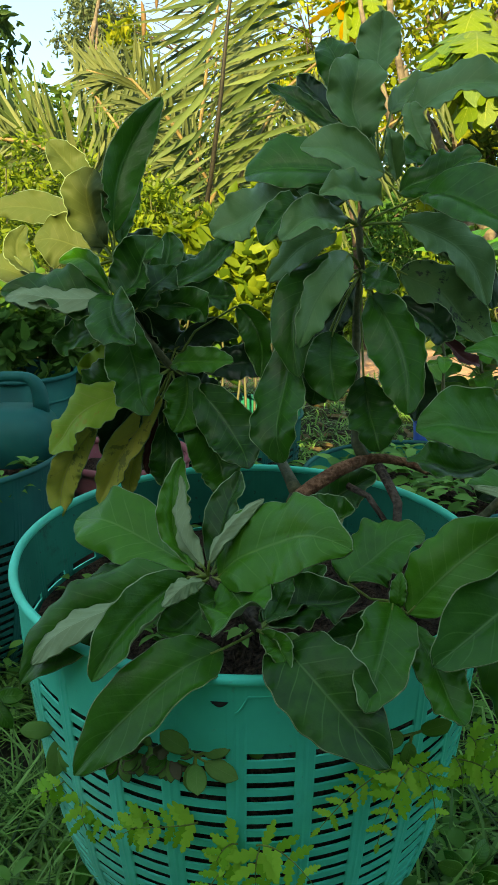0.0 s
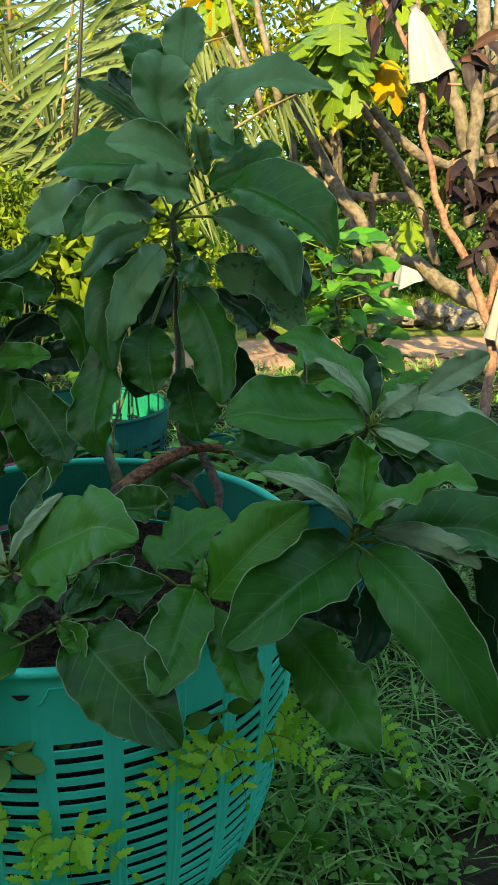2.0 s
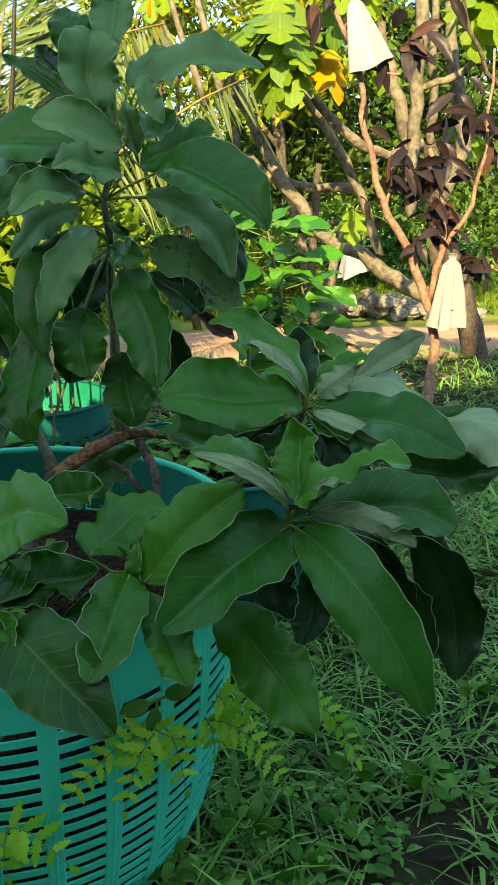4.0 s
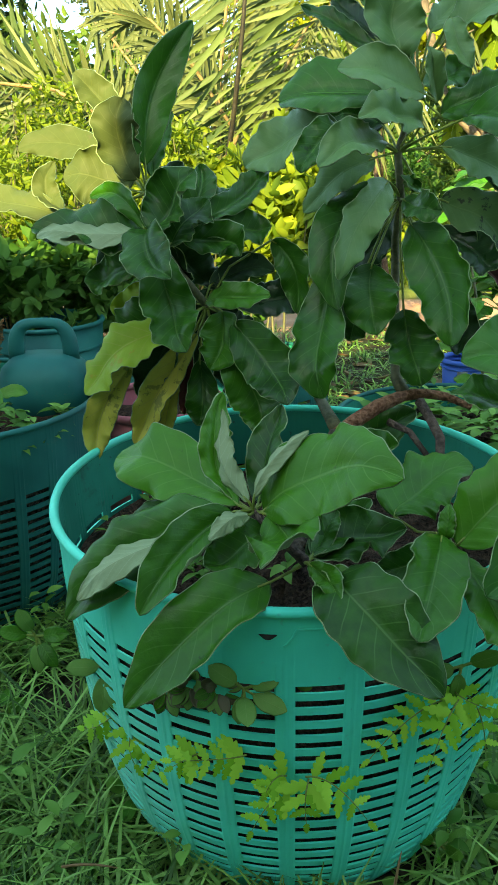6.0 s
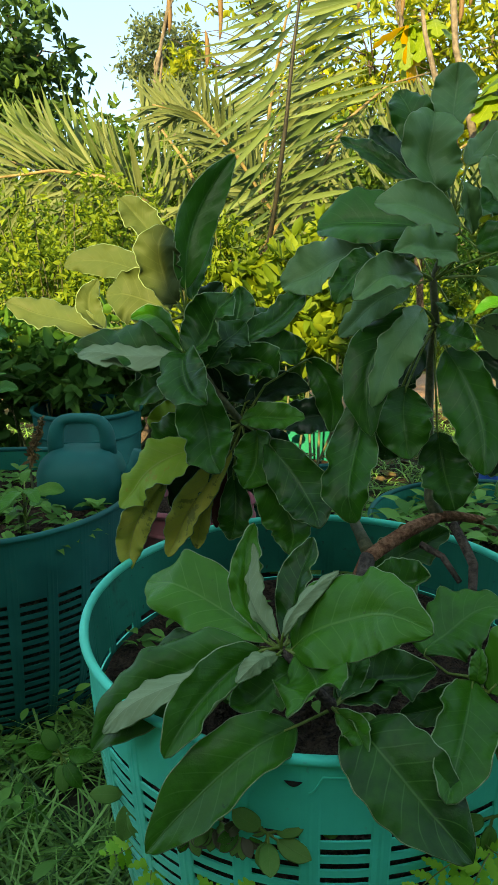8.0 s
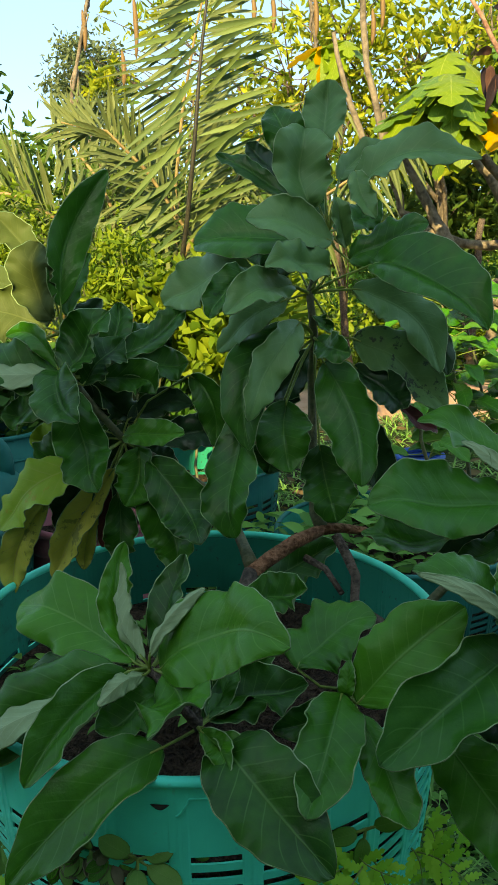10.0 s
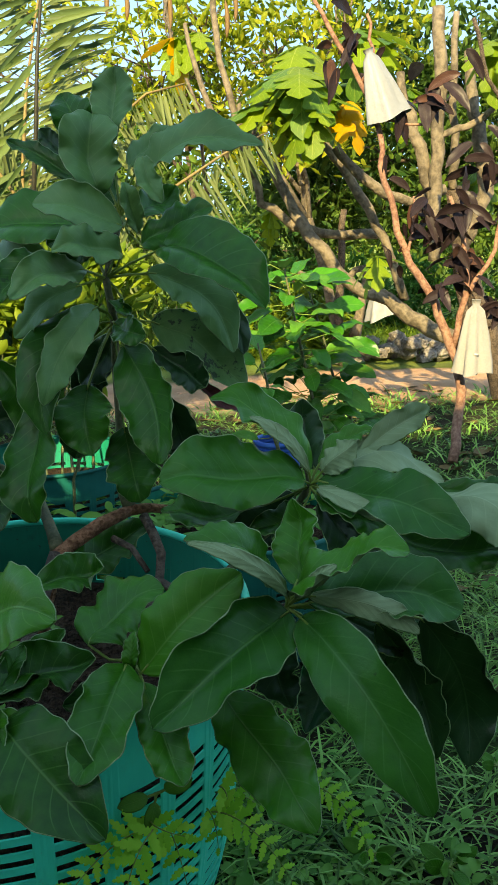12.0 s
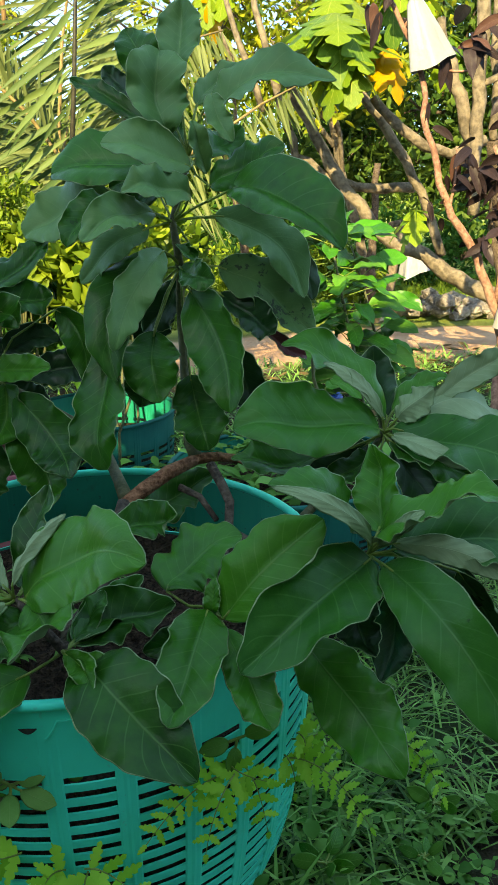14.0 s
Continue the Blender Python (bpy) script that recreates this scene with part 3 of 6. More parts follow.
limb("branch", [(0.061, 0.981, 0.486), (0.032, 0.854, 0.428), (0.006, 0.773, 0.440), N2, N1], [0.0100, 0.0075, 0.006, 0.005, 0.004], BARK_DARK)
limb("branch", [(0.184, 0.955, 0.454), (0.225, 0.885, 0.451), (0.271, 0.801, 0.478), N3], [0.0058, 0.0055, 0.005, 0.004], BARK_DARK)
limb("branch", [(0.225, 0.885, 0.451), (0.297, 0.921, 0.507), (0.349, 0.943, 0.537), N4, (0.364, 0.943, 0.597)], [0.0058, 0.005, 0.0045, 0.004, 0.003], TWIG)

# low spray over the basket's front
leaf(tree, N1, (-0.050, 0.755, 0.493), (-0.188, 0.870, 0.501), (-0.115, 0.815, 0.508), (0.012, 0.029, 0.023), top=LEAF_FRESH, fold=0.23, belly=0.60)
leaf(tree, N1, (-0.052, 0.762, 0.495), (-0.067, 0.840, 0.583), (-0.076, 0.810, 0.530), (0.016, 0.009, -0.001), top=LEAF_FRESH, fold=0.45, roll=(0, 120))
leaf(tree, N1, (-0.040, 0.748, 0.500), (-0.065, 0.802, 0.576), (-0.065, 0.776, 0.533), (-0.009, 0.005, -0.007), fold=0.55)
leaf(tree, N1, (-0.031, 0.768, 0.490), (-0.006, 0.841, 0.568), (-0.019, 0.818, 0.525), (0.016, -0.011, 0.004), top=LEAF_TOP, fold=0.38)
leaf(tree, N1, (-0.026, 0.749, 0.489), (0.091, 0.655, 0.559), (0.034, 0.715, 0.544), (0.005, -0.036, -0.026), top=LEAF_FRESH, fold=0.19, wave=.08, belly=0.42)
leaf(tree, N1, (-0.035, 0.744, 0.505), (0.018, 0.760, 0.566), (-0.016, 0.747, 0.544), (-0.006, 0.006, 0.003), fold=0.55)
leaf(tree, N1, (-0.063, 0.749, 0.485), (-0.224, 0.735, 0.380), (-0.148, 0.750, 0.451), (-0.022, 0.029, 0.018), fold=0.40, wave=.07)
leaf(tree, N1, (-0.074, 0.745, 0.485), (-0.209, 0.728, 0.407), (-0.160, 0.714, 0.455), (0.005, -0.015, -0.006), fold=0.19)
leaf(tree, N1, (-0.058, 0.763, 0.483), (-0.172, 0.821, 0.445), (-0.111, 0.801, 0.466), (0.006, 0.019, 0.012), fold=0.38)
leaf(tree, N1, (-0.055, 0.739, 0.493), (-0.137, 0.660, 0.429), (-0.100, 0.700, 0.473), (-0.018, 0.010, 0.013), fold=0.45, wave=.06, roll=(110, 0))
leaf(tree, N1, (-0.039, 0.734, 0.492), (-0.075, 0.691, 0.487), (-0.055, 0.710, 0.499), (0.006, -0.004, -0.006), fold=0.38)
leaf(tree, N2, (-0.021, 0.700, 0.439), (-0.152, 0.635, 0.350), (-0.083, 0.660, 0.418), (-0.023, 0.018, 0.018), fold=0.28, wave=.05, roll=(80, 0))
leaf(tree, N1, (-0.022, 0.741, 0.489), (-0.028, 0.650, 0.480), (-0.004, 0.686, 0.484), (-0.030, 0.009, -0.013), top=LEAF_FRESH, fold=0.38)
leaf(tree, N1, (-0.020, 0.744, 0.475), (-0.082, 0.706, 0.454), (-0.050, 0.728, 0.457), (-0.017, 0.022, 0.011), fold=0.38)
leaf(tree, N2, (0.019, 0.711, 0.458), (0.114, 0.759, 0.465), (0.058, 0.753, 0.450), (0.014, -0.025, -0.011), fold=0.38)
leaf(tree, N2, (0.020, 0.717, 0.459), (0.083, 0.797, 0.480), (0.053, 0.774, 0.457), (0.016, -0.012, -0.007), fold=0.38)
leaf(tree, N7, (0.106, 0.791, 0.463), (0.186, 0.807, 0.511), (0.133, 0.804, 0.492), (0.007, -0.039, -0.017), fold=0.15)
leaf(tree, N2, (0.031, 0.685, 0.453), (0.122, 0.595, 0.389), (0.068, 0.630, 0.439), (-0.030, -0.019, -0.019), fold=0.25, wave=.07)
leaf(tree, N2, (0.014, 0.682, 0.467), (0.039, 0.644, 0.451), (0.031, 0.667, 0.458), (-0.010, -0.004, -0.006), top=LEAF_FRESH, fold=0.55)
leaf(tree, N2, (0.024, 0.686, 0.463), (0.069, 0.653, 0.447), (0.050, 0.667, 0.450), (-0.008, -0.009, -0.003), top=LEAF_FRESH, fold=0.55)
leaf(tree, N7, (0.144, 0.740, 0.466), (0.101, 0.610, 0.432), (0.123, 0.670, 0.452), (-0.029, 0.002, 0.006), fold=0.35, wave=.08)
leaf(tree, N7, (0.149, 0.742, 0.461), (0.153, 0.757, 0.491), (0.149, 0.742, 0.477), (0.007, -0.004, 0.002), top=LEAF_FRESH, fold=0.38)
leaf(tree, N7, (0.158, 0.734, 0.458), (0.260, 0.753, 0.545), (0.206, 0.745, 0.505), (0.022, -0.025, -0.021), top=LEAF_FRESH, fold=0.19, wave=.06)
leaf(tree, N7, (0.159, 0.729, 0.451), (0.189, 0.622, 0.411), (0.176, 0.661, 0.429), (-0.021, -0.005, -0.002), fold=0.38)
leaf(tree, N7, (0.157, 0.754, 0.451), (0.079, 0.754, 0.419), (0.121, 0.758, 0.427), (-0.006, 0.011, 0.014), fold=0.38)
leaf(tree, N1, (0.048, 0.859, 0.501), (0.122, 0.881, 0.509), (0.094, 0.890, 0.497), (0.002, -0.021, -0.014), fold=0.38)
leaf(tree, N2, (0.015, 0.711, 0.458), (0.046, 0.767, 0.482), (0.033, 0.747, 0.466), (0.011, -0.006, -0.002), fold=0.38)

leaf(tree, None, (0.071, 1.051, 0.434), (0.177, 1.086, 0.482), (0.122, 1.080, 0.454), (0.017, -0.018, -0.024), fold=0.38)

# spray beside the basket
leaf(tree, N3, (0.304, 0.744, 0.504), (0.165, 0.650, 0.451), (0.241, 0.690, 0.490), (-0.021, 0.028, 0.023), top=LEAF_LUSH, fold=0.3, wave=.08, roll=(0, 95))
leaf(tree, N3, (0.313, 0.729, 0.504), (0.391, 0.568, 0.394), (0.348, 0.625, 0.480), (-0.027, -0.000, -0.018), top=LEAF_LUSH, fold=0.28, wave=.06)
leaf(tree, N3, (0.323, 0.740, 0.513), (0.470, 0.710, 0.504), (0.404, 0.735, 0.519), (-0.012, -0.032, -0.025), top=LEAF_LUSH, fold=0.25, wave=.09, belly=0.55)
leaf(tree, N3, (0.323, 0.739, 0.521), (0.420, 0.693, 0.495), (0.380, 0.702, 0.522), (0.007, 0.004, 0.010), fold=0.19)
leaf(tree, N3, (0.312, 0.747, 0.521), (0.403, 0.675, 0.587), (0.352, 0.700, 0.572), (-0.016, -0.030, -0.011), top=LEAF_FRESH, fold=0.28)
leaf(tree, N3, (0.311, 0.746, 0.516), (0.343, 0.705, 0.566), (0.322, 0.714, 0.548), (-0.000, 0.006, 0.005), fold=0.19)
leaf(tree, N3, (0.314, 0.756, 0.526), (0.323, 0.817, 0.596), (0.328, 0.793, 0.554), (0.020, -0.014, 0.009), top=LEAF_FRESH, fold=0.55)
leaf(tree, N3, (0.303, 0.748, 0.519), (0.204, 0.730, 0.593), (0.259, 0.732, 0.573), (0.002, 0.025, 0.008), fold=0.38)
leaf(tree, N3, (0.304, 0.742, 0.519), (0.206, 0.719, 0.594), (0.265, 0.695, 0.577), (-0.003, -0.005, -0.006), fold=0.19)
leaf(tree, N3, (0.232, 0.727, 0.435), (0.305, 0.621, 0.348), (0.272, 0.679, 0.388), (-0.025, -0.006, -0.025), fold=0.19)
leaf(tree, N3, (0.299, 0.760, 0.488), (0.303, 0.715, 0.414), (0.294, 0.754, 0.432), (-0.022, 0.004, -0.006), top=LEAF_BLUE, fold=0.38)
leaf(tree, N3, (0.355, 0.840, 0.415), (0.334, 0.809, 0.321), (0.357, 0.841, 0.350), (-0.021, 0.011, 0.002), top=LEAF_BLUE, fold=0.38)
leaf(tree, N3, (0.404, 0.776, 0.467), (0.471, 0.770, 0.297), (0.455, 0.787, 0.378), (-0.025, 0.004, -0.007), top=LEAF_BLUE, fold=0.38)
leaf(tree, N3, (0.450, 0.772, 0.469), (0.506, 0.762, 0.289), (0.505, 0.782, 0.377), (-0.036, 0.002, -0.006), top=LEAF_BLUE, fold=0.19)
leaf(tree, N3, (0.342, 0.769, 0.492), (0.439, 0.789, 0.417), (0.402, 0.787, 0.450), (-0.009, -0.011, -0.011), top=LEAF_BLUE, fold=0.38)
leaf(tree, N4, (0.366, 0.931, 0.587), (0.256, 0.976, 0.673), (0.322, 0.959, 0.652), (0.019, 0.026, 0.011), top=LEAF_FRESH, fold=0.19)
leaf(tree, N4, (0.366, 0.929, 0.587), (0.298, 0.939, 0.656), (0.334, 0.921, 0.637), (-0.005, -0.006, -0.005), fold=0.19)
leaf(tree, N4, (0.359, 0.920, 0.580), (0.189, 0.901, 0.596), (0.270, 0.904, 0.600), (-0.000, 0.039, 0.029), top=LEAF_LUSH, fold=0.28)
leaf(tree, N4, (0.378, 0.955, 0.583), (0.377, 1.016, 0.658), (0.376, 1.002, 0.621), (0.022, -0.001, 0.004), top=LEAF_BLUE, fold=0.38)
leaf(tree, N4, (0.375, 0.922, 0.579), (0.495, 0.759, 0.564), (0.436, 0.833, 0.578), (-0.025, -0.015, -0.023), top=LEAF_LUSH, fold=0.28)
leaf(tree, N4, (0.372, 0.916, 0.573), (0.443, 0.828, 0.555), (0.396, 0.847, 0.576), (0.006, 0.003, 0.007), fold=0.19)
leaf(tree, N4, (0.380, 0.922, 0.590), (0.417, 0.906, 0.628), (0.395, 0.910, 0.611), (-0.008, 0.011, 0.013), fold=0.38)
leaf(tree, N4, (0.389, 0.922, 0.587), (0.534, 0.918, 0.550), (0.480, 0.935, 0.598), (0.003, 0.031, 0.012), fold=0.19)
leaf(tree, N4, (0.430, 0.945, 0.602), (0.508, 0.922, 0.660), (0.483, 0.941, 0.638), (0.006, -0.010, -0.013), top=LEAF_UNDER, fold=0.38)
leaf(tree, N4, (0.486, 0.859, 0.572), (0.549, 0.726, 0.552), (0.534, 0.784, 0.579), (0.030, 0.008, 0.015), fold=0.19)
leaf(tree, N4, (0.381, 0.946, 0.591), (0.450, 0.953, 0.626), (0.422, 0.960, 0.621), (0.001, -0.013, -0.008), top=LEAF_FRESH, fold=0.38)
leaf(tree, N4, (0.312, 0.927, 0.552), (0.191, 0.955, 0.546), (0.239, 0.941, 0.539), (0.009, 0.026, 0.010), fold=0.38)
leaf(tree, N4, (0.370, 0.914, 0.567), (0.458, 0.852, 0.537), (0.415, 0.873, 0.549), (-0.013, -0.016, -0.015), fold=0.38)
leaf(tree, N4, (0.438, 0.869, 0.540), (0.564, 0.804, 0.538), (0.513, 0.828, 0.512), (-0.012, -0.030, -0.018), fold=0.38)
leaf(tree, N4, (0.502, 0.907, 0.564), (0.594, 0.863, 0.576), (0.562, 0.881, 0.567), (-0.005, -0.013, -0.010), fold=0.38)
leaf(tree, N4, (0.357, 0.915, 0.552), (0.289, 0.907, 0.526), (0.324, 0.911, 0.536), (-0.005, 0.014, 0.009), fold=0.38)

# main crown
leaf(tree, N5T, (0.141, 1.100, 0.908), (0.138, 1.125, 1.008), (0.131, 1.095, 0.954), (0.035, 0.009, 0.002), top=LEAF_MATTE, fold=0.4, belly=0.62)
leaf(tree, N5T, (0.160, 1.120, 0.973), (0.168, 1.150, 1.067), (0.164, 1.140, 1.023), (0.026, -0.009, -0.003), top=LEAF_MATTE, fold=0.35, belly=0.60)
leaf(tree, N5T, (0.140, 1.125, 0.951), (0.098, 1.172, 1.039), (0.114, 1.157, 1.005), (0.025, 0.004, 0.010), fold=0.28)
leaf(tree, N5T, (0.124, 1.132, 0.926), (0.026, 1.166, 0.983), (0.066, 1.159, 0.961), (0.007, 0.007, 0.010), fold=0.38)
leaf(tree, N5T, (0.119, 1.145, 0.940), (0.066, 1.191, 0.998), (0.086, 1.179, 0.977), (0.011, 0.004, 0.008), top=LEAF_BLUE, fold=0.38)
leaf(tree, N5T, (0.193, 1.100, 0.934), (0.342, 1.070, 0.965), (0.259, 1.090, 0.970), (0.002, -0.022, -0.024), top=LEAF_MATTE, fold=0.28, belly=0.45)
leaf(tree, N5T, (0.179, 1.120, 0.945), (0.244, 1.170, 0.994), (0.206, 1.150, 0.974), (0.009, -0.007, -0.012), top=LEAF_MATTE, fold=0.38)
leaf(tree, N5T, (0.195, 1.080, 0.954), (0.215, 1.050, 0.899), (0.200, 1.060, 0.927), (-0.013, -0.001, -0.005), top=LEAF_MATTE, fold=0.38)
leaf(tree, N5T, (0.185, 1.090, 0.866), (0.170, 1.080, 0.925), (0.177, 1.075, 0.897), (0.012, 0.004, 0.003), top=LEAF_MATTE, fold=0.6)
leaf(tree, N5, (0.154, 1.080, 0.866), (-0.003, 1.120, 0.869), (0.073, 1.100, 0.882), (0.001, 0.035, 0.030), fold=0.30, wave=.06, belly=0.58)
leaf(tree, N5T, (0.166, 1.070, 0.873), (0.063, 1.050, 0.902), (0.114, 1.050, 0.894), (0.007, 0.023, 0.020), top=LEAF_MATTE, fold=0.3, wave=.06)
leaf(tree, N5, (0.163, 1.060, 0.841), (0.083, 1.010, 0.848), (0.124, 1.020, 0.852), (0.002, 0.016, 0.018), top=LEAF_MATTE, fold=0.40)
leaf(tree, N5T, (0.188, 1.080, 0.850), (0.273, 1.030, 0.893), (0.231, 1.050, 0.875), (0.008, -0.020, -0.020), fold=0.3)
leaf(tree, N5, (0.211, 1.050, 0.846), (0.316, 0.920, 0.782), (0.265, 0.970, 0.835), (-0.019, -0.026, -0.024), fold=0.5, wave=.05, roll=(0, -30))
leaf(tree, N5, (0.072, 1.100, 0.835), (-0.047, 1.150, 0.795), (0.008, 1.130, 0.827), (-0.010, 0.027, 0.024), top=LEAF_MATTE, fold=0.25, belly=0.55)
leaf(tree, N5, (0.118, 1.050, 0.823), (0.037, 0.970, 0.798), (0.077, 1.000, 0.822), (-0.007, 0.014, 0.018), top=LEAF_MATTE, fold=0.35)
leaf(tree, N5, (0.072, 1.050, 0.835), (0.019, 1.000, 0.791), (0.040, 1.020, 0.823), (-0.013, 0.011, 0.013), fold=0.3)
leaf(tree, N5, (0.111, 1.080, 0.804), (0.025, 1.070, 0.743), (0.065, 1.060, 0.781), (-0.013, 0.014, 0.015), top=LEAF_MATTE, fold=0.28)
leaf(tree, N5L, (0.121, 1.080, 0.776), (0.063, 0.990, 0.637), (0.065, 1.030, 0.720), (-0.028, 0.013, 0.009), fold=0.3, wave=.08)
# extra pale leaf laid over the last one as its sky-lit half
leaf(tree, N5L, (0.128, 1.070, 0.777), (0.062, 0.985, 0.673), (0.090, 1.010, 0.737), (-0.020, -0.006, 0.011), top=LEAF_MATTE, fold=0.2)
leaf(tree, N5L, (0.111, 1.070, 0.680), (0.112, 1.010, 0.603), (0.105, 1.040, 0.641), (-0.036, 0.001, -0.001), fold=0.3, belly=0.52)
leaf(tree, N5L, (0.158, 1.080, 0.726), (0.192, 0.970, 0.596), (0.188, 1.010, 0.664), (-0.035, 0.009, -0.012), fold=0.30, wave=.08)
leaf(tree, N5L, (0.061, 1.041, 0.675), (0.045, 0.962, 0.538), (0.040, 0.994, 0.599), (-0.030, 0.013, -0.008), fold=0.38)
leaf(tree, N5L, (0.152, 1.070, 0.622), (0.168, 1.010, 0.538), (0.159, 1.040, 0.577), (-0.034, -0.001, -0.007), fold=0.38, belly=0.58)
leaf(tree, N5, (0.193, 1.090, 0.815), (0.293, 1.030, 0.718), (0.257, 1.070, 0.789), (-0.021, -0.014, -0.018), top=LEAF_MATTE, fold=0.28)
# dark colour here stands for a leaf underside in shadow
leaf(tree, N5, (0.214, 1.109, 0.811), (0.310, 1.064, 0.710), (0.287, 1.097, 0.764), (-0.017, -0.008, -0.007), top=LEAF_BLUE, fold=0.38)
leaf(tree, N5L, (0.195, 1.090, 0.754), (0.311, 1.070, 0.664), (0.258, 1.090, 0.718), (-0.023, -0.017, -0.024), top=LEAF_BLEMISHED, fold=0.22)
leaf(tree, N5L, (0.148, 1.080, 0.755), (0.186, 1.033, 0.745), (0.167, 1.047, 0.746), (-0.009, -0.006, -0.017), fold=0.38)
leaf(tree, N5L, (0.194, 1.076, 0.722), (0.258, 1.044, 0.674), (0.237, 1.061, 0.688), (-0.015, -0.009, -0.014), top=LEAF_BLUE, fold=0.38)
leaf(tree, N5L, (0.144, 1.144, 0.708), (0.082, 1.183, 0.652), (0.114, 1.183, 0.673), (-0.011, 0.014, 0.028), top=LEAF_BLUE, fold=0.38)
leaf(tree, N5L, (0.200, 1.105, 0.660), (0.223, 1.073, 0.562), (0.227, 1.098, 0.596), (-0.028, 0.003, -0.005), top=LEAF_BLUE, fold=0.38)
leaf(tree, N5L, (0.104, 1.105, 0.660), (0.085, 1.088, 0.579), (0.095, 1.100, 0.605), (-0.024, 0.006, 0.001), fold=0.38)
leaf(tree, N5, (0.160, 1.097, 0.784), (0.143, 1.076, 0.784), (0.158, 1.088, 0.770), (0.001, 0.008, 0.010), fold=0.38)

# left crown
leaf(tree, N6T, (-0.165, 1.074, 0.801), (-0.104, 1.110, 0.962), (-0.153, 1.090, 0.884), (0.022, 0.010, -0.008), fold=0.40, wave=.05, roll=(0, 0))
leaf(tree, N6T, (-0.157, 1.082, 0.787), (-0.135, 1.129, 0.863), (-0.156, 1.111, 0.825), (0.015, -0.001, -0.004), fold=0.38)
leaf(tree, N6T, (-0.174, 1.071, 0.785), (-0.188, 1.085, 0.878), (-0.196, 1.075, 0.830), (0.029, -0.003, 0.004), top=LEAF_SUNLIT, fold=0.3, belly=0.58)
leaf(tree, N6T, (-0.187, 1.105, 0.836), (-0.259, 1.150, 0.912), (-0.227, 1.138, 0.882), (0.015, 0.007, 0.014), top=LEAF_SUNLIT, fold=0.38)
leaf(tree, N6T, (-0.189, 1.096, 0.773), (-0.279, 1.128, 0.789), (-0.230, 1.121, 0.786), (0.012, 0.016, 0.033), top=LEAF_SUNLIT, fold=0.1)
leaf(tree, N6T, (-0.215, 1.133, 0.805), (-0.353, 1.199, 0.822), (-0.289, 1.182, 0.832), (0.005, 0.010, 0.020), top=LEAF_SUNLIT, fold=0.19)
leaf(tree, N6T, (-0.281, 1.129, 0.741), (-0.439, 1.199, 0.775), (-0.369, 1.177, 0.756), (0.011, 0.012, 0.018), top=LEAF_SUNLIT, fold=0.19)
leaf(tree, N6T, (-0.281, 1.122, 0.746), (-0.299, 1.175, 0.807), (-0.310, 1.159, 0.771), (0.017, -0.000, -0.002), top=LEAF_SUNLIT, fold=0.38)
leaf(tree, N6, (-0.155, 1.034, 0.724), (-0.104, 1.056, 0.796), (-0.132, 1.048, 0.759), (0.027, -0.018, -0.012), fold=0.38)
leaf(tree, N6, (-0.166, 1.041, 0.729), (-0.237, 1.080, 0.765), (-0.198, 1.063, 0.767), (0.007, 0.002, 0.012), fold=0.38)
leaf(tree, N6, (-0.139, 1.046, 0.708), (-0.091, 1.076, 0.761), (-0.117, 1.064, 0.733), (0.028, -0.013, -0.009), fold=0.28)
leaf(tree, N6, (-0.121, 1.072, 0.728), (-0.103, 1.121, 0.801), (-0.102, 1.106, 0.767), (0.019, 0.001, 0.000), fold=0.38)
leaf(tree, N6, (-0.108, 1.075, 0.728), (-0.018, 1.143, 0.791), (-0.051, 1.117, 0.762), (0.015, -0.010, -0.008), fold=0.38)
leaf(tree, N6, (-0.161, 1.031, 0.714), (-0.309, 1.065, 0.731), (-0.235, 1.051, 0.726), (0.012, 0.023, 0.023), fold=0.28)
leaf(tree, N6, (-0.165, 1.028, 0.723), (-0.300, 1.052, 0.724), (-0.241, 1.024, 0.729), (-0.004, -0.013, -0.013), fold=0.19)
leaf(tree, N6, (-0.124, 1.059, 0.714), (-0.052, 1.056, 0.694), (-0.070, 1.073, 0.709), (-0.010, -0.010, -0.019), fold=0.38)
leaf(tree, N6, (-0.105, 1.079, 0.719), (-0.014, 1.111, 0.724), (-0.048, 1.105, 0.720), (0.005, -0.016, -0.019), fold=0.38)
leaf(tree, N6, (-0.154, 1.028, 0.729), (-0.126, 0.943, 0.685), (-0.155, 0.976, 0.706), (-0.027, -0.003, -0.012), fold=0.55)
leaf(tree, N6, (-0.149, 1.043, 0.702), (-0.116, 0.977, 0.593), (-0.136, 1.011, 0.635), (-0.031, 0.003, -0.012), fold=0.38)
leaf(tree, N6L, (-0.078, 1.068, 0.624), (-0.093, 1.029, 0.558), (-0.078, 1.045, 0.588), (-0.026, 0.008, 0.012), top=LEAF_FRESH, fold=0.38)
leaf(tree, N6L, (-0.065, 1.054, 0.612), (0.003, 0.962, 0.531), (-0.017, 1.003, 0.565), (-0.029, -0.005, -0.015), fold=0.28)
leaf(tree, N6L, (-0.097, 1.071, 0.636), (-0.016, 1.032, 0.648), (-0.056, 1.046, 0.646), (-0.003, -0.013, -0.014), top=LEAF_FRESH, fold=0.38)
leaf(tree, N6, (-0.166, 1.057, 0.700), (-0.253, 1.089, 0.667), (-0.215, 1.079, 0.669), (0.001, 0.016, 0.020), fold=0.38)
leaf(tree, N6L, (-0.078, 1.055, 0.581), (-0.034, 0.996, 0.482), (-0.036, 1.027, 0.522), (-0.030, -0.001, -0.012), under_face=LEAF_UNDER, fold=0.38)
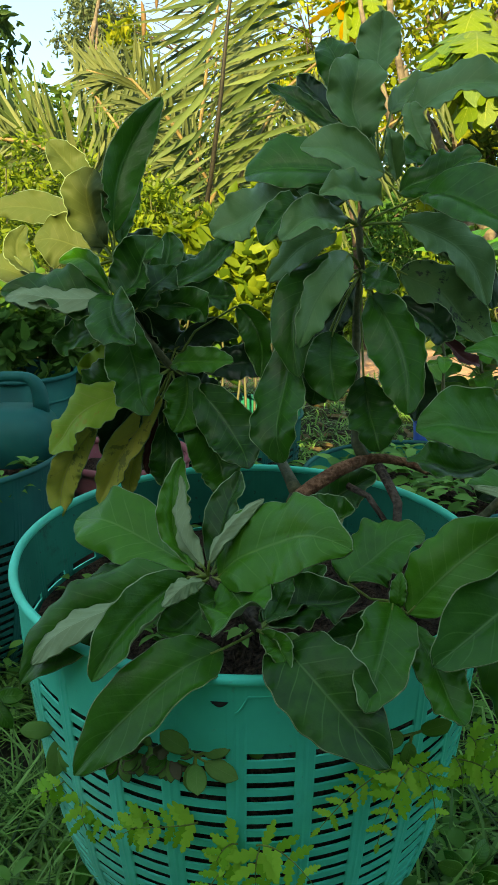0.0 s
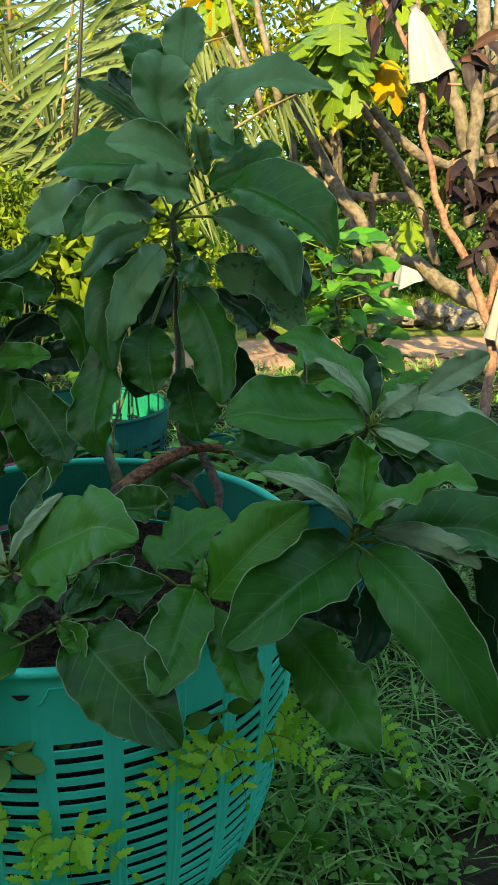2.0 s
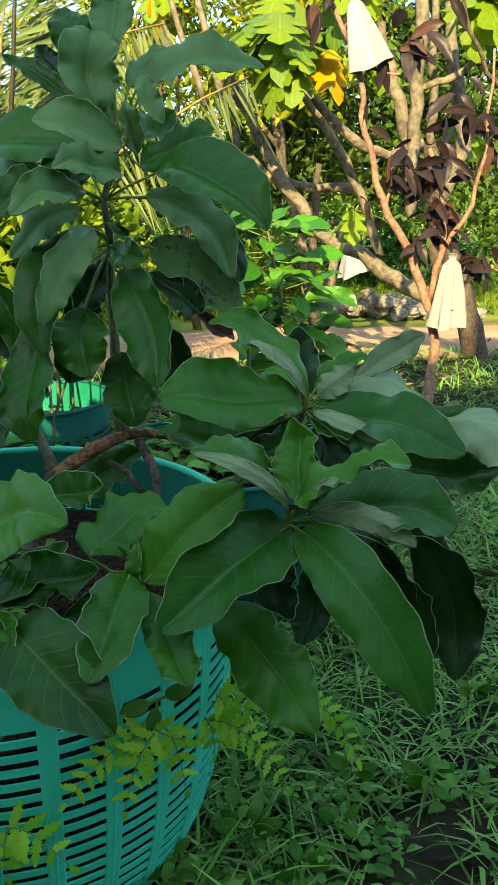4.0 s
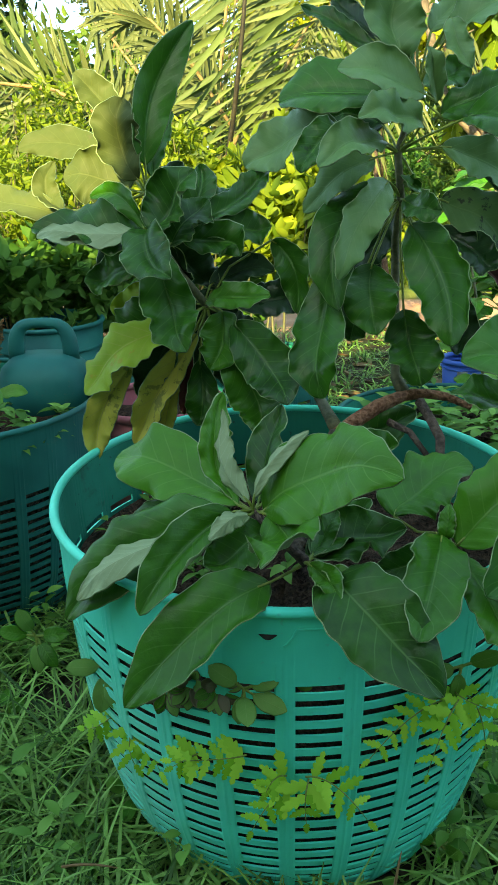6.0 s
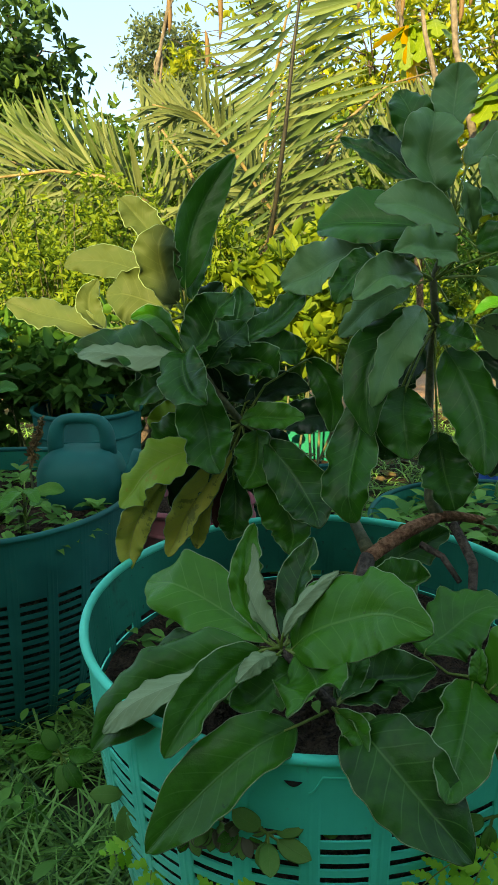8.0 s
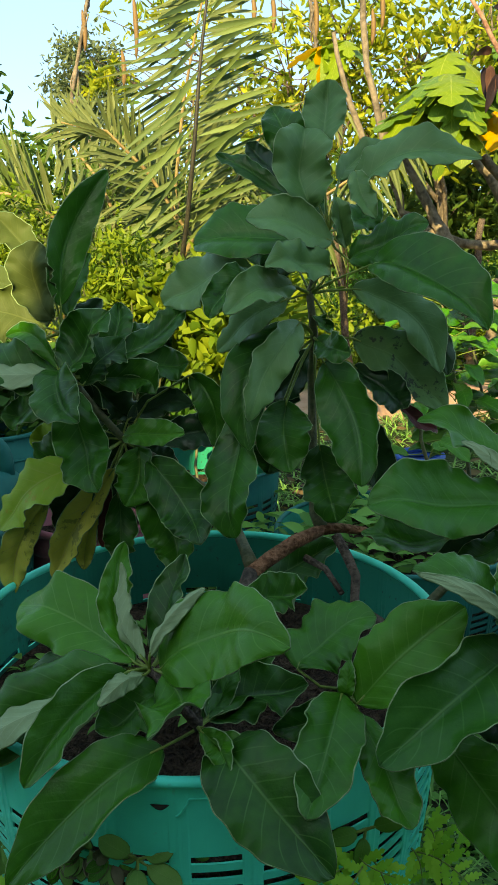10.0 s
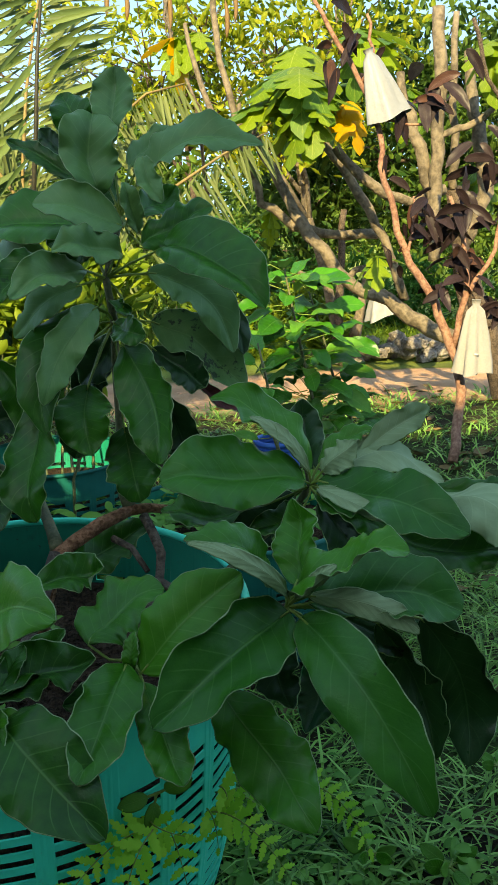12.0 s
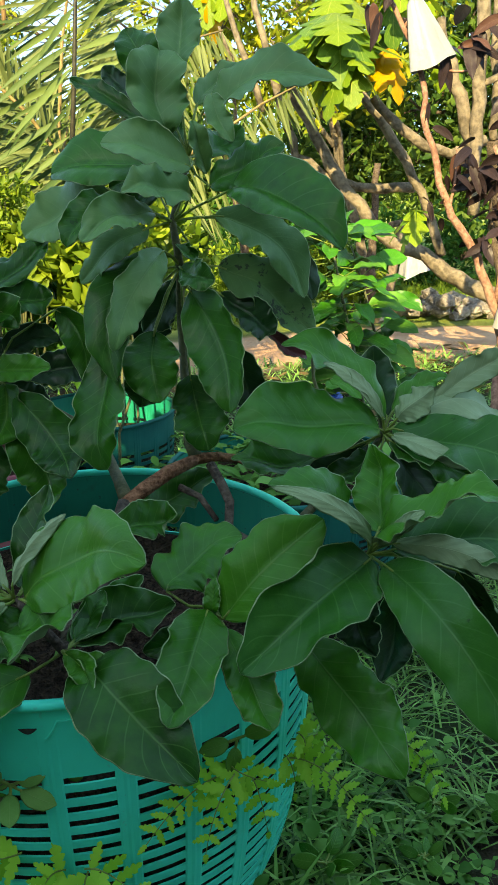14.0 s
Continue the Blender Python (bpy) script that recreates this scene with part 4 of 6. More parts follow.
leaf(tree, N6L, (-0.134, 1.050, 0.613), (-0.257, 1.050, 0.522), (-0.212, 1.048, 0.573), (-0.015, 0.022, 0.024), top=LEAF_YELLOW, fold=0.19)
leaf(tree, N6L, (-0.196, 1.064, 0.558), (-0.250, 1.061, 0.428), (-0.242, 1.066, 0.487), (-0.021, 0.002, 0.006), top=LEAF_DRY, fold=0.38)
leaf(tree, N6L, (-0.110, 1.073, 0.595), (-0.201, 1.079, 0.441), (-0.167, 1.079, 0.511), (-0.017, 0.007, 0.012), top=LEAF_DRY, fold=0.38)
leaf(tree, N6L, (-0.140, 1.085, 0.540), (-0.160, 1.085, 0.451), (-0.157, 1.089, 0.483), (-0.012, -0.001, 0.001), top=LEAF_DRY, fold=0.38)
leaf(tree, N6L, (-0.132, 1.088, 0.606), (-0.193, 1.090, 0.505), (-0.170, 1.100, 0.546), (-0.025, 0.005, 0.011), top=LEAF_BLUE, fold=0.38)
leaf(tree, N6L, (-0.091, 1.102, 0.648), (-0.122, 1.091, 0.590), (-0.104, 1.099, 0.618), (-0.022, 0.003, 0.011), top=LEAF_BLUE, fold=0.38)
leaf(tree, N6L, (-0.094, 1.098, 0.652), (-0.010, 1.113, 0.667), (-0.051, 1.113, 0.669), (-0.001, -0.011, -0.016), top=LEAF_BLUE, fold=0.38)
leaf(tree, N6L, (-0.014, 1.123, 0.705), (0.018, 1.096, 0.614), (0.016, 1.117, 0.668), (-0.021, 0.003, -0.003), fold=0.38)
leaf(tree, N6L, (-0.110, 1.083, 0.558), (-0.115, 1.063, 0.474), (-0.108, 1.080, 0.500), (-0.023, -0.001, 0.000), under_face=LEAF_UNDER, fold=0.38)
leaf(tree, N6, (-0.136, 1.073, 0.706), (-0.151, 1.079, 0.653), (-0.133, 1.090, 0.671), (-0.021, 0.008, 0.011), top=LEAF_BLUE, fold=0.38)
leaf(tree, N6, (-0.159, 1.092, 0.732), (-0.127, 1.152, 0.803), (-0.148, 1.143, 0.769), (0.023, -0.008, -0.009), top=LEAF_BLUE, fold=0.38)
leaf(tree, N6L, (-0.143, 1.106, 0.640), (-0.231, 1.128, 0.622), (-0.195, 1.123, 0.624), (-0.006, 0.014, 0.022), top=LEAF_YELLOW, fold=0.38)

leaf(tree, N6L, (-0.121, 1.096, 0.572), (-0.134, 1.088, 0.481), (-0.131, 1.093, 0.513), (-0.009, 0.000, 0.000), top=LEAF_RED, under_face=LEAF_RED, fold=0.55)
leaf(tree, N5L, (0.242, 1.077, 0.679), (0.305, 1.084, 0.636), (0.283, 1.077, 0.646), (-0.003, -0.007, -0.008), top=LEAF_RED, under_face=LEAF_RED, fold=0.38)

# inner leaves of the crowns, most in the shade-darkened leaf colour
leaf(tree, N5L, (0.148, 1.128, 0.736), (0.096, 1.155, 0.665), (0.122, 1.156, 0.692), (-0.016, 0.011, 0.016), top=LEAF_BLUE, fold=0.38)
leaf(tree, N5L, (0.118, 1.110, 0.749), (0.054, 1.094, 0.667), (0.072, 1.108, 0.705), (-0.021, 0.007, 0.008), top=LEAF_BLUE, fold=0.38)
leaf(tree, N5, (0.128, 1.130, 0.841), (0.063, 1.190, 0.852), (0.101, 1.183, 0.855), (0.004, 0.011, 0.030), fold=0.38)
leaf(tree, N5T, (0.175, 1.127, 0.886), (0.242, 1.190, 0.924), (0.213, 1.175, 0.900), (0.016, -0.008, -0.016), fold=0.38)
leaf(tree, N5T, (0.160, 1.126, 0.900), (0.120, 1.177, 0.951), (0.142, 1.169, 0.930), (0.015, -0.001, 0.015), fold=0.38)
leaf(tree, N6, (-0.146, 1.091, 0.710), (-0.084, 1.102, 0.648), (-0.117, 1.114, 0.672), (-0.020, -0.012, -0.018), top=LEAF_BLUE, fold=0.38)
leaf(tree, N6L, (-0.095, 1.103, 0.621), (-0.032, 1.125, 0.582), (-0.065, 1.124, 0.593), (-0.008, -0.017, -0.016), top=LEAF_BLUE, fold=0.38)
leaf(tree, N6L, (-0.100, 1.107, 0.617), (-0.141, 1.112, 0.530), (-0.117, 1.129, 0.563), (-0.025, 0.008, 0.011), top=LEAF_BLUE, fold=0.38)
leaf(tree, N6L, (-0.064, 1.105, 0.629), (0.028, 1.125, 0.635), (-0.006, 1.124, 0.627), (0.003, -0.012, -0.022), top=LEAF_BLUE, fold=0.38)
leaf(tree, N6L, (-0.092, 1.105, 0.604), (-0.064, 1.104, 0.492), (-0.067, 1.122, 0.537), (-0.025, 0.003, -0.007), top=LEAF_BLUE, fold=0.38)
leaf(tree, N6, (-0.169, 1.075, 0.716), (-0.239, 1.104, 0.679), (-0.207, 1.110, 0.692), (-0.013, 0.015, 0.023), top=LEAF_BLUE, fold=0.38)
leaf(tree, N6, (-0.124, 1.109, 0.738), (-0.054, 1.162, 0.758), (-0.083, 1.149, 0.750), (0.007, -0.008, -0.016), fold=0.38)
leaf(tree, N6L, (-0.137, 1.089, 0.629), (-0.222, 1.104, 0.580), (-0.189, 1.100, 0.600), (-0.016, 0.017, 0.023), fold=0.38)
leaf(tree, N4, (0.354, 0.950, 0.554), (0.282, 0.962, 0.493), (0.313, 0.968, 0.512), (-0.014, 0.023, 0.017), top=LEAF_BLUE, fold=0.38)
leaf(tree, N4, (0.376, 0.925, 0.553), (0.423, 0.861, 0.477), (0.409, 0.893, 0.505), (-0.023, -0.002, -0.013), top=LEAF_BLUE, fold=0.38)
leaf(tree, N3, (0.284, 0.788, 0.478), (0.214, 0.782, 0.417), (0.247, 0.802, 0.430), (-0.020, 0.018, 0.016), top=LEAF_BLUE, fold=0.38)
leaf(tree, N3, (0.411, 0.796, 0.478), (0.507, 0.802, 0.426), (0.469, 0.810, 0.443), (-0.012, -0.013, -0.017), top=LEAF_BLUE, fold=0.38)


# ---- distance: trees and scrub ----
def leafy_tree(name, base, top, crowns, leaf_mat, bark, label, size=0.09, trunk_r=0.06, seed=1, category="tree"):
    """Trunk, a limb to every crown, and crowns of many small leaves. crowns: centre, radii, clumps, leaves a clump."""
    rng = random.Random(seed)
    root = thing(name, base, label, category)
    b, t = Vector(base), Vector(top)
    g = Geo()
    tube(g, bend(b - Vector((0, 0, 0.05)), t, -0.02, 7, 0.04, rng), [trunk_r * (1 - 0.7 * i / 6) for i in range(7)], 8, 0, True, 0.15, rng)
    under("trunk", g, bark, root)
    for c, r, clumps, per in crowns:
        cc = Vector(c)
        g = Geo()
        start = b.lerp(t, rng.uniform(0.45, 0.9))
        tube(g, bend(start, cc, -0.05, 6, 0.06, rng), [trunk_r * 0.45 * (1 - 0.8 * i / 5) for i in range(6)], 6, 0, True, 0.1, rng)
        for _ in range(7):
            d = rand_dir(rng, 0.3)
            end = cc + Vector((d.x * r[0], d.y * r[1], d.z * r[2])) * 0.9
            tube(g, bend(start.lerp(cc, rng.uniform(0.5, 1)), end, -0.02, 5, 0.03, rng), [trunk_r * 0.2 * (1 - 0.8 * i / 4) for i in range(5)], 5, 0, False)
        under("limb", g, bark, root)
        g = Geo()
        crown(g, cc, r, clumps, per, size, rng, 0.35)
        under("crown", g, leaf_mat, root)
    return root


far = [(-6.0, 13.0, 1.9, 1.9, TREE_MID, 1), (-3.4, 12.0, 1.6, 1.7, TREE_YELLOW, 2), (-1.2, 12.5, 1.7, 1.6, TREE_MID, 3), (0.9, 11.5, 2.0, 1.6, TREE_SHADE, 4),
       (2.6, 12.5, 2.5, 1.8, TREE_MID, 5), (4.6, 12.0, 3.0, 1.9, TREE_MID, 6), (6.8, 12.5, 3.4, 2.2, TREE_YELLOW, 7), (9.4, 13.0, 3.6, 2.4, TREE_MID, 8)]
for x, y, h, r, mat, s in far:
    z = gz(x, y)
    leafy_tree("tree", (x, y, z), (x + 0.2, y, z + h * 0.8), [((x, y, z + h * 0.62), (r, 1.1, h * 0.42), 150, 22), ((x + 0.4 * r, y - 0.3, z + h * 0.32), (r * 0.9, 1.0, h * 0.32), 90, 20)], mat, BARK_DARK, "leafy tree at the far side of the field", 0.13, 0.10, s)
leafy_tree("tree", (-2.9, 15.9, -0.35), (-2.6, 15.9, 3.6), [((-2.55, 15.9, 3.5), (0.85, 0.8, 0.75), 150, 22), ((-2.2, 15.9, 2.6), (0.6, 0.6, 0.6), 60, 20)], TREE_FAR, BARK_DARK, "greyish green far tree against the sky", 0.11, 0.10, 21)

# overhanging branch, dark green
leafy_tree("tree", (-2.6, 5.6, gz(-2.6, 5.6)), (-2.3, 5.6, 1.8), [((-1.781, 5.400, 1.583), (0.26, 0.3, 0.30), 60, 14), ((-1.700, 5.400, 1.743), (0.35, 0.4, 0.5), 70, 16), ((-1.906, 5.200, 1.347), (0.4, 0.4, 0.6), 80, 16)], TREE_DARK, BARK_DARK, "dark green tree behind the palm", 0.085, 0.05, 22)

# thin yellow-green tree with sky showing through, its dry pods hanging
leafy_tree("tree", (0.9, 6.4, gz(0.9, 6.4)), (0.602, 6.300, 1.842), [((0.286, 6.200, 2.151), (0.75, 0.6, 0.40), 44, 9), ((-0.451, 6.400, 2.277), (0.55, 0.5, 0.30), 26, 9), ((0.791, 6.000, 2.168), (0.5, 0.5, 0.4), 32, 9),
    ((0.960, 6.200, 1.698), (0.6, 0.5, 0.5), 80, 12), ((-0.889, 6.600, 1.990), (0.22, 0.3, 0.16), 24, 10), ((0.092, 6.400, 1.679), (0.6, 0.5, 0.35), 70, 12)], TREE_YELLOW, BARK_DARK, "thin yellow-green tree with sky showing through", 0.075, 0.035, 23)


def pod_vine(pts, pods, label):
    root = thing("dry_vine", pts[0], label, "vine")
    g = Geo()
    rng = random.Random(5)
    for strand in range(3):
        path = []
        for i in range(len(pts) - 1):
            for k in range(4):
                j = 0.0 if strand == 0 else 0.030
                path.append(Vector(pts[i]).lerp(Vector(pts[i + 1]), k / 4) + Vector((rng.uniform(-j, j), rng.uniform(-j, j), 0)))
        tube(g, path, [0.011 - 0.003 * strand] * len(path), 6, 0, False, 0.2, rng)
    under("stem", g, BARK_PALE, root)
    for p, length in pods:
        g = Geo()
        p = Vector(p)
        n = 7
        tube(g, [p + Vector((0.01 * math.sin(3 * i / n), 0, -length * i / n)) for i in range(n + 1)], [0.003] + [0.016 * math.sin(math.pi * (i + 0.6) / (n + 1)) ** 0.6 for i in range(1, n)] + [0.002], 6, 0, True, 0.3, rng)
        under("pod", g, BROWN_POD, root, "dry brown hanging pod")


pod_vine([(-0.740, 5.200, 2.310), (-0.802, 5.200, 2.053), (-0.909, 5.200, 1.608), (-0.808, 5.200, 1.360), (-0.720, 5.200, 1.138), (-1.434, 9.870, -0.353)], [((-0.812, 5.200, 2.096), 0.22), ((-0.523, 5.200, 2.163), 0.33), ((-0.602, 5.200, 1.888), 0.20), ((-0.869, 5.200, 1.454), 0.20)], "dry leafless vine with long brown pods")
pod_vine([(0.385, 5.400, 2.401), (0.484, 5.400, 2.164), (0.520, 5.400, 1.891), (0.659, 5.400, 1.546), (1.041, 7.938, -0.352)], [((0.147, 5.400, 2.200), 0.16), ((0.262, 5.400, 2.212), 0.20), ((0.510, 5.400, 2.193), 0.24), ((0.899, 5.400, 2.213), 0.2), ((0.845, 5.400, 2.127), 0.2)], "dry vine with brown pods on the thin tree")


# ---- date palm ----
def frond(root, pts, length, n, droop, rng, spread=1.0, flat=Vector((0, -1, 0)), lead=0.75, width=0.017, skew=False, mats=(PALM_RIB, PALM_LEAFLET)):
    """Rachis with two rows of narrow leaflets, longest in the middle."""
    pts = [Vector(p) for p in pts]
    g = Geo()
    tube(g, pts, [0.011 * (1 - 0.7 * i / (len(pts) - 1)) for i in range(len(pts))], 6, 0, True)
    rib = under("frond", g, mats[0], root, "arching palm frond")
    g = Geo()
    n, width = int(1.35 * n), 0.80 * width
    for k in range(n):
        s = (k + 0.5) / n * (len(pts) - 1)
        i = min(int(s), len(pts) - 2)
        p = pts[i].lerp(pts[i + 1], s - i)
        d = (pts[i + 1] - pts[i]).normalized()
        q = (k + 0.5) / n
        reach = length * (0.55 + 0.45 * math.sin(math.pi * min(1, q * 1.1)))
        side = d.cross(flat).normalized()
        for sgn in (-1, 1):
            way = (d * lead * (sgn if skew else 1) + side * sgn * spread + flat * rng.uniform(-0.15, 0.45) + Vector((0, 0, -droop)) + rand_dir(rng) * 0.34).normalized()
            a = p
            b = a + way * reach * rng.uniform(0.8, 1.1)
            w = width * rng.uniform(0.8, 1.2)
            e = way.cross(flat + rand_dir(rng) * 0.5).normalized() * w * 0.5
            keel = flat.normalized() * w * 0.25
            m1, m2 = a.lerp(b, 0.3), a.lerp(b, 0.7) + Vector((0, 0, -0.02 * reach))
            g.add([a, m1 + e, m1 - keel, m1 - e, m2 + e * 0.75, m2 - keel * 0.7, m2 - e * 0.75, b + Vector((0, 0, -0.05 * reach))],
                  [(0, 1, 2), (0, 2, 3), (1, 4, 5, 2), (2, 5, 6, 3), (4, 7, 5), (5, 7, 6)])
    under("frond_blade", g, mats[1], rib)


palm = thing("date_palm", (-0.75, 3.75, gz(-0.75, 3.75)), "date palm with pale feathery fronds", "palm")
rng = random.Random(31)
g = Geo()
tube(g, [(-0.75, 3.75, -0.16), (-0.74, 3.75, 0.0), (-0.72, 3.74, 0.22)], [0.16, 0.14, 0.10], 12, 0, True, 0.3, rng)
under("trunk", g, BARK_DARK, palm, "short shaggy palm trunk")
HEART = (-0.72, 3.72, 0.2)
frond(palm, [(-0.45, 3.3, 0.25), (-0.152, 3.000, 0.767), (-0.121, 2.950, 0.935), (-0.088, 2.900, 1.163), (-0.065, 2.900, 1.382), (-0.039, 2.950, 1.589), (-0.007, 3.000, 1.747)], 0.36, 30, 0.0, rng, 0.75, Vector((0.25, -1, 0)), 0.6, 0.023, True, (PALM_RIB_DARK, PALM_LEAFLET_DARK))
frond(palm, [(-0.5, 3.4, 0.2), (-0.196, 3.300, 0.691), (-0.185, 3.300, 1.043), (-0.145, 3.300, 1.338), (-0.087, 3.300, 1.600), (-0.034, 3.300, 1.780)], 0.40, 58, 0.0, rng, 0.85, Vector((0, -1, 0.2)), 0.60, 0.018, True)
frond(palm, [(-0.5, 3.4, 0.2), (-0.121, 3.200, 0.859), (-0.273, 3.150, 1.095), (-0.399, 3.100, 1.224), (-0.553, 3.100, 1.254)], 0.24, 42, 0.0, rng, 0.8, Vector((0, -1, 0.3)), 1.00)
frond(palm, [(-0.45, 3.4, 0.2), (-0.085, 3.300, 0.795), (0.025, 3.350, 1.042), (0.134, 3.400, 1.227), (0.286, 3.450, 1.351), (0.441, 3.500, 1.395)], 0.34, 42, 1.5, rng, 0.8, Vector((0, -1, 0.3)), 0.50)
frond(palm, [(-0.7, 3.5, 0.2), (-0.038, 3.100, 0.741), (0.127, 3.200, 0.855), (0.361, 3.300, 0.999), (0.568, 3.400, 1.125), (0.762, 3.500, 1.214)], 0.32, 36, 1.5, rng, 0.8, Vector((0.1, -1, 0.3)), 0.50)
frond(palm, [HEART, (-0.645, 3.400, 0.921), (-0.730, 3.400, 0.954), (-0.856, 3.400, 1.017), (-1.016, 3.450, 1.084), (-1.161, 3.500, 1.121), (-1.467, 3.600, 1.157)], 0.36, 34, -0.7, rng, 0.35, Vector((0, -1, 0.15)), 0.70, 0.028, False, (PALM_RIB_DARK, PALM_LEAFLET_DARK))
frond(palm, [HEART, (-0.607, 3.200, 0.936), (-0.764, 3.200, 1.024), (-0.961, 3.250, 1.051), (-1.190, 3.300, 1.030), (-1.480, 3.400, 0.960)], 0.34, 42, 0.1, rng, 0.8, Vector((0, -1, 0.1)), 0.80)
frond(palm, [HEART, (-0.439, 3.500, 0.940), (-0.498, 3.500, 1.085), (-0.598, 3.550, 1.213), (-0.690, 3.600, 1.301)], 0.32, 34, 0.0, rng, 0.8, Vector((0, -1, 0.1)), 0.80, 0.020, True)
frond(palm, [HEART, (-0.242, 3.500, 0.810), (-0.194, 3.500, 0.976), (-0.150, 3.600, 1.186), (-0.128, 3.700, 1.400)], 0.40, 42, 0.0, rng, 0.9, Vector((0, -1, 0.1)), 0.70, 0.022, True)
frond(palm, [HEART, (-0.784, 3.500, 0.820), (-0.930, 3.500, 0.971), (-1.109, 3.600, 1.064), (-1.368, 3.700, 1.140)], 0.32, 45, -0.1, rng, 0.8, Vector((0, -1, 0.1)), 1.00)


# ---- shrubs behind the baskets ----
def shrub(name, label, mat, mounds, size, seed, stems=6, spikes=(), slim=0.42, droop=0.1):
    rng = random.Random(seed)
    c0 = Vector(mounds[0][0])
    base = Vector((c0.x, c0.y, gz(c0.x, c0.y)))
    root = thing(name, base, label, "shrub")
    for c, r, clumps, per in mounds:
        g = Geo()
        cc = Vector(c)
        for _ in range(stems):
            d = rand_dir(rng, 0.5)
            tube(g, bend(base + Vector((rng.uniform(-0.05, 0.05), rng.uniform(-0.05, 0.05), -0.02)), cc + Vector((d.x * r[0], d.y * r[1], d.z * r[2])) * 0.85, -0.03, 6, 0.02, rng), [0.005, 0.0045, 0.004, 0.0035, 0.003, 0.002], 5, 0, False)
        under("branching_stem", g, TWIG, root)
        g = Geo()
        crown(g, cc, r, clumps, per, size, rng, 0.30, 0, droop, slim)
        under("foliage", g, mat, root)
    if spikes:
        for p, h in spikes:
            g = Geo()
            p = Vector(p)
            for k in range(16):
                for _ in range(3):
                    q = p + Vector((0, 0, h * k / 16))
                    leaflets(g, q, rand_dir(rng, 0.6), rand_dir(rng, 1), 0.022 * (1.2 - k / 18), 0.010)
            under("flower_spike", g, mat, root, "lime green flower spike")
    return root


shrub("basil_shrub", "lime green bushy herb with flower spikes in the sun", SHRUB_LIME, [((-0.797, 2.600, 0.781), (0.26, 0.22, 0.24), 62, 15), ((-0.591, 2.700, 0.841), (0.20, 0.2, 0.20), 42, 15), ((-0.979, 2.500, 0.677), (0.25, 0.2, 0.3), 52, 15), ((-0.705, 2.400, 0.633), (0.28, 0.2, 0.16), 52, 15)], 0.030, 41, 6, [((-0.765, 2.500, 0.799), 0.16), ((-0.833, 2.500, 0.785), 0.14), ((-0.619, 2.500, 0.781), 0.12), ((-0.875, 2.600, 0.847), 0.12), ((-0.707, 2.500, 0.814), 0.13), ((-0.94, 2.50, 0.80), 0.15), ((-0.66, 2.55, 0.84), 0.15), ((-0.55, 2.6, 0.86), 0.14), ((-1.02, 2.45, 0.76), 0.14)])
shrub("basil_shrub", "lime green herb with upright flower spikes before the palm", SHRUB_LIME, [((-0.272, 2.300, 0.754), (0.17, 0.15, 0.13), 90, 15), ((-0.311, 2.200, 0.704), (0.14, 0.12, 0.10), 40, 15), ((-0.189, 2.200, 0.673), (0.12, 0.12, 0.08), 50, 14)], 0.030, 42, 6, [((-0.262, 2.300, 0.798), 0.17), ((-0.293, 2.300, 0.769), 0.14), ((-0.233, 2.300, 0.783), 0.12), ((-0.322, 2.200, 0.761), 0.12), ((-0.172, 2.200, 0.731), 0.05)])
shrub("leafy_shrub", "fresh green broad-leaved shrub behind the fruit tree", SHRUB_LIME, [((0.001, 2.100, 0.641), (0.16, 0.14, 0.13), 60, 10), ((-0.086, 2.200, 0.703), (0.16, 0.14, 0.10), 50, 10), ((0.061, 2.300, 0.741), (0.18, 0.14, 0.14), 60, 10)], 0.052, 43, 2, (), 0.5)
shrub("leafy_shrub", "dense green shrub behind the second basket", SHRUB_GREEN, [((-0.693, 2.150, 0.499), (0.35, 0.16, 0.16), 95, 14), ((-0.427, 2.300, 0.440), (0.22, 0.14, 0.14), 60, 14), ((-0.885, 2.100, 0.481), (0.3, 0.2, 0.25), 70, 14), ((-0.183, 2.400, 0.484), (0.25, 0.15, 0.16), 90, 12)], 0.055, 44, 6, (), 0.5)
shrub("tall_shrub", "tall green scrub behind the palm", TREE_MID, [((-0.451, 4.800, 0.967), (0.6, 0.3, 0.5), 150, 16), ((-1.014, 4.800, 0.916), (0.6, 0.3, 0.55), 150, 16), ((0.075, 4.800, 0.959), (0.5, 0.3, 0.5), 130, 16), ((-1.577, 4.800, 0.734), (0.6, 0.3, 0.7), 130, 16), ((-0.359, 4.600, 0.432), (0.9, 0.3, 0.4), 130, 16)], 0.075, 48, 5)
shrub("leafy_shrub", "green undergrowth in front of the far trees", SHRUB_LIME, [((0.9, 7.6, -0.1), (0.7, 0.4, 0.45), 110, 16), ((-0.6, 7.4, -0.05), (0.9, 0.4, 0.55), 140, 16), ((-2.3, 7.0, 0.1), (1.1, 0.5, 0.7), 160, 16), ((-4.2, 7.2, 0.1), (1.1, 0.5, 0.8), 120, 16)], 0.085, 45, 5)
shrub("leafy_shrub", "sunlit lime shrub beside the rubble", SHRUB_LIME, [((1.833, 6.900, -0.025), (0.28, 0.2, 0.22), 70, 14), ((1.590, 7.000, 0.093), (0.3, 0.2, 0.3), 70, 14)], 0.075, 46, 4)
shrub("leafy_shrub", "dark undergrowth beside the field", SHRUB_GREEN, [((3.4, 9.4, 0.0), (1.2, 0.4, 0.6), 150, 16), ((5.6, 9.2, 0.1), (1.3, 0.4, 0.7), 150, 16), ((1.6, 9.6, 0.2), (1.0, 0.4, 0.7), 130, 16)], 0.10, 47, 5)


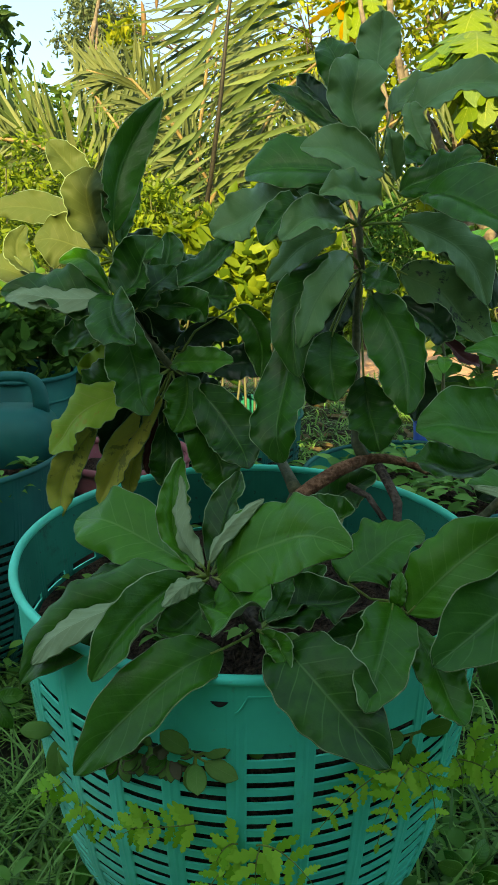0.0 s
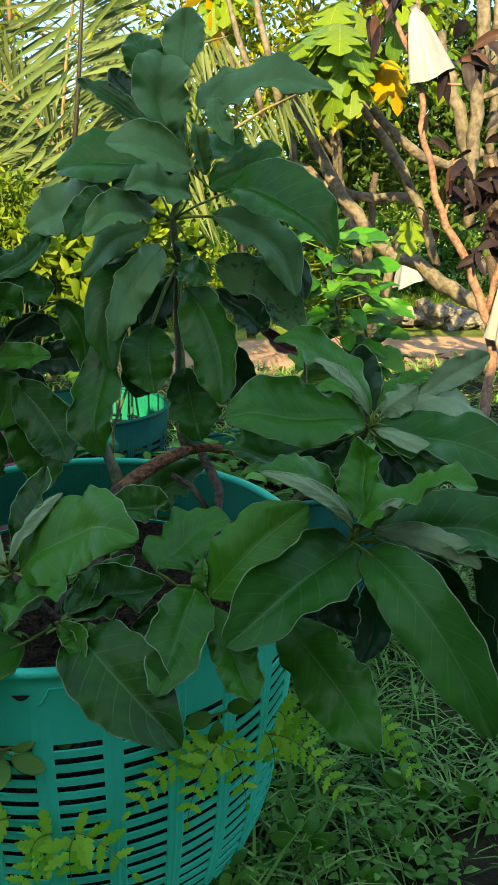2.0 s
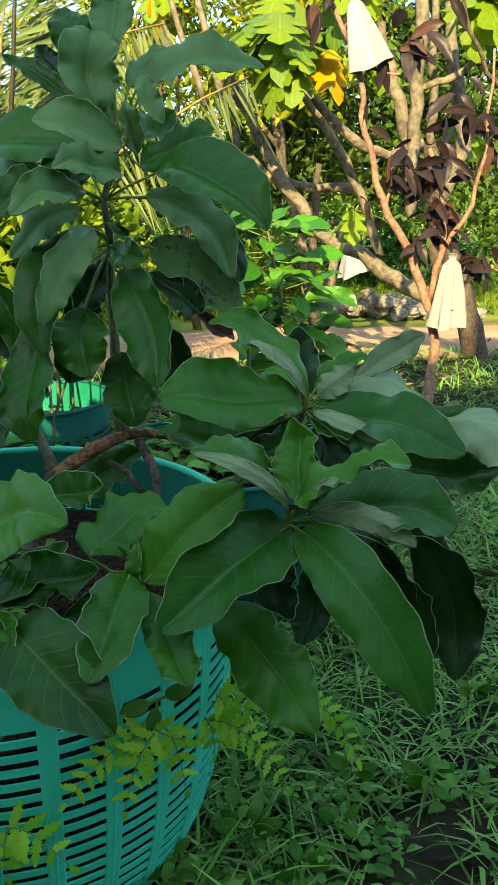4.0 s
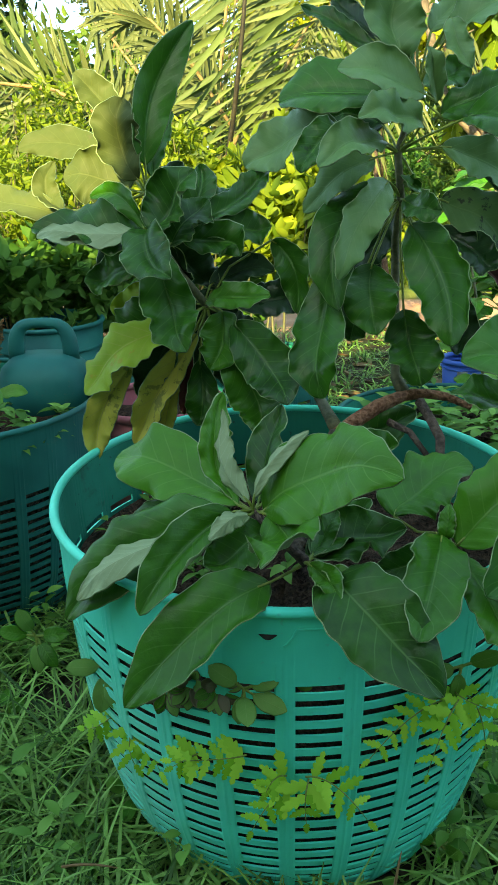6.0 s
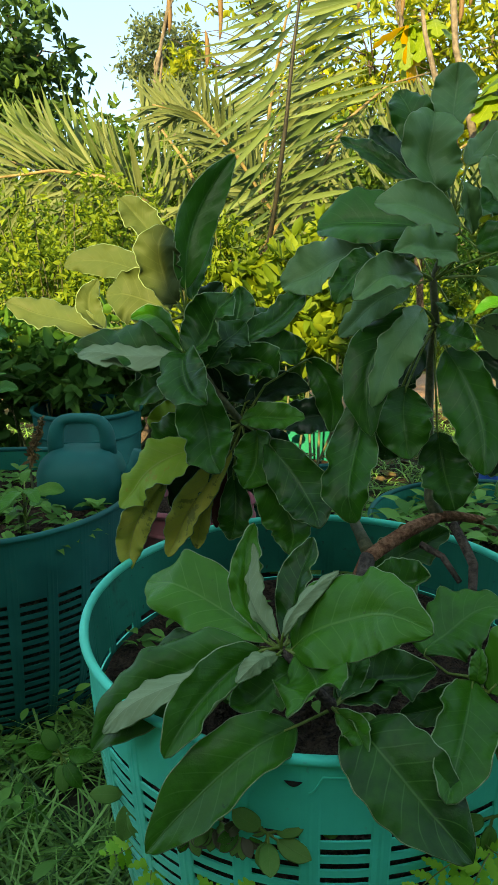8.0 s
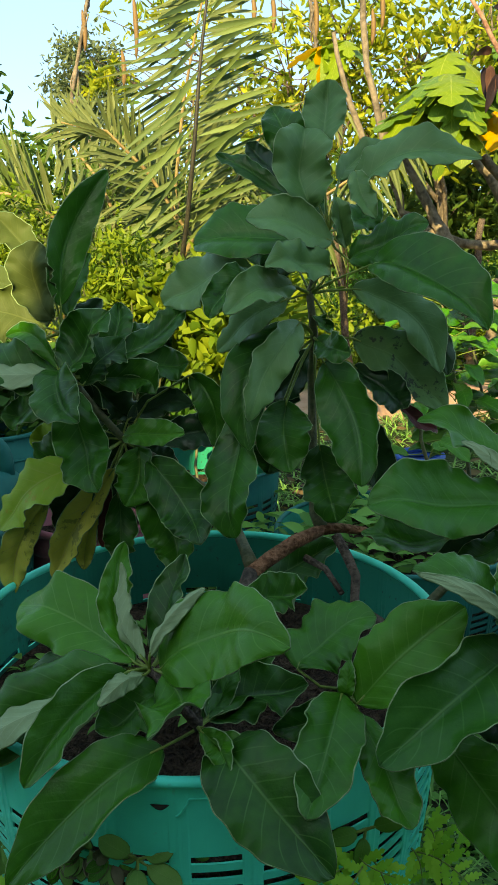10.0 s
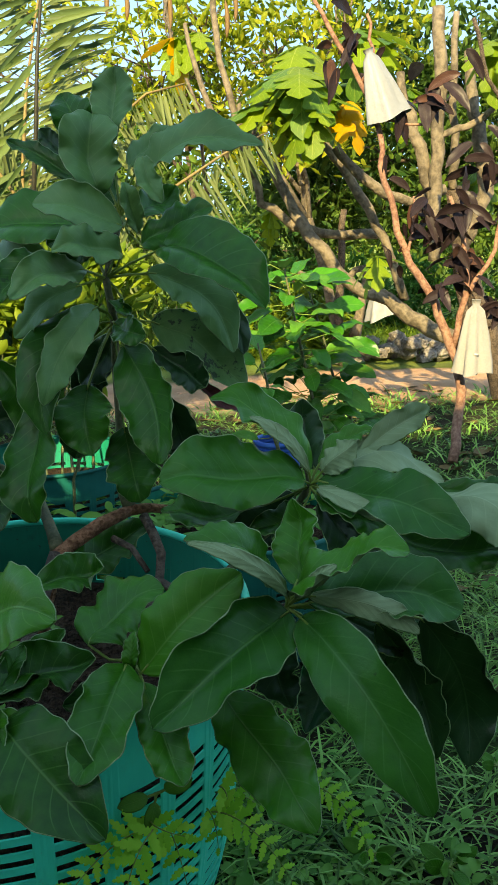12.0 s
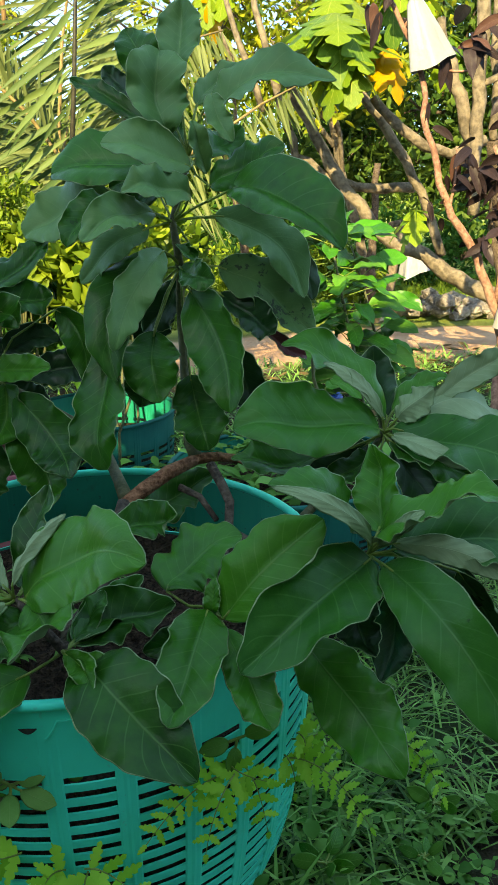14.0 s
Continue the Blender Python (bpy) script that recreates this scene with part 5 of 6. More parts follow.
# ---- leafy pepper plant ----
def broad_plant(name, label, base, top, spread, count, size, mats, seed, droop=0.55):
    rng = random.Random(seed)
    root = thing(name, base, label, "plant")
    b, t = Vector(base), Vector(top)
    g = Geo()
    tube(g, bend(b, t, 0, 6, 0.015, rng), [0.008, 0.007, 0.006, 0.005, 0.004, 0.003], 6, 0, True)
    under("stem", g, TWIG, root)
    for k in range(count):
        s = 0.30 + 0.70 * (k + rng.random() * 0.5) / count
        a = k * 2.4 + rng.uniform(-0.4, 0.4)
        node = b.lerp(t, s)
        out = Vector((math.cos(a), math.sin(a), 0))
        at = node + out * spread * rng.uniform(0.2, 1.0) * (1.15 - 0.6 * s) + Vector((0, 0, rng.uniform(-0.02, 0.05)))
        length = size * rng.uniform(0.7, 1.2)
        way = (out + Vector((0, 0, rng.uniform(-droop, 0.35)))).normalized()
        tip = at + way * length
        mid = at + way * length * 0.5 + Vector((0, 0, 0.10 * length))
        side = way.cross(Vector((rng.gauss(0, 0.35), rng.uniform(-1.1, 0.1), 1))).normalized() * length * 0.25
        g = Geo()
        blade_geo(g, (0, 0, 0), tip - at, mid - at, side, 0.2, 0.08, rng, 10, 3, node - at)
        part("leaf", g, [mats[k % len(mats)], LEAF_UNDER, mats[0], PETIOLE], root, "", at - root.location)
    return root


BRIGHT = blade("leaf_bright_green", (0.050, 0.180, 0.020), (0.110, 0.300, 0.040), (0.150, 0.330, 0.070), 0.45, None, 0.2, 0.6, 0.2, 0.08)
broad_plant("pepper_plant", "bright green leafy pepper plant behind the fruit tree", (0.80, 2.6, gz(0.80, 2.6)), (0.669, 2.700, 0.730), 0.13, 84, 0.115, (BRIGHT, LEAF_FRESH, LEAF_TOP), 51)
broad_plant("pepper_plant", "bright green young plant behind the fruit tree", (1.0, 2.85, gz(1.0, 2.85)), (0.783, 2.850, 0.636), 0.10, 44, 0.115, (BRIGHT, LEAF_FRESH, LEAF_TOP), 52)
broad_plant("pepper_plant", "bright green young plant half hidden by leaves", (0.62, 2.3, gz(0.62, 2.3)), (0.518, 2.300, 0.546), 0.06, 12, 0.09, (BRIGHT, LEAF_FRESH), 53)


# ---- breadfruit tree with pale limbs ----
bread = thing("breadfruit_tree", (2.370, 4.600, -0.373), "breadfruit tree with pale crooked limbs and large lobed leaves", "tree")


def bough(pts, radii, mat=BARK_PALE, root=bread, name="limb", rough=0.22):
    rng = random.Random(int(abs(pts[0][0]) * 997) + len(pts))
    fine, rad = [], []
    for i in range(len(pts) - 1):
        for k in range(3):
            j = 0.012 if 0 < i + k else 0.0
            fine.append(Vector(pts[i]).lerp(Vector(pts[i + 1]), k / 3) + Vector((rng.uniform(-j, j), 0, rng.uniform(-j, j))))
            rad.append(radii[i] + (radii[i + 1] - radii[i]) * k / 3)
    fine.append(Vector(pts[-1])), rad.append(radii[-1])
    g = Geo()
    tube(g, fine, rad, 9, 0, True, rough, rng)
    return under(name, g, mat, root)


bough([(2.384, 4.600, -0.444), (2.319, 4.600, -0.096), (2.246, 4.600, 0.172), (2.114, 4.600, 0.435), (2.021, 4.600, 0.686), (1.936, 4.500, 1.012)], [0.085, 0.075, 0.065, 0.055, 0.05, 0.045], BARK_DARK, name="trunk")
bough([(2.249, 4.600, 0.107), (1.936, 4.600, 0.226), (1.767, 4.650, 0.312), (1.648, 4.700, 0.414), (1.448, 4.700, 0.492), (1.312, 4.700, 0.645), (1.203, 4.750, 0.800), (1.088, 4.800, 0.984), (0.953, 4.800, 1.235), (0.868, 4.800, 1.449)], [0.055, 0.048, 0.044, 0.042, 0.036, 0.034, 0.034, 0.030, 0.026, 0.02])
bough([(1.638, 4.900, 0.780), (1.356, 4.850, 0.789), (1.117, 4.800, 0.839), (0.945, 4.800, 0.972), (0.859, 4.800, 1.193), (0.824, 4.800, 1.505)], [0.030, 0.026, 0.026, 0.024, 0.020, 0.012])
bough([(1.748, 4.700, 0.410), (1.661, 4.700, 0.664), (1.528, 4.700, 0.926), (1.368, 4.700, 1.163), (1.260, 4.700, 1.293)], [0.030, 0.026, 0.026, 0.026, 0.02])
bough([(1.850, 4.400, 1.009), (1.667, 4.400, 0.957), (1.485, 4.400, 1.011), (1.365, 4.400, 1.101), (1.262, 4.400, 1.224)], [0.028, 0.025, 0.027, 0.026, 0.022])
bough([(1.571, 4.900, 0.591), (1.401, 4.900, 0.519), (1.266, 4.900, 0.537), (1.166, 4.900, 0.580)], [0.018, 0.018, 0.015, 0.012])
bough([(1.762, 4.300, 0.644), (1.761, 4.300, 0.897), (1.767, 4.300, 1.195), (1.766, 4.300, 1.508), (1.750, 4.300, 1.857)], [0.030, 0.032, 0.034, 0.034, 0.03])
bough([(1.936, 4.500, 1.012), (1.932, 4.500, 1.210), (1.910, 4.500, 1.485), (1.920, 4.500, 1.879)], [0.024, 0.022, 0.02, 0.016])
bough([(1.779, 4.350, 0.898), (1.712, 4.350, 1.146), (1.627, 4.350, 1.360), (1.596, 4.400, 1.575)], [0.032, 0.034, 0.030, 0.02])
bough([(2.021, 4.600, 0.686), (2.156, 4.600, 0.982), (2.117, 4.600, 1.273), (2.063, 4.600, 1.470), (2.028, 4.600, 1.716)], [0.045, 0.044, 0.040, 0.032, 0.024])
bough([(1.774, 4.300, 1.261), (1.920, 4.300, 1.312), (2.080, 4.300, 1.403), (2.209, 4.300, 1.507)], [0.018, 0.018, 0.016, 0.012])
bough([(1.805, 4.000, 1.742), (1.868, 4.000, 1.556), (1.960, 4.000, 1.364), (2.081, 4.000, 1.215)], [0.010, 0.010, 0.010, 0.010], BARK_DARK)
bough([(0.867, 4.600, 1.085), (0.737, 4.600, 1.552), (0.672, 4.600, 1.893), (0.692, 4.600, 2.169)], [0.022, 0.018, 0.016, 0.012])
bough([(0.736, 4.600, 1.183), (0.620, 4.600, 1.516), (0.536, 4.600, 1.836)], [0.020, 0.016, 0.010])
bough([(1.788, 6.400, -0.097), (1.780, 6.400, 0.230), (1.803, 6.400, 0.526), (1.826, 6.400, 0.937)], [0.04, 0.034, 0.03, 0.025], BARK_DARK)
bough([(1.970, 6.600, -0.065), (2.039, 6.600, 0.246), (2.084, 6.600, 0.508)], [0.05, 0.035, 0.03], BARK_PALE)


def lobed_leaf(lobes, half, notch, rng, droop=0.30):
    """A deeply cut leaf one unit long about its midrib: blunt forward-pointing lobes, arched."""
    g = Geo()
    verts, uvs, n = [], [], 4 * lobes
    for i in range(n + 1):
        s = i / n
        w = half * math.sin(math.pi * (0.14 + 0.86 * s) ** 0.85) ** 0.75 * (notch, 0.80, 1.0, 0.86)[i % 4] * rng.uniform(0.92, 1.08)
        if i == n:
            w = 0.004
        lean = 0.7 * w * (0.35, 0.7, 1.0, 1.0)[i % 4] * 0.5
        h = -droop * s * s
        y = min(s + lean, 1.0)
        verts += [Vector((-w, y, h - 0.22 * w)), Vector((0, s, h)), Vector((w, y, h - 0.22 * w))]
        uvs += [(s, 0.0), (s, 0.5), (s, 1.0)]
    g.add(verts, [f for i in range(n) for f in ((3 * i, 3 * i + 1, 3 * i + 4, 3 * i + 3), (3 * i + 1, 3 * i + 2, 3 * i + 5, 3 * i + 4))], 0, uvs)
    return g


BREAD_GREEN = blade("lobed_leaf_green", (0.050, 0.130, 0.020), (0.120, 0.230, 0.035), (0.300, 0.380, 0.080), 0.45, None, 0.35)
BREAD_LIME = blade("lobed_leaf_lime", (0.130, 0.240, 0.018), (0.260, 0.360, 0.030), (0.400, 0.450, 0.090), 0.45, None, 0.45)
BREAD_AMBER = blade("lobed_leaf_amber", (0.520, 0.260, 0.010), (0.620, 0.360, 0.020), (0.500, 0.240, 0.020), 0.5, None, 0.45)
rng = random.Random(61)
LOBED = {}
for key, mat in (("green", BREAD_GREEN), ("lime", BREAD_LIME), ("amber", BREAD_AMBER)):
    for v in range(2):
        LOBED[key, v] = lobed_leaf(3 + v, 0.31 + 0.05 * v, 0.42, rng).mesh("lobed_leaf", [mat])


def rosette(at, n, size, tones, seed, up=0.35):
    rng = random.Random(seed)
    at = Vector(at)
    for k in range(n):
        a = math.pi + ((k * 2.4) % (2 * math.pi) - math.pi) * 0.6 + rng.uniform(-0.3, 0.3)
        tilt = rng.uniform(-75, -5)
        ob = part("leaf", LOBED[tones[k % len(tones)], k % 2], None, bread)
        s = size * rng.uniform(0.75, 1.15)
        ob.matrix_basis = Matrix.Translation(at - bread.location) @ Euler((0, 0, a)).to_matrix().to_4x4() @ Euler((radians(tilt), 0, radians(rng.uniform(-15, 15)))).to_matrix().to_4x4() @ Matrix.Diagonal((s, s, s, 1))


G, L, A = "green", "lime", "amber"
rosette((1.052, 4.300, 1.586), 11, 0.34, (G, L, L), 71)
rosette((1.101, 4.150, 1.437), 4, 0.30, (L, L), 72)
rosette((1.278, 4.200, 1.417), 3, 0.24, (A, A), 73)
rosette((0.932, 4.400, 1.448), 8, 0.30, (G, L, G), 74)
rosette((1.412, 4.500, 1.800), 10, 0.32, (G, L, L), 75)
rosette((0.496, 4.800, 1.812), 4, 0.26, (A, L), 76)
rosette((0.616, 4.800, 1.838), 5, 0.26, (L, L, G), 77)
rosette((1.037, 4.200, 1.561), 10, 0.32, (L, G, L), 78)
rosette((1.072, 4.100, 1.378), 5, 0.28, (L, L, G), 79)
rosette((1.458, 4.300, 0.683), 5, 0.20, (L, G), 80)
rosette((2.006, 4.200, 1.691), 8, 0.34, (L, L, G), 81)
rosette((1.124, 4.600, 1.740), 10, 0.32, (G, L, G), 82)
rosette((0.975, 4.600, 1.583), 6, 0.28, (G, L), 83)
rosette((1.826, 4.900, 1.571), 9, 0.32, (L, G, L), 84)
rosette((2.322, 5.000, 1.153), 9, 0.30, (G, G, L), 85)
rosette((1.061, 5.200, 0.933), 5, 0.22, (L, L), 86)
rosette((1.437, 4.900, 1.601), 9, 0.32, (G, G, L), 87)
rosette((1.718, 5.200, 1.888), 9, 0.34, (G, L, G), 88)
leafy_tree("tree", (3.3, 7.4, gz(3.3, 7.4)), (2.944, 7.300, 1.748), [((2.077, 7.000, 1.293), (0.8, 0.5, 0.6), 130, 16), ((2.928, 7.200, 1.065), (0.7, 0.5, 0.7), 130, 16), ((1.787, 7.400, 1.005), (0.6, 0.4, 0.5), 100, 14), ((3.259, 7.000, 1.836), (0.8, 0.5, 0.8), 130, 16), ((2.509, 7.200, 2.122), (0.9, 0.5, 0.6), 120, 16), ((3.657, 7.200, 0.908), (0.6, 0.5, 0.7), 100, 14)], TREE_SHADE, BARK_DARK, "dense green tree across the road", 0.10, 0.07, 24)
leafy_tree("tree", (1.9, 6.6, gz(1.9, 6.6)), (1.248, 6.500, 2.077), [((1.290, 6.300, 2.185), (0.6, 0.5, 0.45), 60, 10), ((0.661, 6.300, 2.189), (0.55, 0.5, 0.4), 34, 9), ((1.846, 6.300, 2.180), (0.6, 0.5, 0.5), 70, 11), ((1.029, 6.400, 1.533), (0.5, 0.4, 0.4), 48, 11), ((1.647, 6.400, 1.601), (0.5, 0.4, 0.4), 48, 11), ((0.432, 6.600, 1.797), (0.5, 0.4, 0.35), 36, 11)], TREE_YELLOW, BARK_PALE, "yellow-green tree glowing in the low sun", 0.085, 0.05, 26)

# ---- maroon-leaved shrub with bagged shoots ----
maroon = thing("maroon_shrub", (1.457, 3.189, -0.113), "tall maroon-leaved shrub with pinkish stems", "shrub")
bough([(1.457, 3.189, -0.113), (1.512, 3.300, 0.063), (1.535, 3.320, 0.202), (1.495, 3.320, 0.342), (1.409, 3.340, 0.533), (1.316, 3.360, 0.693), (1.244, 3.380, 0.881), (1.200, 3.380, 1.073), (1.188, 3.400, 1.240), (1.113, 3.400, 1.381), (0.971, 3.400, 1.584), (0.897, 3.400, 1.715)], [0.022, 0.021, 0.020, 0.020, 0.018, 0.016, 0.014, 0.012, 0.011, 0.010, 0.009, 0.007], BARK_RED, maroon, "stem", 0.12)
bough([(1.495, 3.320, 0.342), (1.537, 3.300, 0.553), (1.504, 3.300, 0.776), (1.451, 3.300, 0.948)], [0.016, 0.013, 0.011, 0.007], BARK_RED, maroon, "stem", 0.12)
bough([(1.537, 3.300, 0.553), (1.650, 3.300, 0.728), (1.691, 3.300, 0.943), (1.689, 3.300, 1.314)], [0.010, 0.009, 0.007, 0.005], BARK_RED, maroon, "stem", 0.12)
bough([(1.304, 3.360, 0.715), (1.313, 3.360, 0.846), (1.322, 3.360, 0.953)], [0.007, 0.005, 0.003], BARK_RED, maroon, "stem", 0.12)
bough([(1.188, 3.400, 1.240), (1.357, 3.380, 1.226), (1.462, 3.360, 1.324)], [0.006, 0.005, 0.003], BARK_RED, maroon, "stem", 0.12)
bough([(1.113, 3.400, 1.381), (1.161, 3.400, 1.489), (1.134, 3.400, 1.624)], [0.008, 0.007, 0.006], BARK_RED, maroon, "stem", 0.12)
MAROON_LEAF = blade("maroon_leaf", (0.018, 0.012, 0.014), (0.042, 0.027, 0.030), (0.075, 0.048, 0.048), 0.42, None, 0.2, 0.5, 0.2, 0.04)
MAROON_RED = blade("maroon_leaf_lit", (0.085, 0.042, 0.034), (0.140, 0.068, 0.052), (0.210, 0.110, 0.085), 0.42, None, 0.3, 0.5, 0.2, 0.04)


def maroon_leaves(at, n, spread, size, seed):
    rng = random.Random(seed)
    c = Vector(at)
    for k in range(n):
        p = c + Vector((rng.gauss(0, spread), rng.gauss(0, spread * 0.5), rng.gauss(0, spread)))
        length = size * rng.uniform(0.7, 1.2)
        way = Vector((rng.gauss(0, 0.8), rng.gauss(0, 0.5), rng.uniform(-1.7, 0.2))).normalized()
        side = way.cross(Vector((rng.gauss(0, 0.6), -1, rng.gauss(0, 0.6)))).normalized() * length * 0.15
        g = Geo()
        blade_geo(g, (0, 0, 0), way * length, way * length * 0.5 + Vector((0, 0, 0.12 * length)), side, 0.25, 0.06, rng, 8, 2)
        part("leaf", g, [MAROON_RED if rng.random() < 0.15 else MAROON_LEAF, MAROON_LEAF, MAROON_LEAF, MAROON_LEAF], maroon, "", p - maroon.location)


maroon_leaves((1.453, 3.300, 0.885), 34, 0.08, 0.125, 91)
maroon_leaves((1.509, 3.300, 0.666), 26, 0.065, 0.12, 92)
maroon_leaves((1.686, 3.300, 0.502), 18, 0.05, 0.12, 93)
maroon_leaves((1.393, 3.360, 1.344), 14, 0.06, 0.14, 94)
maroon_leaves((1.200, 3.380, 1.062), 3, 0.04, 0.09, 95)
maroon_leaves((1.090, 3.400, 1.508), 12, 0.07, 0.12, 96)
maroon_leaves((1.680, 3.300, 1.049), 22, 0.08, 0.12, 97)
maroon_leaves((1.291, 3.360, 0.760), 5, 0.05, 0.09, 98)


def shoot_bag(top, bottom, half, depth, mat, label, seed, flare=1.0, crease=0.05, bars=2):
    """A bag pulled over a shoot: gathered neck, loose folds, open hem."""
    rng = random.Random(seed)
    root = thing("shoot_bag", bottom, label, "bag", "bags over the shoots")
    a, b = Vector(top), Vector(bottom)
    g = Geo()
    n, rows = 40, 14
    verts = []
    axis = (b - a).normalized()
    across = Vector((-axis.z, 0, axis.x)).normalized()
    for j in range(rows + 1):
        s = j / rows
        c = a.lerp(b, s)
        w = half * (0.16 + 0.84 * s ** (0.75 / flare)) if s > 0.08 else half * (0.24 - s)
        for k in range(n):
            t = 2 * math.pi * k / n
            f = 1 + crease * (1 + s) * math.sin(5 * t + 2.0 * seed + 1.5 * s) + 0.6 * crease * math.sin(11 * t + seed)
            f += 0.5 * crease * noise.noise(Vector((3 * math.cos(t), 3 * math.sin(t), 7 * s + seed)))
            verts.append(c + across * (w * f * math.cos(t)) + Vector((0, depth * f * (0.3 + 0.7 * s) * math.sin(t), 0)) + axis * (0.006 * s * math.sin(3 * t + seed)))
    g.add(verts, [(j * n + k, j * n + (k + 1) % n, (j + 1) * n + (k + 1) % n, (j + 1) * n + k) for j in range(rows) for k in range(n)] + [tuple(range(n))])
    under("bag", g, mat, root)
    g = Geo()
    tube(g, [b + Vector((half * 0.2 * math.cos(t), half * 0.3 * math.sin(t), -0.002)) for t in [2 * math.pi * i / 12 for i in range(13)]], [0.004] * 13, 6)
    under("tie", g, STRING, root, "dark string tie")
    for i in range(bars):
        g = Geo()
        p = a.lerp(b, 0.72 + 0.04 * i)
        box(g, (p.x - half * 0.25, p.y - depth * 0.98, p.z - 0.004), (p.x + half * (0.05 + 0.08 * i), p.y - depth * 0.96, p.z + 0.004))
        under("print_bar", g, PRINT, root, "faint unreadable print")


shoot_bag((1.127, 3.360, 1.493), (1.216, 3.360, 1.245), 0.088, 0.05, BAG, "white plastic bag tied over a shoot of the maroon shrub", 1, 1.0, 0.05, 0)
shoot_bag((1.557, 3.250, 0.545), (1.556, 3.250, 0.246), 0.076, 0.05, BAG_PAPER, "cream cloth bag tied over a stem of the maroon shrub", 2, 1.4, 0.10, 1)
shoot_bag((2.064, 6.300, 0.354), (2.134, 6.300, 0.138), 0.15, 0.08, BAG, "pale plastic bag hanging in the shade across the road", 3, 1.0, 0.10, 0)

# ---- rubble beside the road ----
rng = random.Random(77)
heap = thing("rubble_heap", (2.463, 6.784, -0.303), "low heap of grey broken rubble beside the road", "rubble")
for k in range(90):
    x = heap.location.x + rng.uniform(-0.75, 0.85)
    y = heap.location.y + rng.uniform(-0.2, 0.45)
    r = rng.uniform(0.035, 0.10)
    bm = bmesh.new()
    bmesh.ops.create_icosphere(bm, subdivisions=1, radius=r)
    for v in bm.verts:
        v.co = Vector((v.co.x * rng.uniform(0.8, 1.3), v.co.y, v.co.z * rng.uniform(0.6, 0.9))) * rng.uniform(0.8, 1.15)
    me = bpy.data.meshes.new("stone")
    bm.to_mesh(me)
    bm.free()
    me.materials.append(STONE)
    hgt = 0.16 * math.exp(-((x - heap.location.x) / 0.6) ** 2)
    part("stone", me, None, heap, "", (x - heap.location.x, y - heap.location.y, gz(x, y) - heap.location.z + rng.random() * hgt + 0.3 * r))


# ---- tubs and pots behind ----
def tub(name, at, radius, height, mat, label, category, soil=0.8, taper=0.82, lip=0.006, handles=False, seed=1):
    """A plain moulded tub with a rolled lip, thick wall and soil."""
    root = thing(name, at, label, category)
    g = Geo()
    n = 56
    prof = [(taper, 0.0), (taper + 0.01, 0.01), (0.93, height * 0.55), (1.0, height), (0.985, height), (0.91, height * 0.55), (taper - 0.03, 0.012)]
    verts = [(radius * r * math.cos(2 * math.pi * k / n), radius * r * math.sin(2 * math.pi * k / n), z) for r, z in prof for k in range(n)]
    faces = [(j * n + k, j * n + (k + 1) % n, (j + 1) * n + (k + 1) % n, (j + 1) * n + k) for j in range(len(prof) - 1) for k in range(n)]
    faces += [tuple(range(n))[::-1], tuple((len(prof) - 1) * n + k for k in range(n))]
    g.add(verts, faces)
    part("body", g, mat, root)
    g = Geo()
    ring(g, radius, height, lip, 64)
    ring(g, radius * 0.985, height * 0.88, lip * 0.6, 64)
    part("rim", g, mat, root)
    if soil:
        rng = random.Random(seed)
        g = Geo()
        verts = [(radius * 0.93 * q * math.cos(2 * math.pi * k / 32), radius * 0.93 * q * math.sin(2 * math.pi * k / 32), height * soil + rng.uniform(-0.008, 0.008)) for q in (1.0, 0.7, 0.35) for k in range(32)]
        g.add(verts, [(j * 32 + k, j * 32 + (k + 1) % 32, (j + 1) * 32 + (k + 1) % 32, (j + 1) * 32 + k) for j in range(2) for k in range(32)] + [tuple(64 + k for k in range(32))])
        part("soil", g, SOIL, root, "dark soil", smooth=False)
    return root


def rounded_box_rings(g, rings, n=24, power=3.2):
    """Stacked super-oval rings (z, half width, half depth, shift in y), closed at both ends."""
    verts = []
    for z, w, d, sy in rings:
        for k in range(n):
            a = 2 * math.pi * k / n
            c, q = math.cos(a), math.sin(a)
            verts.append((w * math.copysign(abs(c) ** (2 / power), c), sy + d * math.copysign(abs(q) ** (2 / power), q), z))
    m = len(rings)
    g.add(verts, [(i * n + k, i * n + (k + 1) % n, (i + 1) * n + (k + 1) % n, (i + 1) * n + k) for i in range(m - 1) for k in range(n)] + [tuple(range(n))[::-1], tuple((m - 1) * n + k for k in range(n))])


PAIL = Vector((-0.448, 1.560, 0.308))
can = thing("watering_can", (PAIL.x, PAIL.y, 0.345), "small teal plastic watering can standing on the basket's soil", "watering can")
g = Geo()
rounded_box_rings(g, [(0.0, 0.080, 0.060, 0), (0.01, 0.086, 0.066, 0), (0.07, 0.084, 0.064, 0), (0.092, 0.076, 0.056, 0.002), (0.108, 0.058, 0.040, 0.008), (0.112, 0.045, 0.030, 0.01)])
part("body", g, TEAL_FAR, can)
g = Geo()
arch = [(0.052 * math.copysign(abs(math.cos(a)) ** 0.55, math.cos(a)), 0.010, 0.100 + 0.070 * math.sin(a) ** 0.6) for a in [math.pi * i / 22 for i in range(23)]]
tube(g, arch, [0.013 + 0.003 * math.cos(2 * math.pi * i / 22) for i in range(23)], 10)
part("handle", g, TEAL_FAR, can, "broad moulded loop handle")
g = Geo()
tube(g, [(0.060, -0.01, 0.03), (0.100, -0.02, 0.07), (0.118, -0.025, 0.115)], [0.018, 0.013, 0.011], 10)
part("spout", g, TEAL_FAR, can)

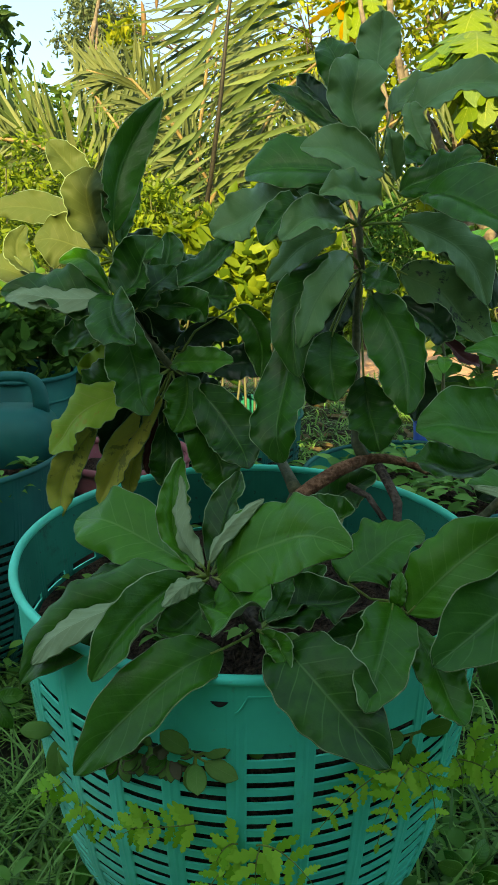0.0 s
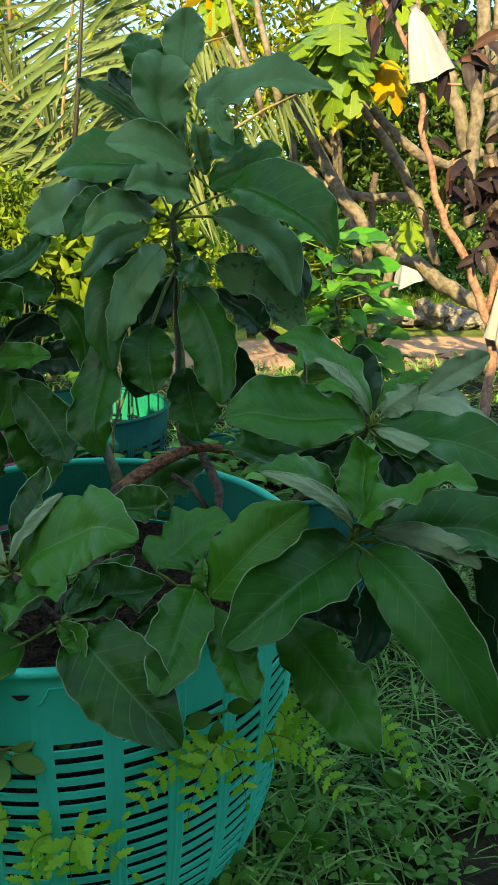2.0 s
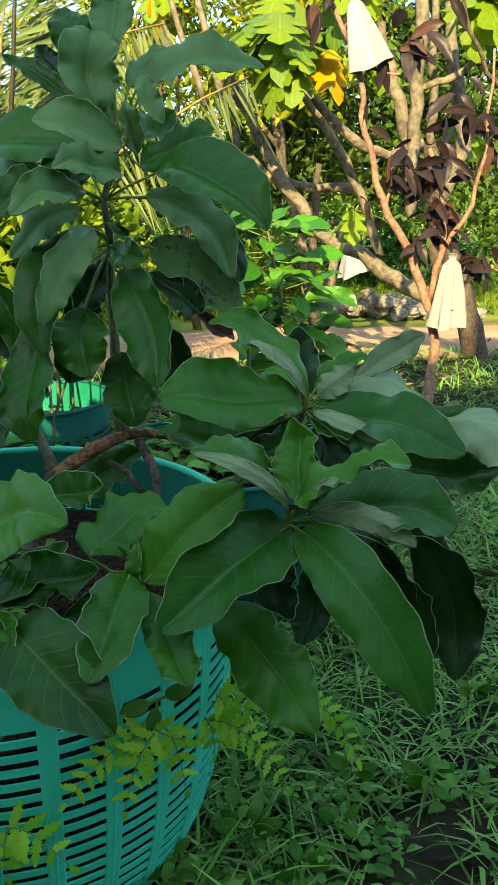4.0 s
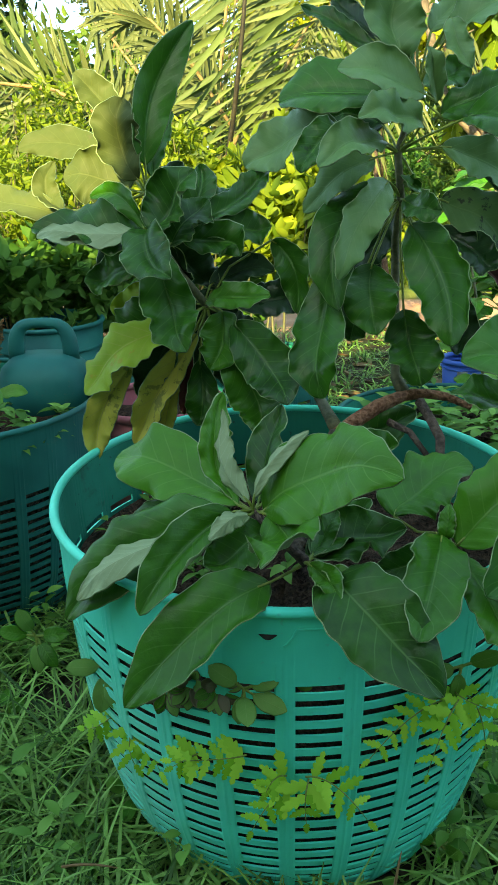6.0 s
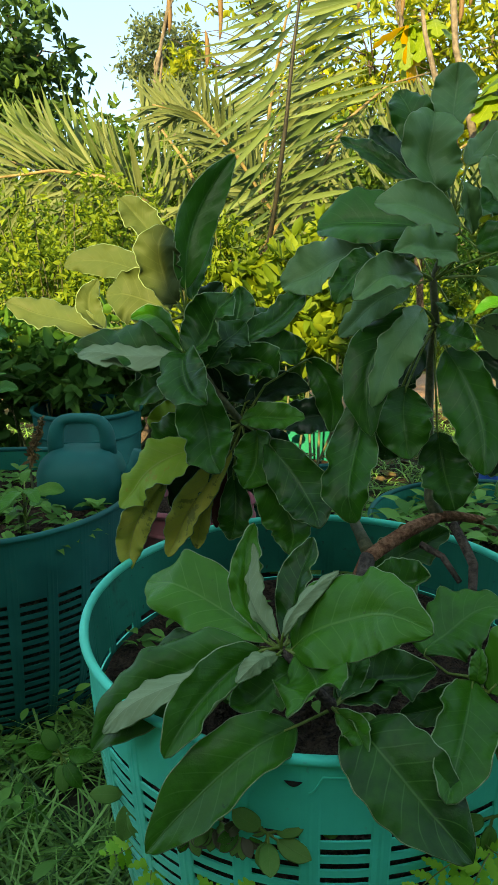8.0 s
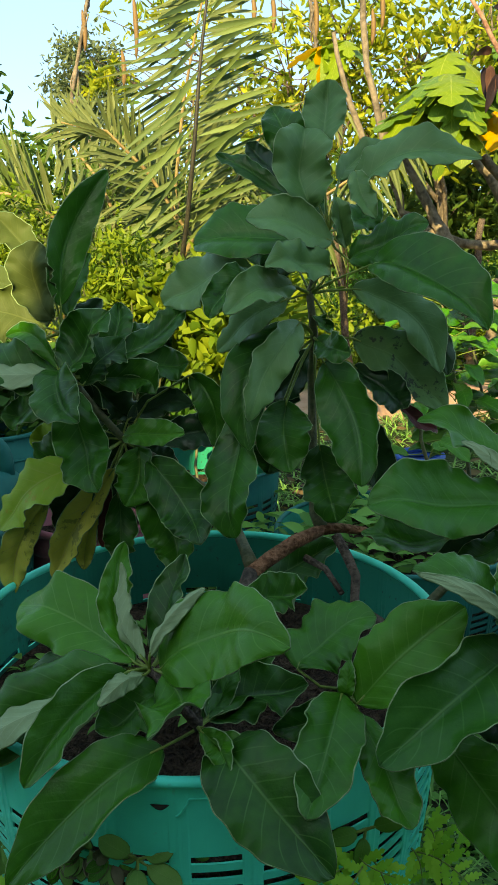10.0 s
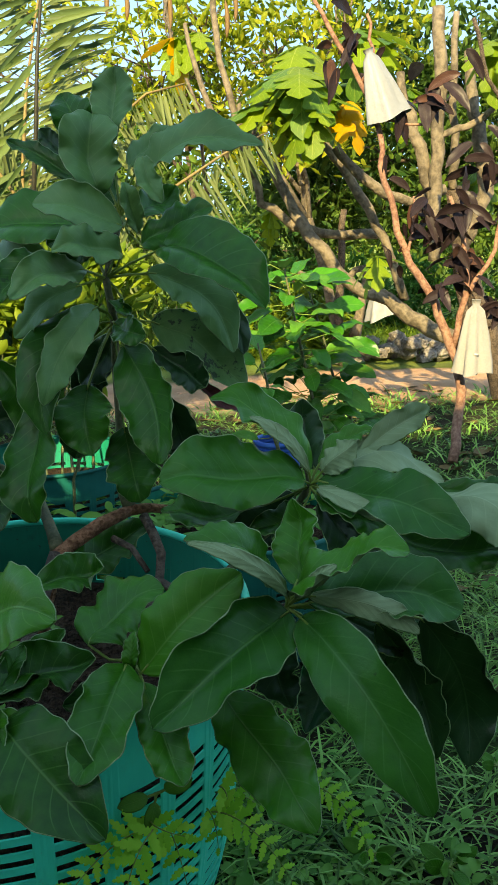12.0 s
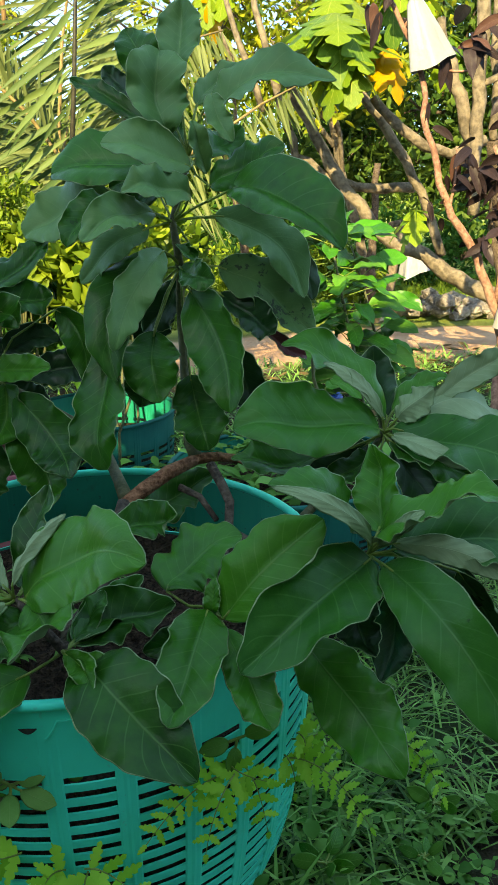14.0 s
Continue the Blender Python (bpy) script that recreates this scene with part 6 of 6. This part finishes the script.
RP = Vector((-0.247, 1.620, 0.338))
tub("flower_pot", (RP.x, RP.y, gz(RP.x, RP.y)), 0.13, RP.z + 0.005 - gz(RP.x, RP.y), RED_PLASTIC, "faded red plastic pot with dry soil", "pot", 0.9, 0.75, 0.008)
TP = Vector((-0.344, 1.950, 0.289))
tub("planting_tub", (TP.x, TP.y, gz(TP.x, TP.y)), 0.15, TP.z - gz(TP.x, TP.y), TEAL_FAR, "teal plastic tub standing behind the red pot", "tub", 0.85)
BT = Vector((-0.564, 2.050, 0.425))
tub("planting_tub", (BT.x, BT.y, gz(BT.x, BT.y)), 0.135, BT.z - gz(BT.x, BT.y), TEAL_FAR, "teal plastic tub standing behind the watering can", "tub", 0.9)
BP = Vector((0.695, 3.000, 0.076))
tub("plastic_drum", (BP.x, BP.y, gz(BP.x, BP.y)), 0.085, BP.z - gz(BP.x, BP.y), BLUE_PLASTIC, "blue plastic drum half hidden by leaves", "drum", 0.7, 0.92, 0.010)
g = Geo()
LB = Vector((0.661, 2.905, 0.036))
box(g, (LB.x - 0.018, LB.y - 0.012, LB.z - 0.020), (LB.x + 0.018, LB.y - 0.008, LB.z + 0.020))
tagged(part("paper_tag", g, BAG, smooth=False), "pale paper tag stuck on the blue drum", "tag")

RE = Vector((0.152, 2.300, 0.254))
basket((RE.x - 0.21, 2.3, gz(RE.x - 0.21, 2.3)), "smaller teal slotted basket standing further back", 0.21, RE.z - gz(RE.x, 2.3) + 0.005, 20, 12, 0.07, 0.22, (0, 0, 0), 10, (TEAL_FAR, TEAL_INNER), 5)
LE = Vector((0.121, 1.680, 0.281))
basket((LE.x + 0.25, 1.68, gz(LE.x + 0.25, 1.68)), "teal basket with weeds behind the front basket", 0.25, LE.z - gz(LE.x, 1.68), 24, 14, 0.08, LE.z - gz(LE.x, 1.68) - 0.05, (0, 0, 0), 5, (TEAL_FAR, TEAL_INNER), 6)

# dead stump in the second basket
g = Geo()
tube(g, [(-0.418, 1.620, 0.311), (-0.417, 1.620, 0.359), (-0.409, 1.620, 0.395), (-0.404, 1.620, 0.401)], [0.010, 0.009, 0.008, 0.004], 8, 0, True, 0.4, random.Random(3))
tagged(part("dead_stump", g, BARK), "short broken brown stump in the second basket", "stump")


# ---- weeds, ferns and grass ----
def oval_leaf(g, at, along, up, length, width):
    """A small oval leaf, arched and slightly folded."""
    along = along.normalized()
    e = along.cross(up).normalized()
    n = e.cross(along)
    verts = [at]
    for s, w, h in ((0.18, 0.34, 0.06), (0.42, 0.5, 0.08), (0.68, 0.40, 0.04), (0.88, 0.18, -0.04)):
        c = at + along * length * s + n * length * h
        verts += [c + e * width * w + n * width * 0.10, c, c - e * width * w + n * width * 0.10]
    verts.append(at + along * length - n * length * 0.10)
    faces = [(0, 1, 2), (0, 2, 3), (10, 13, 11), (11, 13, 12)]
    for i in range(3):
        b = 1 + 3 * i
        faces += [(b, b + 3, b + 4, b + 1), (b + 1, b + 4, b + 5, b + 2)]
    g.add(verts, faces)


def weed_clump(g, at, n, size, height, rng, slim=0.45, flat=0.2):
    at = Vector(at)
    for k in range(n):
        a = k * 2.4 + rng.random()
        out = Vector((math.cos(a), math.sin(a), rng.uniform(-0.2, 0.5)))
        s = size * rng.uniform(0.6, 1.2)
        p = at + Vector((0, 0, height * rng.random())) + out * size * 0.25 * rng.random()
        oval_leaf(g, p, out, Vector((rng.gauss(0, flat), rng.gauss(0, flat), 1)), s, s * slim)


def weeds_in(name, label, centre, radius, z, count, size, mat, seed, height=0.06):
    rng = random.Random(seed)
    g = Geo()
    for _ in range(count):
        a, r = rng.uniform(0, 6.28), radius * math.sqrt(rng.random())
        weed_clump(g, (centre[0] + r * math.cos(a), centre[1] + r * math.sin(a), z), 7, size, height, rng)
    tagged(part(name, g, mat), label, "weeds", kind="stuff")


weeds_in("basket_weeds", "small green weeds on the soil of the second basket", (-0.615, 1.45), 0.25, 0.350, 90, 0.034, WEED, 11, 0.03)
weeds_in("basket_weeds", "low weeds on the soil round the young tree", (-0.10, 0.98), 0.16, 0.345, 22, 0.026, WEED, 12, 0.02)
weeds_in("basket_weeds", "green weeds in the basket behind", (LE.x + 0.25, 1.68), 0.22, LE.z - 0.06, 50, 0.05, WEED, 13, 0.09)
weeds_in("basket_weeds", "green weeds growing in front of the far basket", (0.10, 2.0), 0.25, -0.02, 60, 0.06, WEED, 14, 0.22)
broad_plant("basket_herb", "leafy green herb growing in the second basket", (-0.76, 1.46, 0.33), (-0.76, 1.45, 0.72), 0.10, 26, 0.075, (LEAF_FRESH, BRIGHT, LEAF_TOP), 54)
broad_plant("basket_herb", "leafy green herb beside the watering can", (-0.78, 1.62, 0.30), (-0.74, 1.62, 0.66), 0.16, 34, 0.075, (LEAF_FRESH, LEAF_TOP), 55)
broad_plant("basket_herb", "young green herb on the second basket's soil", (-0.50, 1.36, 0.345), (-0.49, 1.35, 0.42), 0.03, 9, 0.05, (BRIGHT, LEAF_FRESH), 56)


def sword(g, at, way, length, width, droop, rng):
    """A grass blade of three bent pieces."""
    at, way = Vector(at), Vector(way).normalized()
    e = way.cross(Vector((0, 0, 1)))
    if e.length < 1e-3:
        e = Vector((1, 0, 0))
    e.normalize()
    pts, p, d = [at], at, way
    for k in range(3):
        p = p + d * length / 3
        d = (d + Vector((0, 0, -droop))).normalized()
        pts.append(p)
    w = (width * 0.7, width, width * 0.7)
    verts = []
    for q, ww in zip(pts, w):
        verts += [q + e * ww * 0.5, q - e * ww * 0.5]
    verts.append(pts[3])
    g.add(verts, [(0, 1, 3, 2), (2, 3, 5, 4), (4, 5, 6)])


BLOCKED = ((0.006, 0.966, 0.235), (-0.615, 1.47, 0.23), (LE.x + 0.25, 1.68, 0.24), (RE.x - 0.21, 2.3, 0.2))


def grass(name, label, x0, x1, y0, y1, count, length, width, seed, mat=GRASS, tuft=5, upright=0.8):
    rng = random.Random(seed)
    g = Geo()
    made = 0
    while made < count:
        x, y = rng.uniform(x0, x1), rng.uniform(y0, y1)
        if any((x - a) ** 2 + (y - b) ** 2 < r * r for a, b, r in BLOCKED):
            continue
        if noise.noise(Vector((x * 3.1, y * 3.1, seed))) < -0.42:
            made += 0.2
            continue
        for _ in range(tuft):
            a = rng.uniform(0, 6.28)
            way = (math.cos(a), math.sin(a), upright * rng.uniform(0.4, 1.6))
            px, py = x + rng.gauss(0, 0.012), y + rng.gauss(0, 0.012)
            sword(g, (px, py, gz(px, py) - 0.012), way, length * rng.uniform(0.5, 1.3), width * rng.uniform(0.6, 1.3), rng.uniform(0.15, 0.7), rng)
        made += 1
    tagged(part(name, g, mat), label, "grass", kind="stuff")


grass("long_grass", "long arching grass beside the front basket", -1.25, 0.05, 0.30, 1.45, 3200, 0.17, 0.0045, 21)
grass("long_grass", "tangled grass round the foot of the front basket", -0.35, 0.35, 0.50, 1.05, 320, 0.14, 0.0045, 26, GRASS, 4)
grass("rough_grass", "rough grass and creeping weeds on damp soil", 0.15, 2.2, 0.25, 2.4, 4600, 0.11, 0.004, 22, GRASS, 4, 0.6)
grass("rough_grass", "short grass between the pots and the road", -1.6, 3.2, 1.7, 5.0, 2600, 0.10, 0.008, 23, GRASS, 4, 0.8)
grass("rough_grass", "thin short grass over the yard around the baskets", -5.0, 5.0, -1.5, 4.8, 4200, 0.10, 0.006, 27, GRASS, 4, 0.7)
grass("field_grass", "sunlit rough grass along the road", -2.0, 5.5, 6.9, 9.5, 1800, 0.20, 0.016, 24, SHRUB_LIME, 4, 1.2)
rng = random.Random(25)
g = Geo()
for _ in range(480):
    x, y = rng.uniform(0.15, 1.7), rng.uniform(0.3, 2.2)
    if (x - 0.006) ** 2 + (y - 0.966) ** 2 > 0.06:
        weed_clump(g, (x, y, gz(x, y)), rng.randint(4, 9), rng.uniform(0.013, 0.030), 0.07, rng, rng.choice((0.35, 0.5, 0.8)))
for _ in range(170):
    x, y = rng.uniform(-1.2, 0.0), rng.uniform(0.45, 1.5)
    if (x - 0.006) ** 2 + (y - 0.966) ** 2 > 0.06:
        weed_clump(g, (x, y, gz(x, y)), rng.randint(5, 9), rng.uniform(0.018, 0.036), 0.10, rng, 0.5)
for _ in range(420):
    a, r = rng.uniform(-1.6, 0.9), rng.uniform(0.24, 0.50)
    x, y = 0.006 + r * math.cos(a), 0.966 + r * math.sin(a)
    weed_clump(g, (x, y, gz(x, y) - 0.008), 3, 0.018, 0.02, rng, 0.9)
tagged(part("creeping_weeds", g, WEED), "creeping broad-leaved weeds on the dark soil", "weeds", kind="stuff")
g = Geo()
for _ in range(420):
    x, y = rng.uniform(0.2, 4.2), rng.uniform(1.2, 5.2)
    leaflets(g, Vector((x, y, gz(x, y) + 0.004)), Vector((rng.gauss(0, 1), rng.gauss(0, 1), 0.12)), Vector((rng.gauss(0, 0.3), rng.gauss(0, 0.3), 1)), rng.uniform(0.05, 0.15), rng.uniform(0.03, 0.06))
tagged(part("leaf_litter", g, LITTER), "brown fallen leaves on the ground", "leaves", kind="stuff")


def fern(at, fronds, label, size=0.030, mat=FERN, seed=1):
    """Sprig with lobed leaflets in two rows. fronds: base, middle, tip."""
    rng = random.Random(seed)
    root = thing("fern", at, label, "fern", "ferns in the basket's slots")
    for a, m, b in fronds:
        a, m, b = Vector(a), Vector(m), Vector(b)
        ctrl = m * 2 - (a + b) * 0.5
        g = Geo()
        pts = [a * (1 - s) ** 2 + ctrl * 2 * s * (1 - s) + b * s * s for s in [i / 10 for i in range(11)]]
        tube(g, pts, [0.0011 - 0.00007 * i for i in range(11)], 5, 1, False)
        n = max(3, int((b - a).length / (size * 0.60)))
        for k in range(n + 1):
            s = 0.15 + 0.85 * k / n
            p = a * (1 - s) ** 2 + ctrl * 2 * s * (1 - s) + b * s * s
            d = ((ctrl - a) * (1 - s) + (b - ctrl) * s).normalized()
            view = Vector((0.1, -0.85, 0.5)).normalized()
            side = d.cross(view).normalized()
            reach = size * 1.08 * (1.15 - 0.55 * s) * rng.uniform(0.85, 1.15)
            ways = [d] if k == n else [d * 0.65 + side, d * 0.65 - side]
            for w in ways:
                w = (w + rand_dir(rng) * 0.14).normalized()
                e = w.cross(view).normalized()
                up = e.cross(w)
                leafm = lobed_leaf(4, 0.225, 0.50, rng, 0.25)
                verts = [p + e * v[0] * reach + w * v[1] * reach + up * v[2] * reach * 0.6 for v in leafm.v]
                g.add(verts, leafm.f, 0)
        under("frond", g, [mat, PETIOLE], root)
    return root


fern((0.165, 0.703, 0.309), [((0.165, 0.704, 0.311), (0.142, 0.669, 0.302), (0.127, 0.662, 0.252)), ((0.159, 0.703, 0.309), (0.117, 0.682, 0.306), (0.072, 0.668, 0.265)), ((0.172, 0.712, 0.305), (0.181, 0.688, 0.296), (0.190, 0.690, 0.244)), ((0.156, 0.716, 0.314), (0.163, 0.695, 0.315), (0.190, 0.690, 0.304))], "bright green lobed fern growing through the basket's slots", 0.024, seed=1)
fern((0.227, 0.763, 0.272), [((0.215, 0.744, 0.286), (0.255, 0.716, 0.285), (0.297, 0.702, 0.224)), ((0.230, 0.749, 0.311), (0.236, 0.737, 0.309), (0.235, 0.740, 0.283)), ((0.226, 0.756, 0.299), (0.251, 0.743, 0.302), (0.271, 0.745, 0.284)), ((0.216, 0.745, 0.289), (0.222, 0.731, 0.282), (0.225, 0.732, 0.250))], "bright green fern arching away from the basket", 0.022, seed=2)
fern((0.232, 0.755, 0.296), [((0.232, 0.755, 0.296), (0.337, 0.784, 0.273), (0.396, 0.763, 0.198))], "long fern arching out below the leaves", 0.024, seed=3)
fern((0.029, 0.682, 0.243), [((0.012, 0.679, 0.235), (0.039, 0.660, 0.241), (0.072, 0.656, 0.201)), ((0.015, 0.678, 0.233), (0.011, 0.664, 0.221), (0.012, 0.664, 0.191))], "small bright fern on the basket's side", 0.026, seed=4)
fern((-0.005, 0.684, 0.232), [((0.001, 0.682, 0.227), (-0.022, 0.664, 0.219), (-0.042, 0.662, 0.184)), ((-0.007, 0.684, 0.232), (-0.018, 0.671, 0.240), (-0.027, 0.667, 0.227))], "yellow-green fern tuft on the basket's side", 0.026, seed=5)
fern((-0.102, 0.711, 0.244), [((-0.046, 0.687, 0.255), (-0.071, 0.686, 0.251), (-0.123, 0.703, 0.234)), ((-0.096, 0.705, 0.242), (-0.107, 0.699, 0.240), (-0.122, 0.701, 0.229))], "row of small ferns in a slot", 0.024, seed=6)
fern((-0.187, 0.796, 0.225), [((-0.185, 0.787, 0.231), (-0.160, 0.760, 0.215), (-0.140, 0.732, 0.196)), ((-0.190, 0.797, 0.228), (-0.215, 0.800, 0.204), (-0.239, 0.815, 0.186)), ((-0.171, 0.775, 0.226), (-0.176, 0.758, 0.209), (-0.170, 0.751, 0.189))], "fern tuft at the basket's edge", 0.025, seed=7)


def slot_herb(at, ways, size, mats, label, seed):
    """A little herb with a few oval leaves growing out of a slot."""
    rng = random.Random(seed)
    root = thing("slot_herb", at, label, "herb", "herbs in the basket's slots")
    for k, w in enumerate(ways):
        w = Vector(w).normalized()
        length = size * rng.uniform(0.85, 1.15)
        side = w.cross(Vector((0.1, -0.9, 0.45))).normalized() * length * 0.24
        p = w * length * 0.25
        g = Geo()
        blade_geo(g, (0, 0, 0), w * length, w * length * 0.5 + Vector((0, -0.10, 0.05)) * length, side, 0.15, 0.04, rng, 8, 2, -p)
        part("leaf", g, [mats[k % len(mats)], mats[0], mats[0], PETIOLE], root, "", p)


DULL = blade("leaf_dull_green", (0.095, 0.240, 0.050), (0.165, 0.340, 0.080), (0.190, 0.350, 0.100), 0.6, None, 0.0, 0.5, 0.16, 0.04)
DULL_BROWN = blade("leaf_dull_brown", (0.090, 0.105, 0.050), (0.170, 0.150, 0.090), (0.190, 0.180, 0.110), 0.7, None, 0.0, 0.5, 0.16, 0.04)
slot_herb((-0.047, 0.684, 0.334), [(-0.15, -0.1, -1), (0.8, -0.2, -0.35), (0.75, -0.1, 0.35), (-0.55, -0.2, 0.6), (0.1, -0.9, -0.2)], 0.034, (DULL,), "dull green herb growing from the basket's top slot", 1)
for at, label, k in (((-0.071, 0.694, 0.330), "withered brownish herb in the basket's top slot", 2), ((-0.100, 0.706, 0.326), "half-dry herb hanging from the basket's slots", 8), ((-0.125, 0.716, 0.312), "withered herb under the drooping leaf", 3)):
    rr = random.Random(40 + k)
    slot_herb(at, [(math.cos(a) * rr.uniform(0.6, 1.2), rr.uniform(-0.9, -0.1), math.sin(a) - 0.25) for a in [2.4 * i + k for i in range(13)]], 0.021, (DULL_BROWN, DULL, DULL, LEAF_FRESH), label, k)
slot_herb((-0.200, 0.796, 0.284), [(-1, -0.2, 0.1), (-0.2, -0.2, -1), (0.5, -0.2, 0.8), (0.8, -0.3, 0.0), (0.2, -0.3, -0.8)], 0.040, (DULL, DULL, LEAF_FRESH), "dull green herb beside the basket", 4)
slot_herb((0.165, 0.713, 0.338), [(-0.9, -0.2, -0.1), (0.8, -0.2, 0.45), (-0.2, -0.3, -0.8)], 0.030, (BRIGHT,), "small bright herb below the basket's rim", 5)
slot_herb((0.000, 0.691, 0.333), [(-0.9, -0.2, 0.2), (0.9, -0.2, 0.0), (0.1, -0.3, -0.8), (0.0, -0.3, 0.9)], 0.014, (BRIGHT,), "tiny round-leaved sprig in a slot", 6)
slot_herb((-0.298, 0.862, 0.281), [(-0.9, -0.2, 0.3), (0.1, -0.3, -1), (0.8, -0.2, 0.2), (-0.3, -0.2, 0.9), (0.5, -0.3, -0.6)], 0.036, (LEAF_FRESH, DULL), "leafy weed standing in the grass beside the basket", 7)
for k, (x, y, z) in enumerate(((0.279, 0.847, -0.002), (0.337, 0.769, -0.002), (0.173, 0.782, -0.000), (0.447, 0.927, -0.002), (0.544, 0.886, -0.002), (0.694, 1.074, -0.002), (-0.196, 0.868, -0.002), (-0.417, 1.038, -0.002), (0.402, 0.835, -0.000))):
    rr = random.Random(100 + k)
    slot_herb((x, y, z + 0.045), [(math.cos(a), math.sin(a), rr.uniform(-0.1, 0.7)) for a in [2.4 * i + k for i in range(6)]], rr.uniform(0.026, 0.038), (BRIGHT, LEAF_FRESH), "broad-leaved green weed on the damp soil", 20 + k)


# dry reddish grass stalks leaning on the basket's foot
for k, (a, b) in enumerate((((0.090, 0.613, 0.142), (0.100, 0.630, 0.191)), ((0.196, 0.647, 0.121), (0.114, 0.630, 0.131)), ((-0.249, 0.707, 0.092), (-0.185, 0.690, 0.108)))):
    g = Geo()
    tube(g, bend(a, b, -0.004, 6), [0.0016, 0.0017, 0.0016, 0.0014, 0.0011, 0.0005], 5)
    tagged(part("dry_stalk", g, BROWN_POD), "thin dry reddish brown grass stalk beside the basket", "grass stalk", "dry grass stalks")

# brown seed spike of a weed in the second basket
SP = Vector((-0.530, 1.500, 0.445))
g = Geo()
rng = random.Random(71)
tube(g, [SP + Vector((0, 0, -0.22)), SP + Vector((0.004, 0, -0.10)), SP, SP + Vector((0.030, 0, 0.085))], [0.003, 0.003, 0.0025, 0.001], 6, 1)
for k in range(150):
    s = rng.random()
    leaflets(g, SP + Vector((0.030 * s, 0, 0.085 * s)), rand_dir(rng, 0.5), rand_dir(rng, 1), 0.016 * (1.25 - 0.7 * s), 0.007)
tagged(part("seed_spike", g, [BROWN_POD, TWIG]), "reddish brown drooping seed spike of a weed", "seed head")
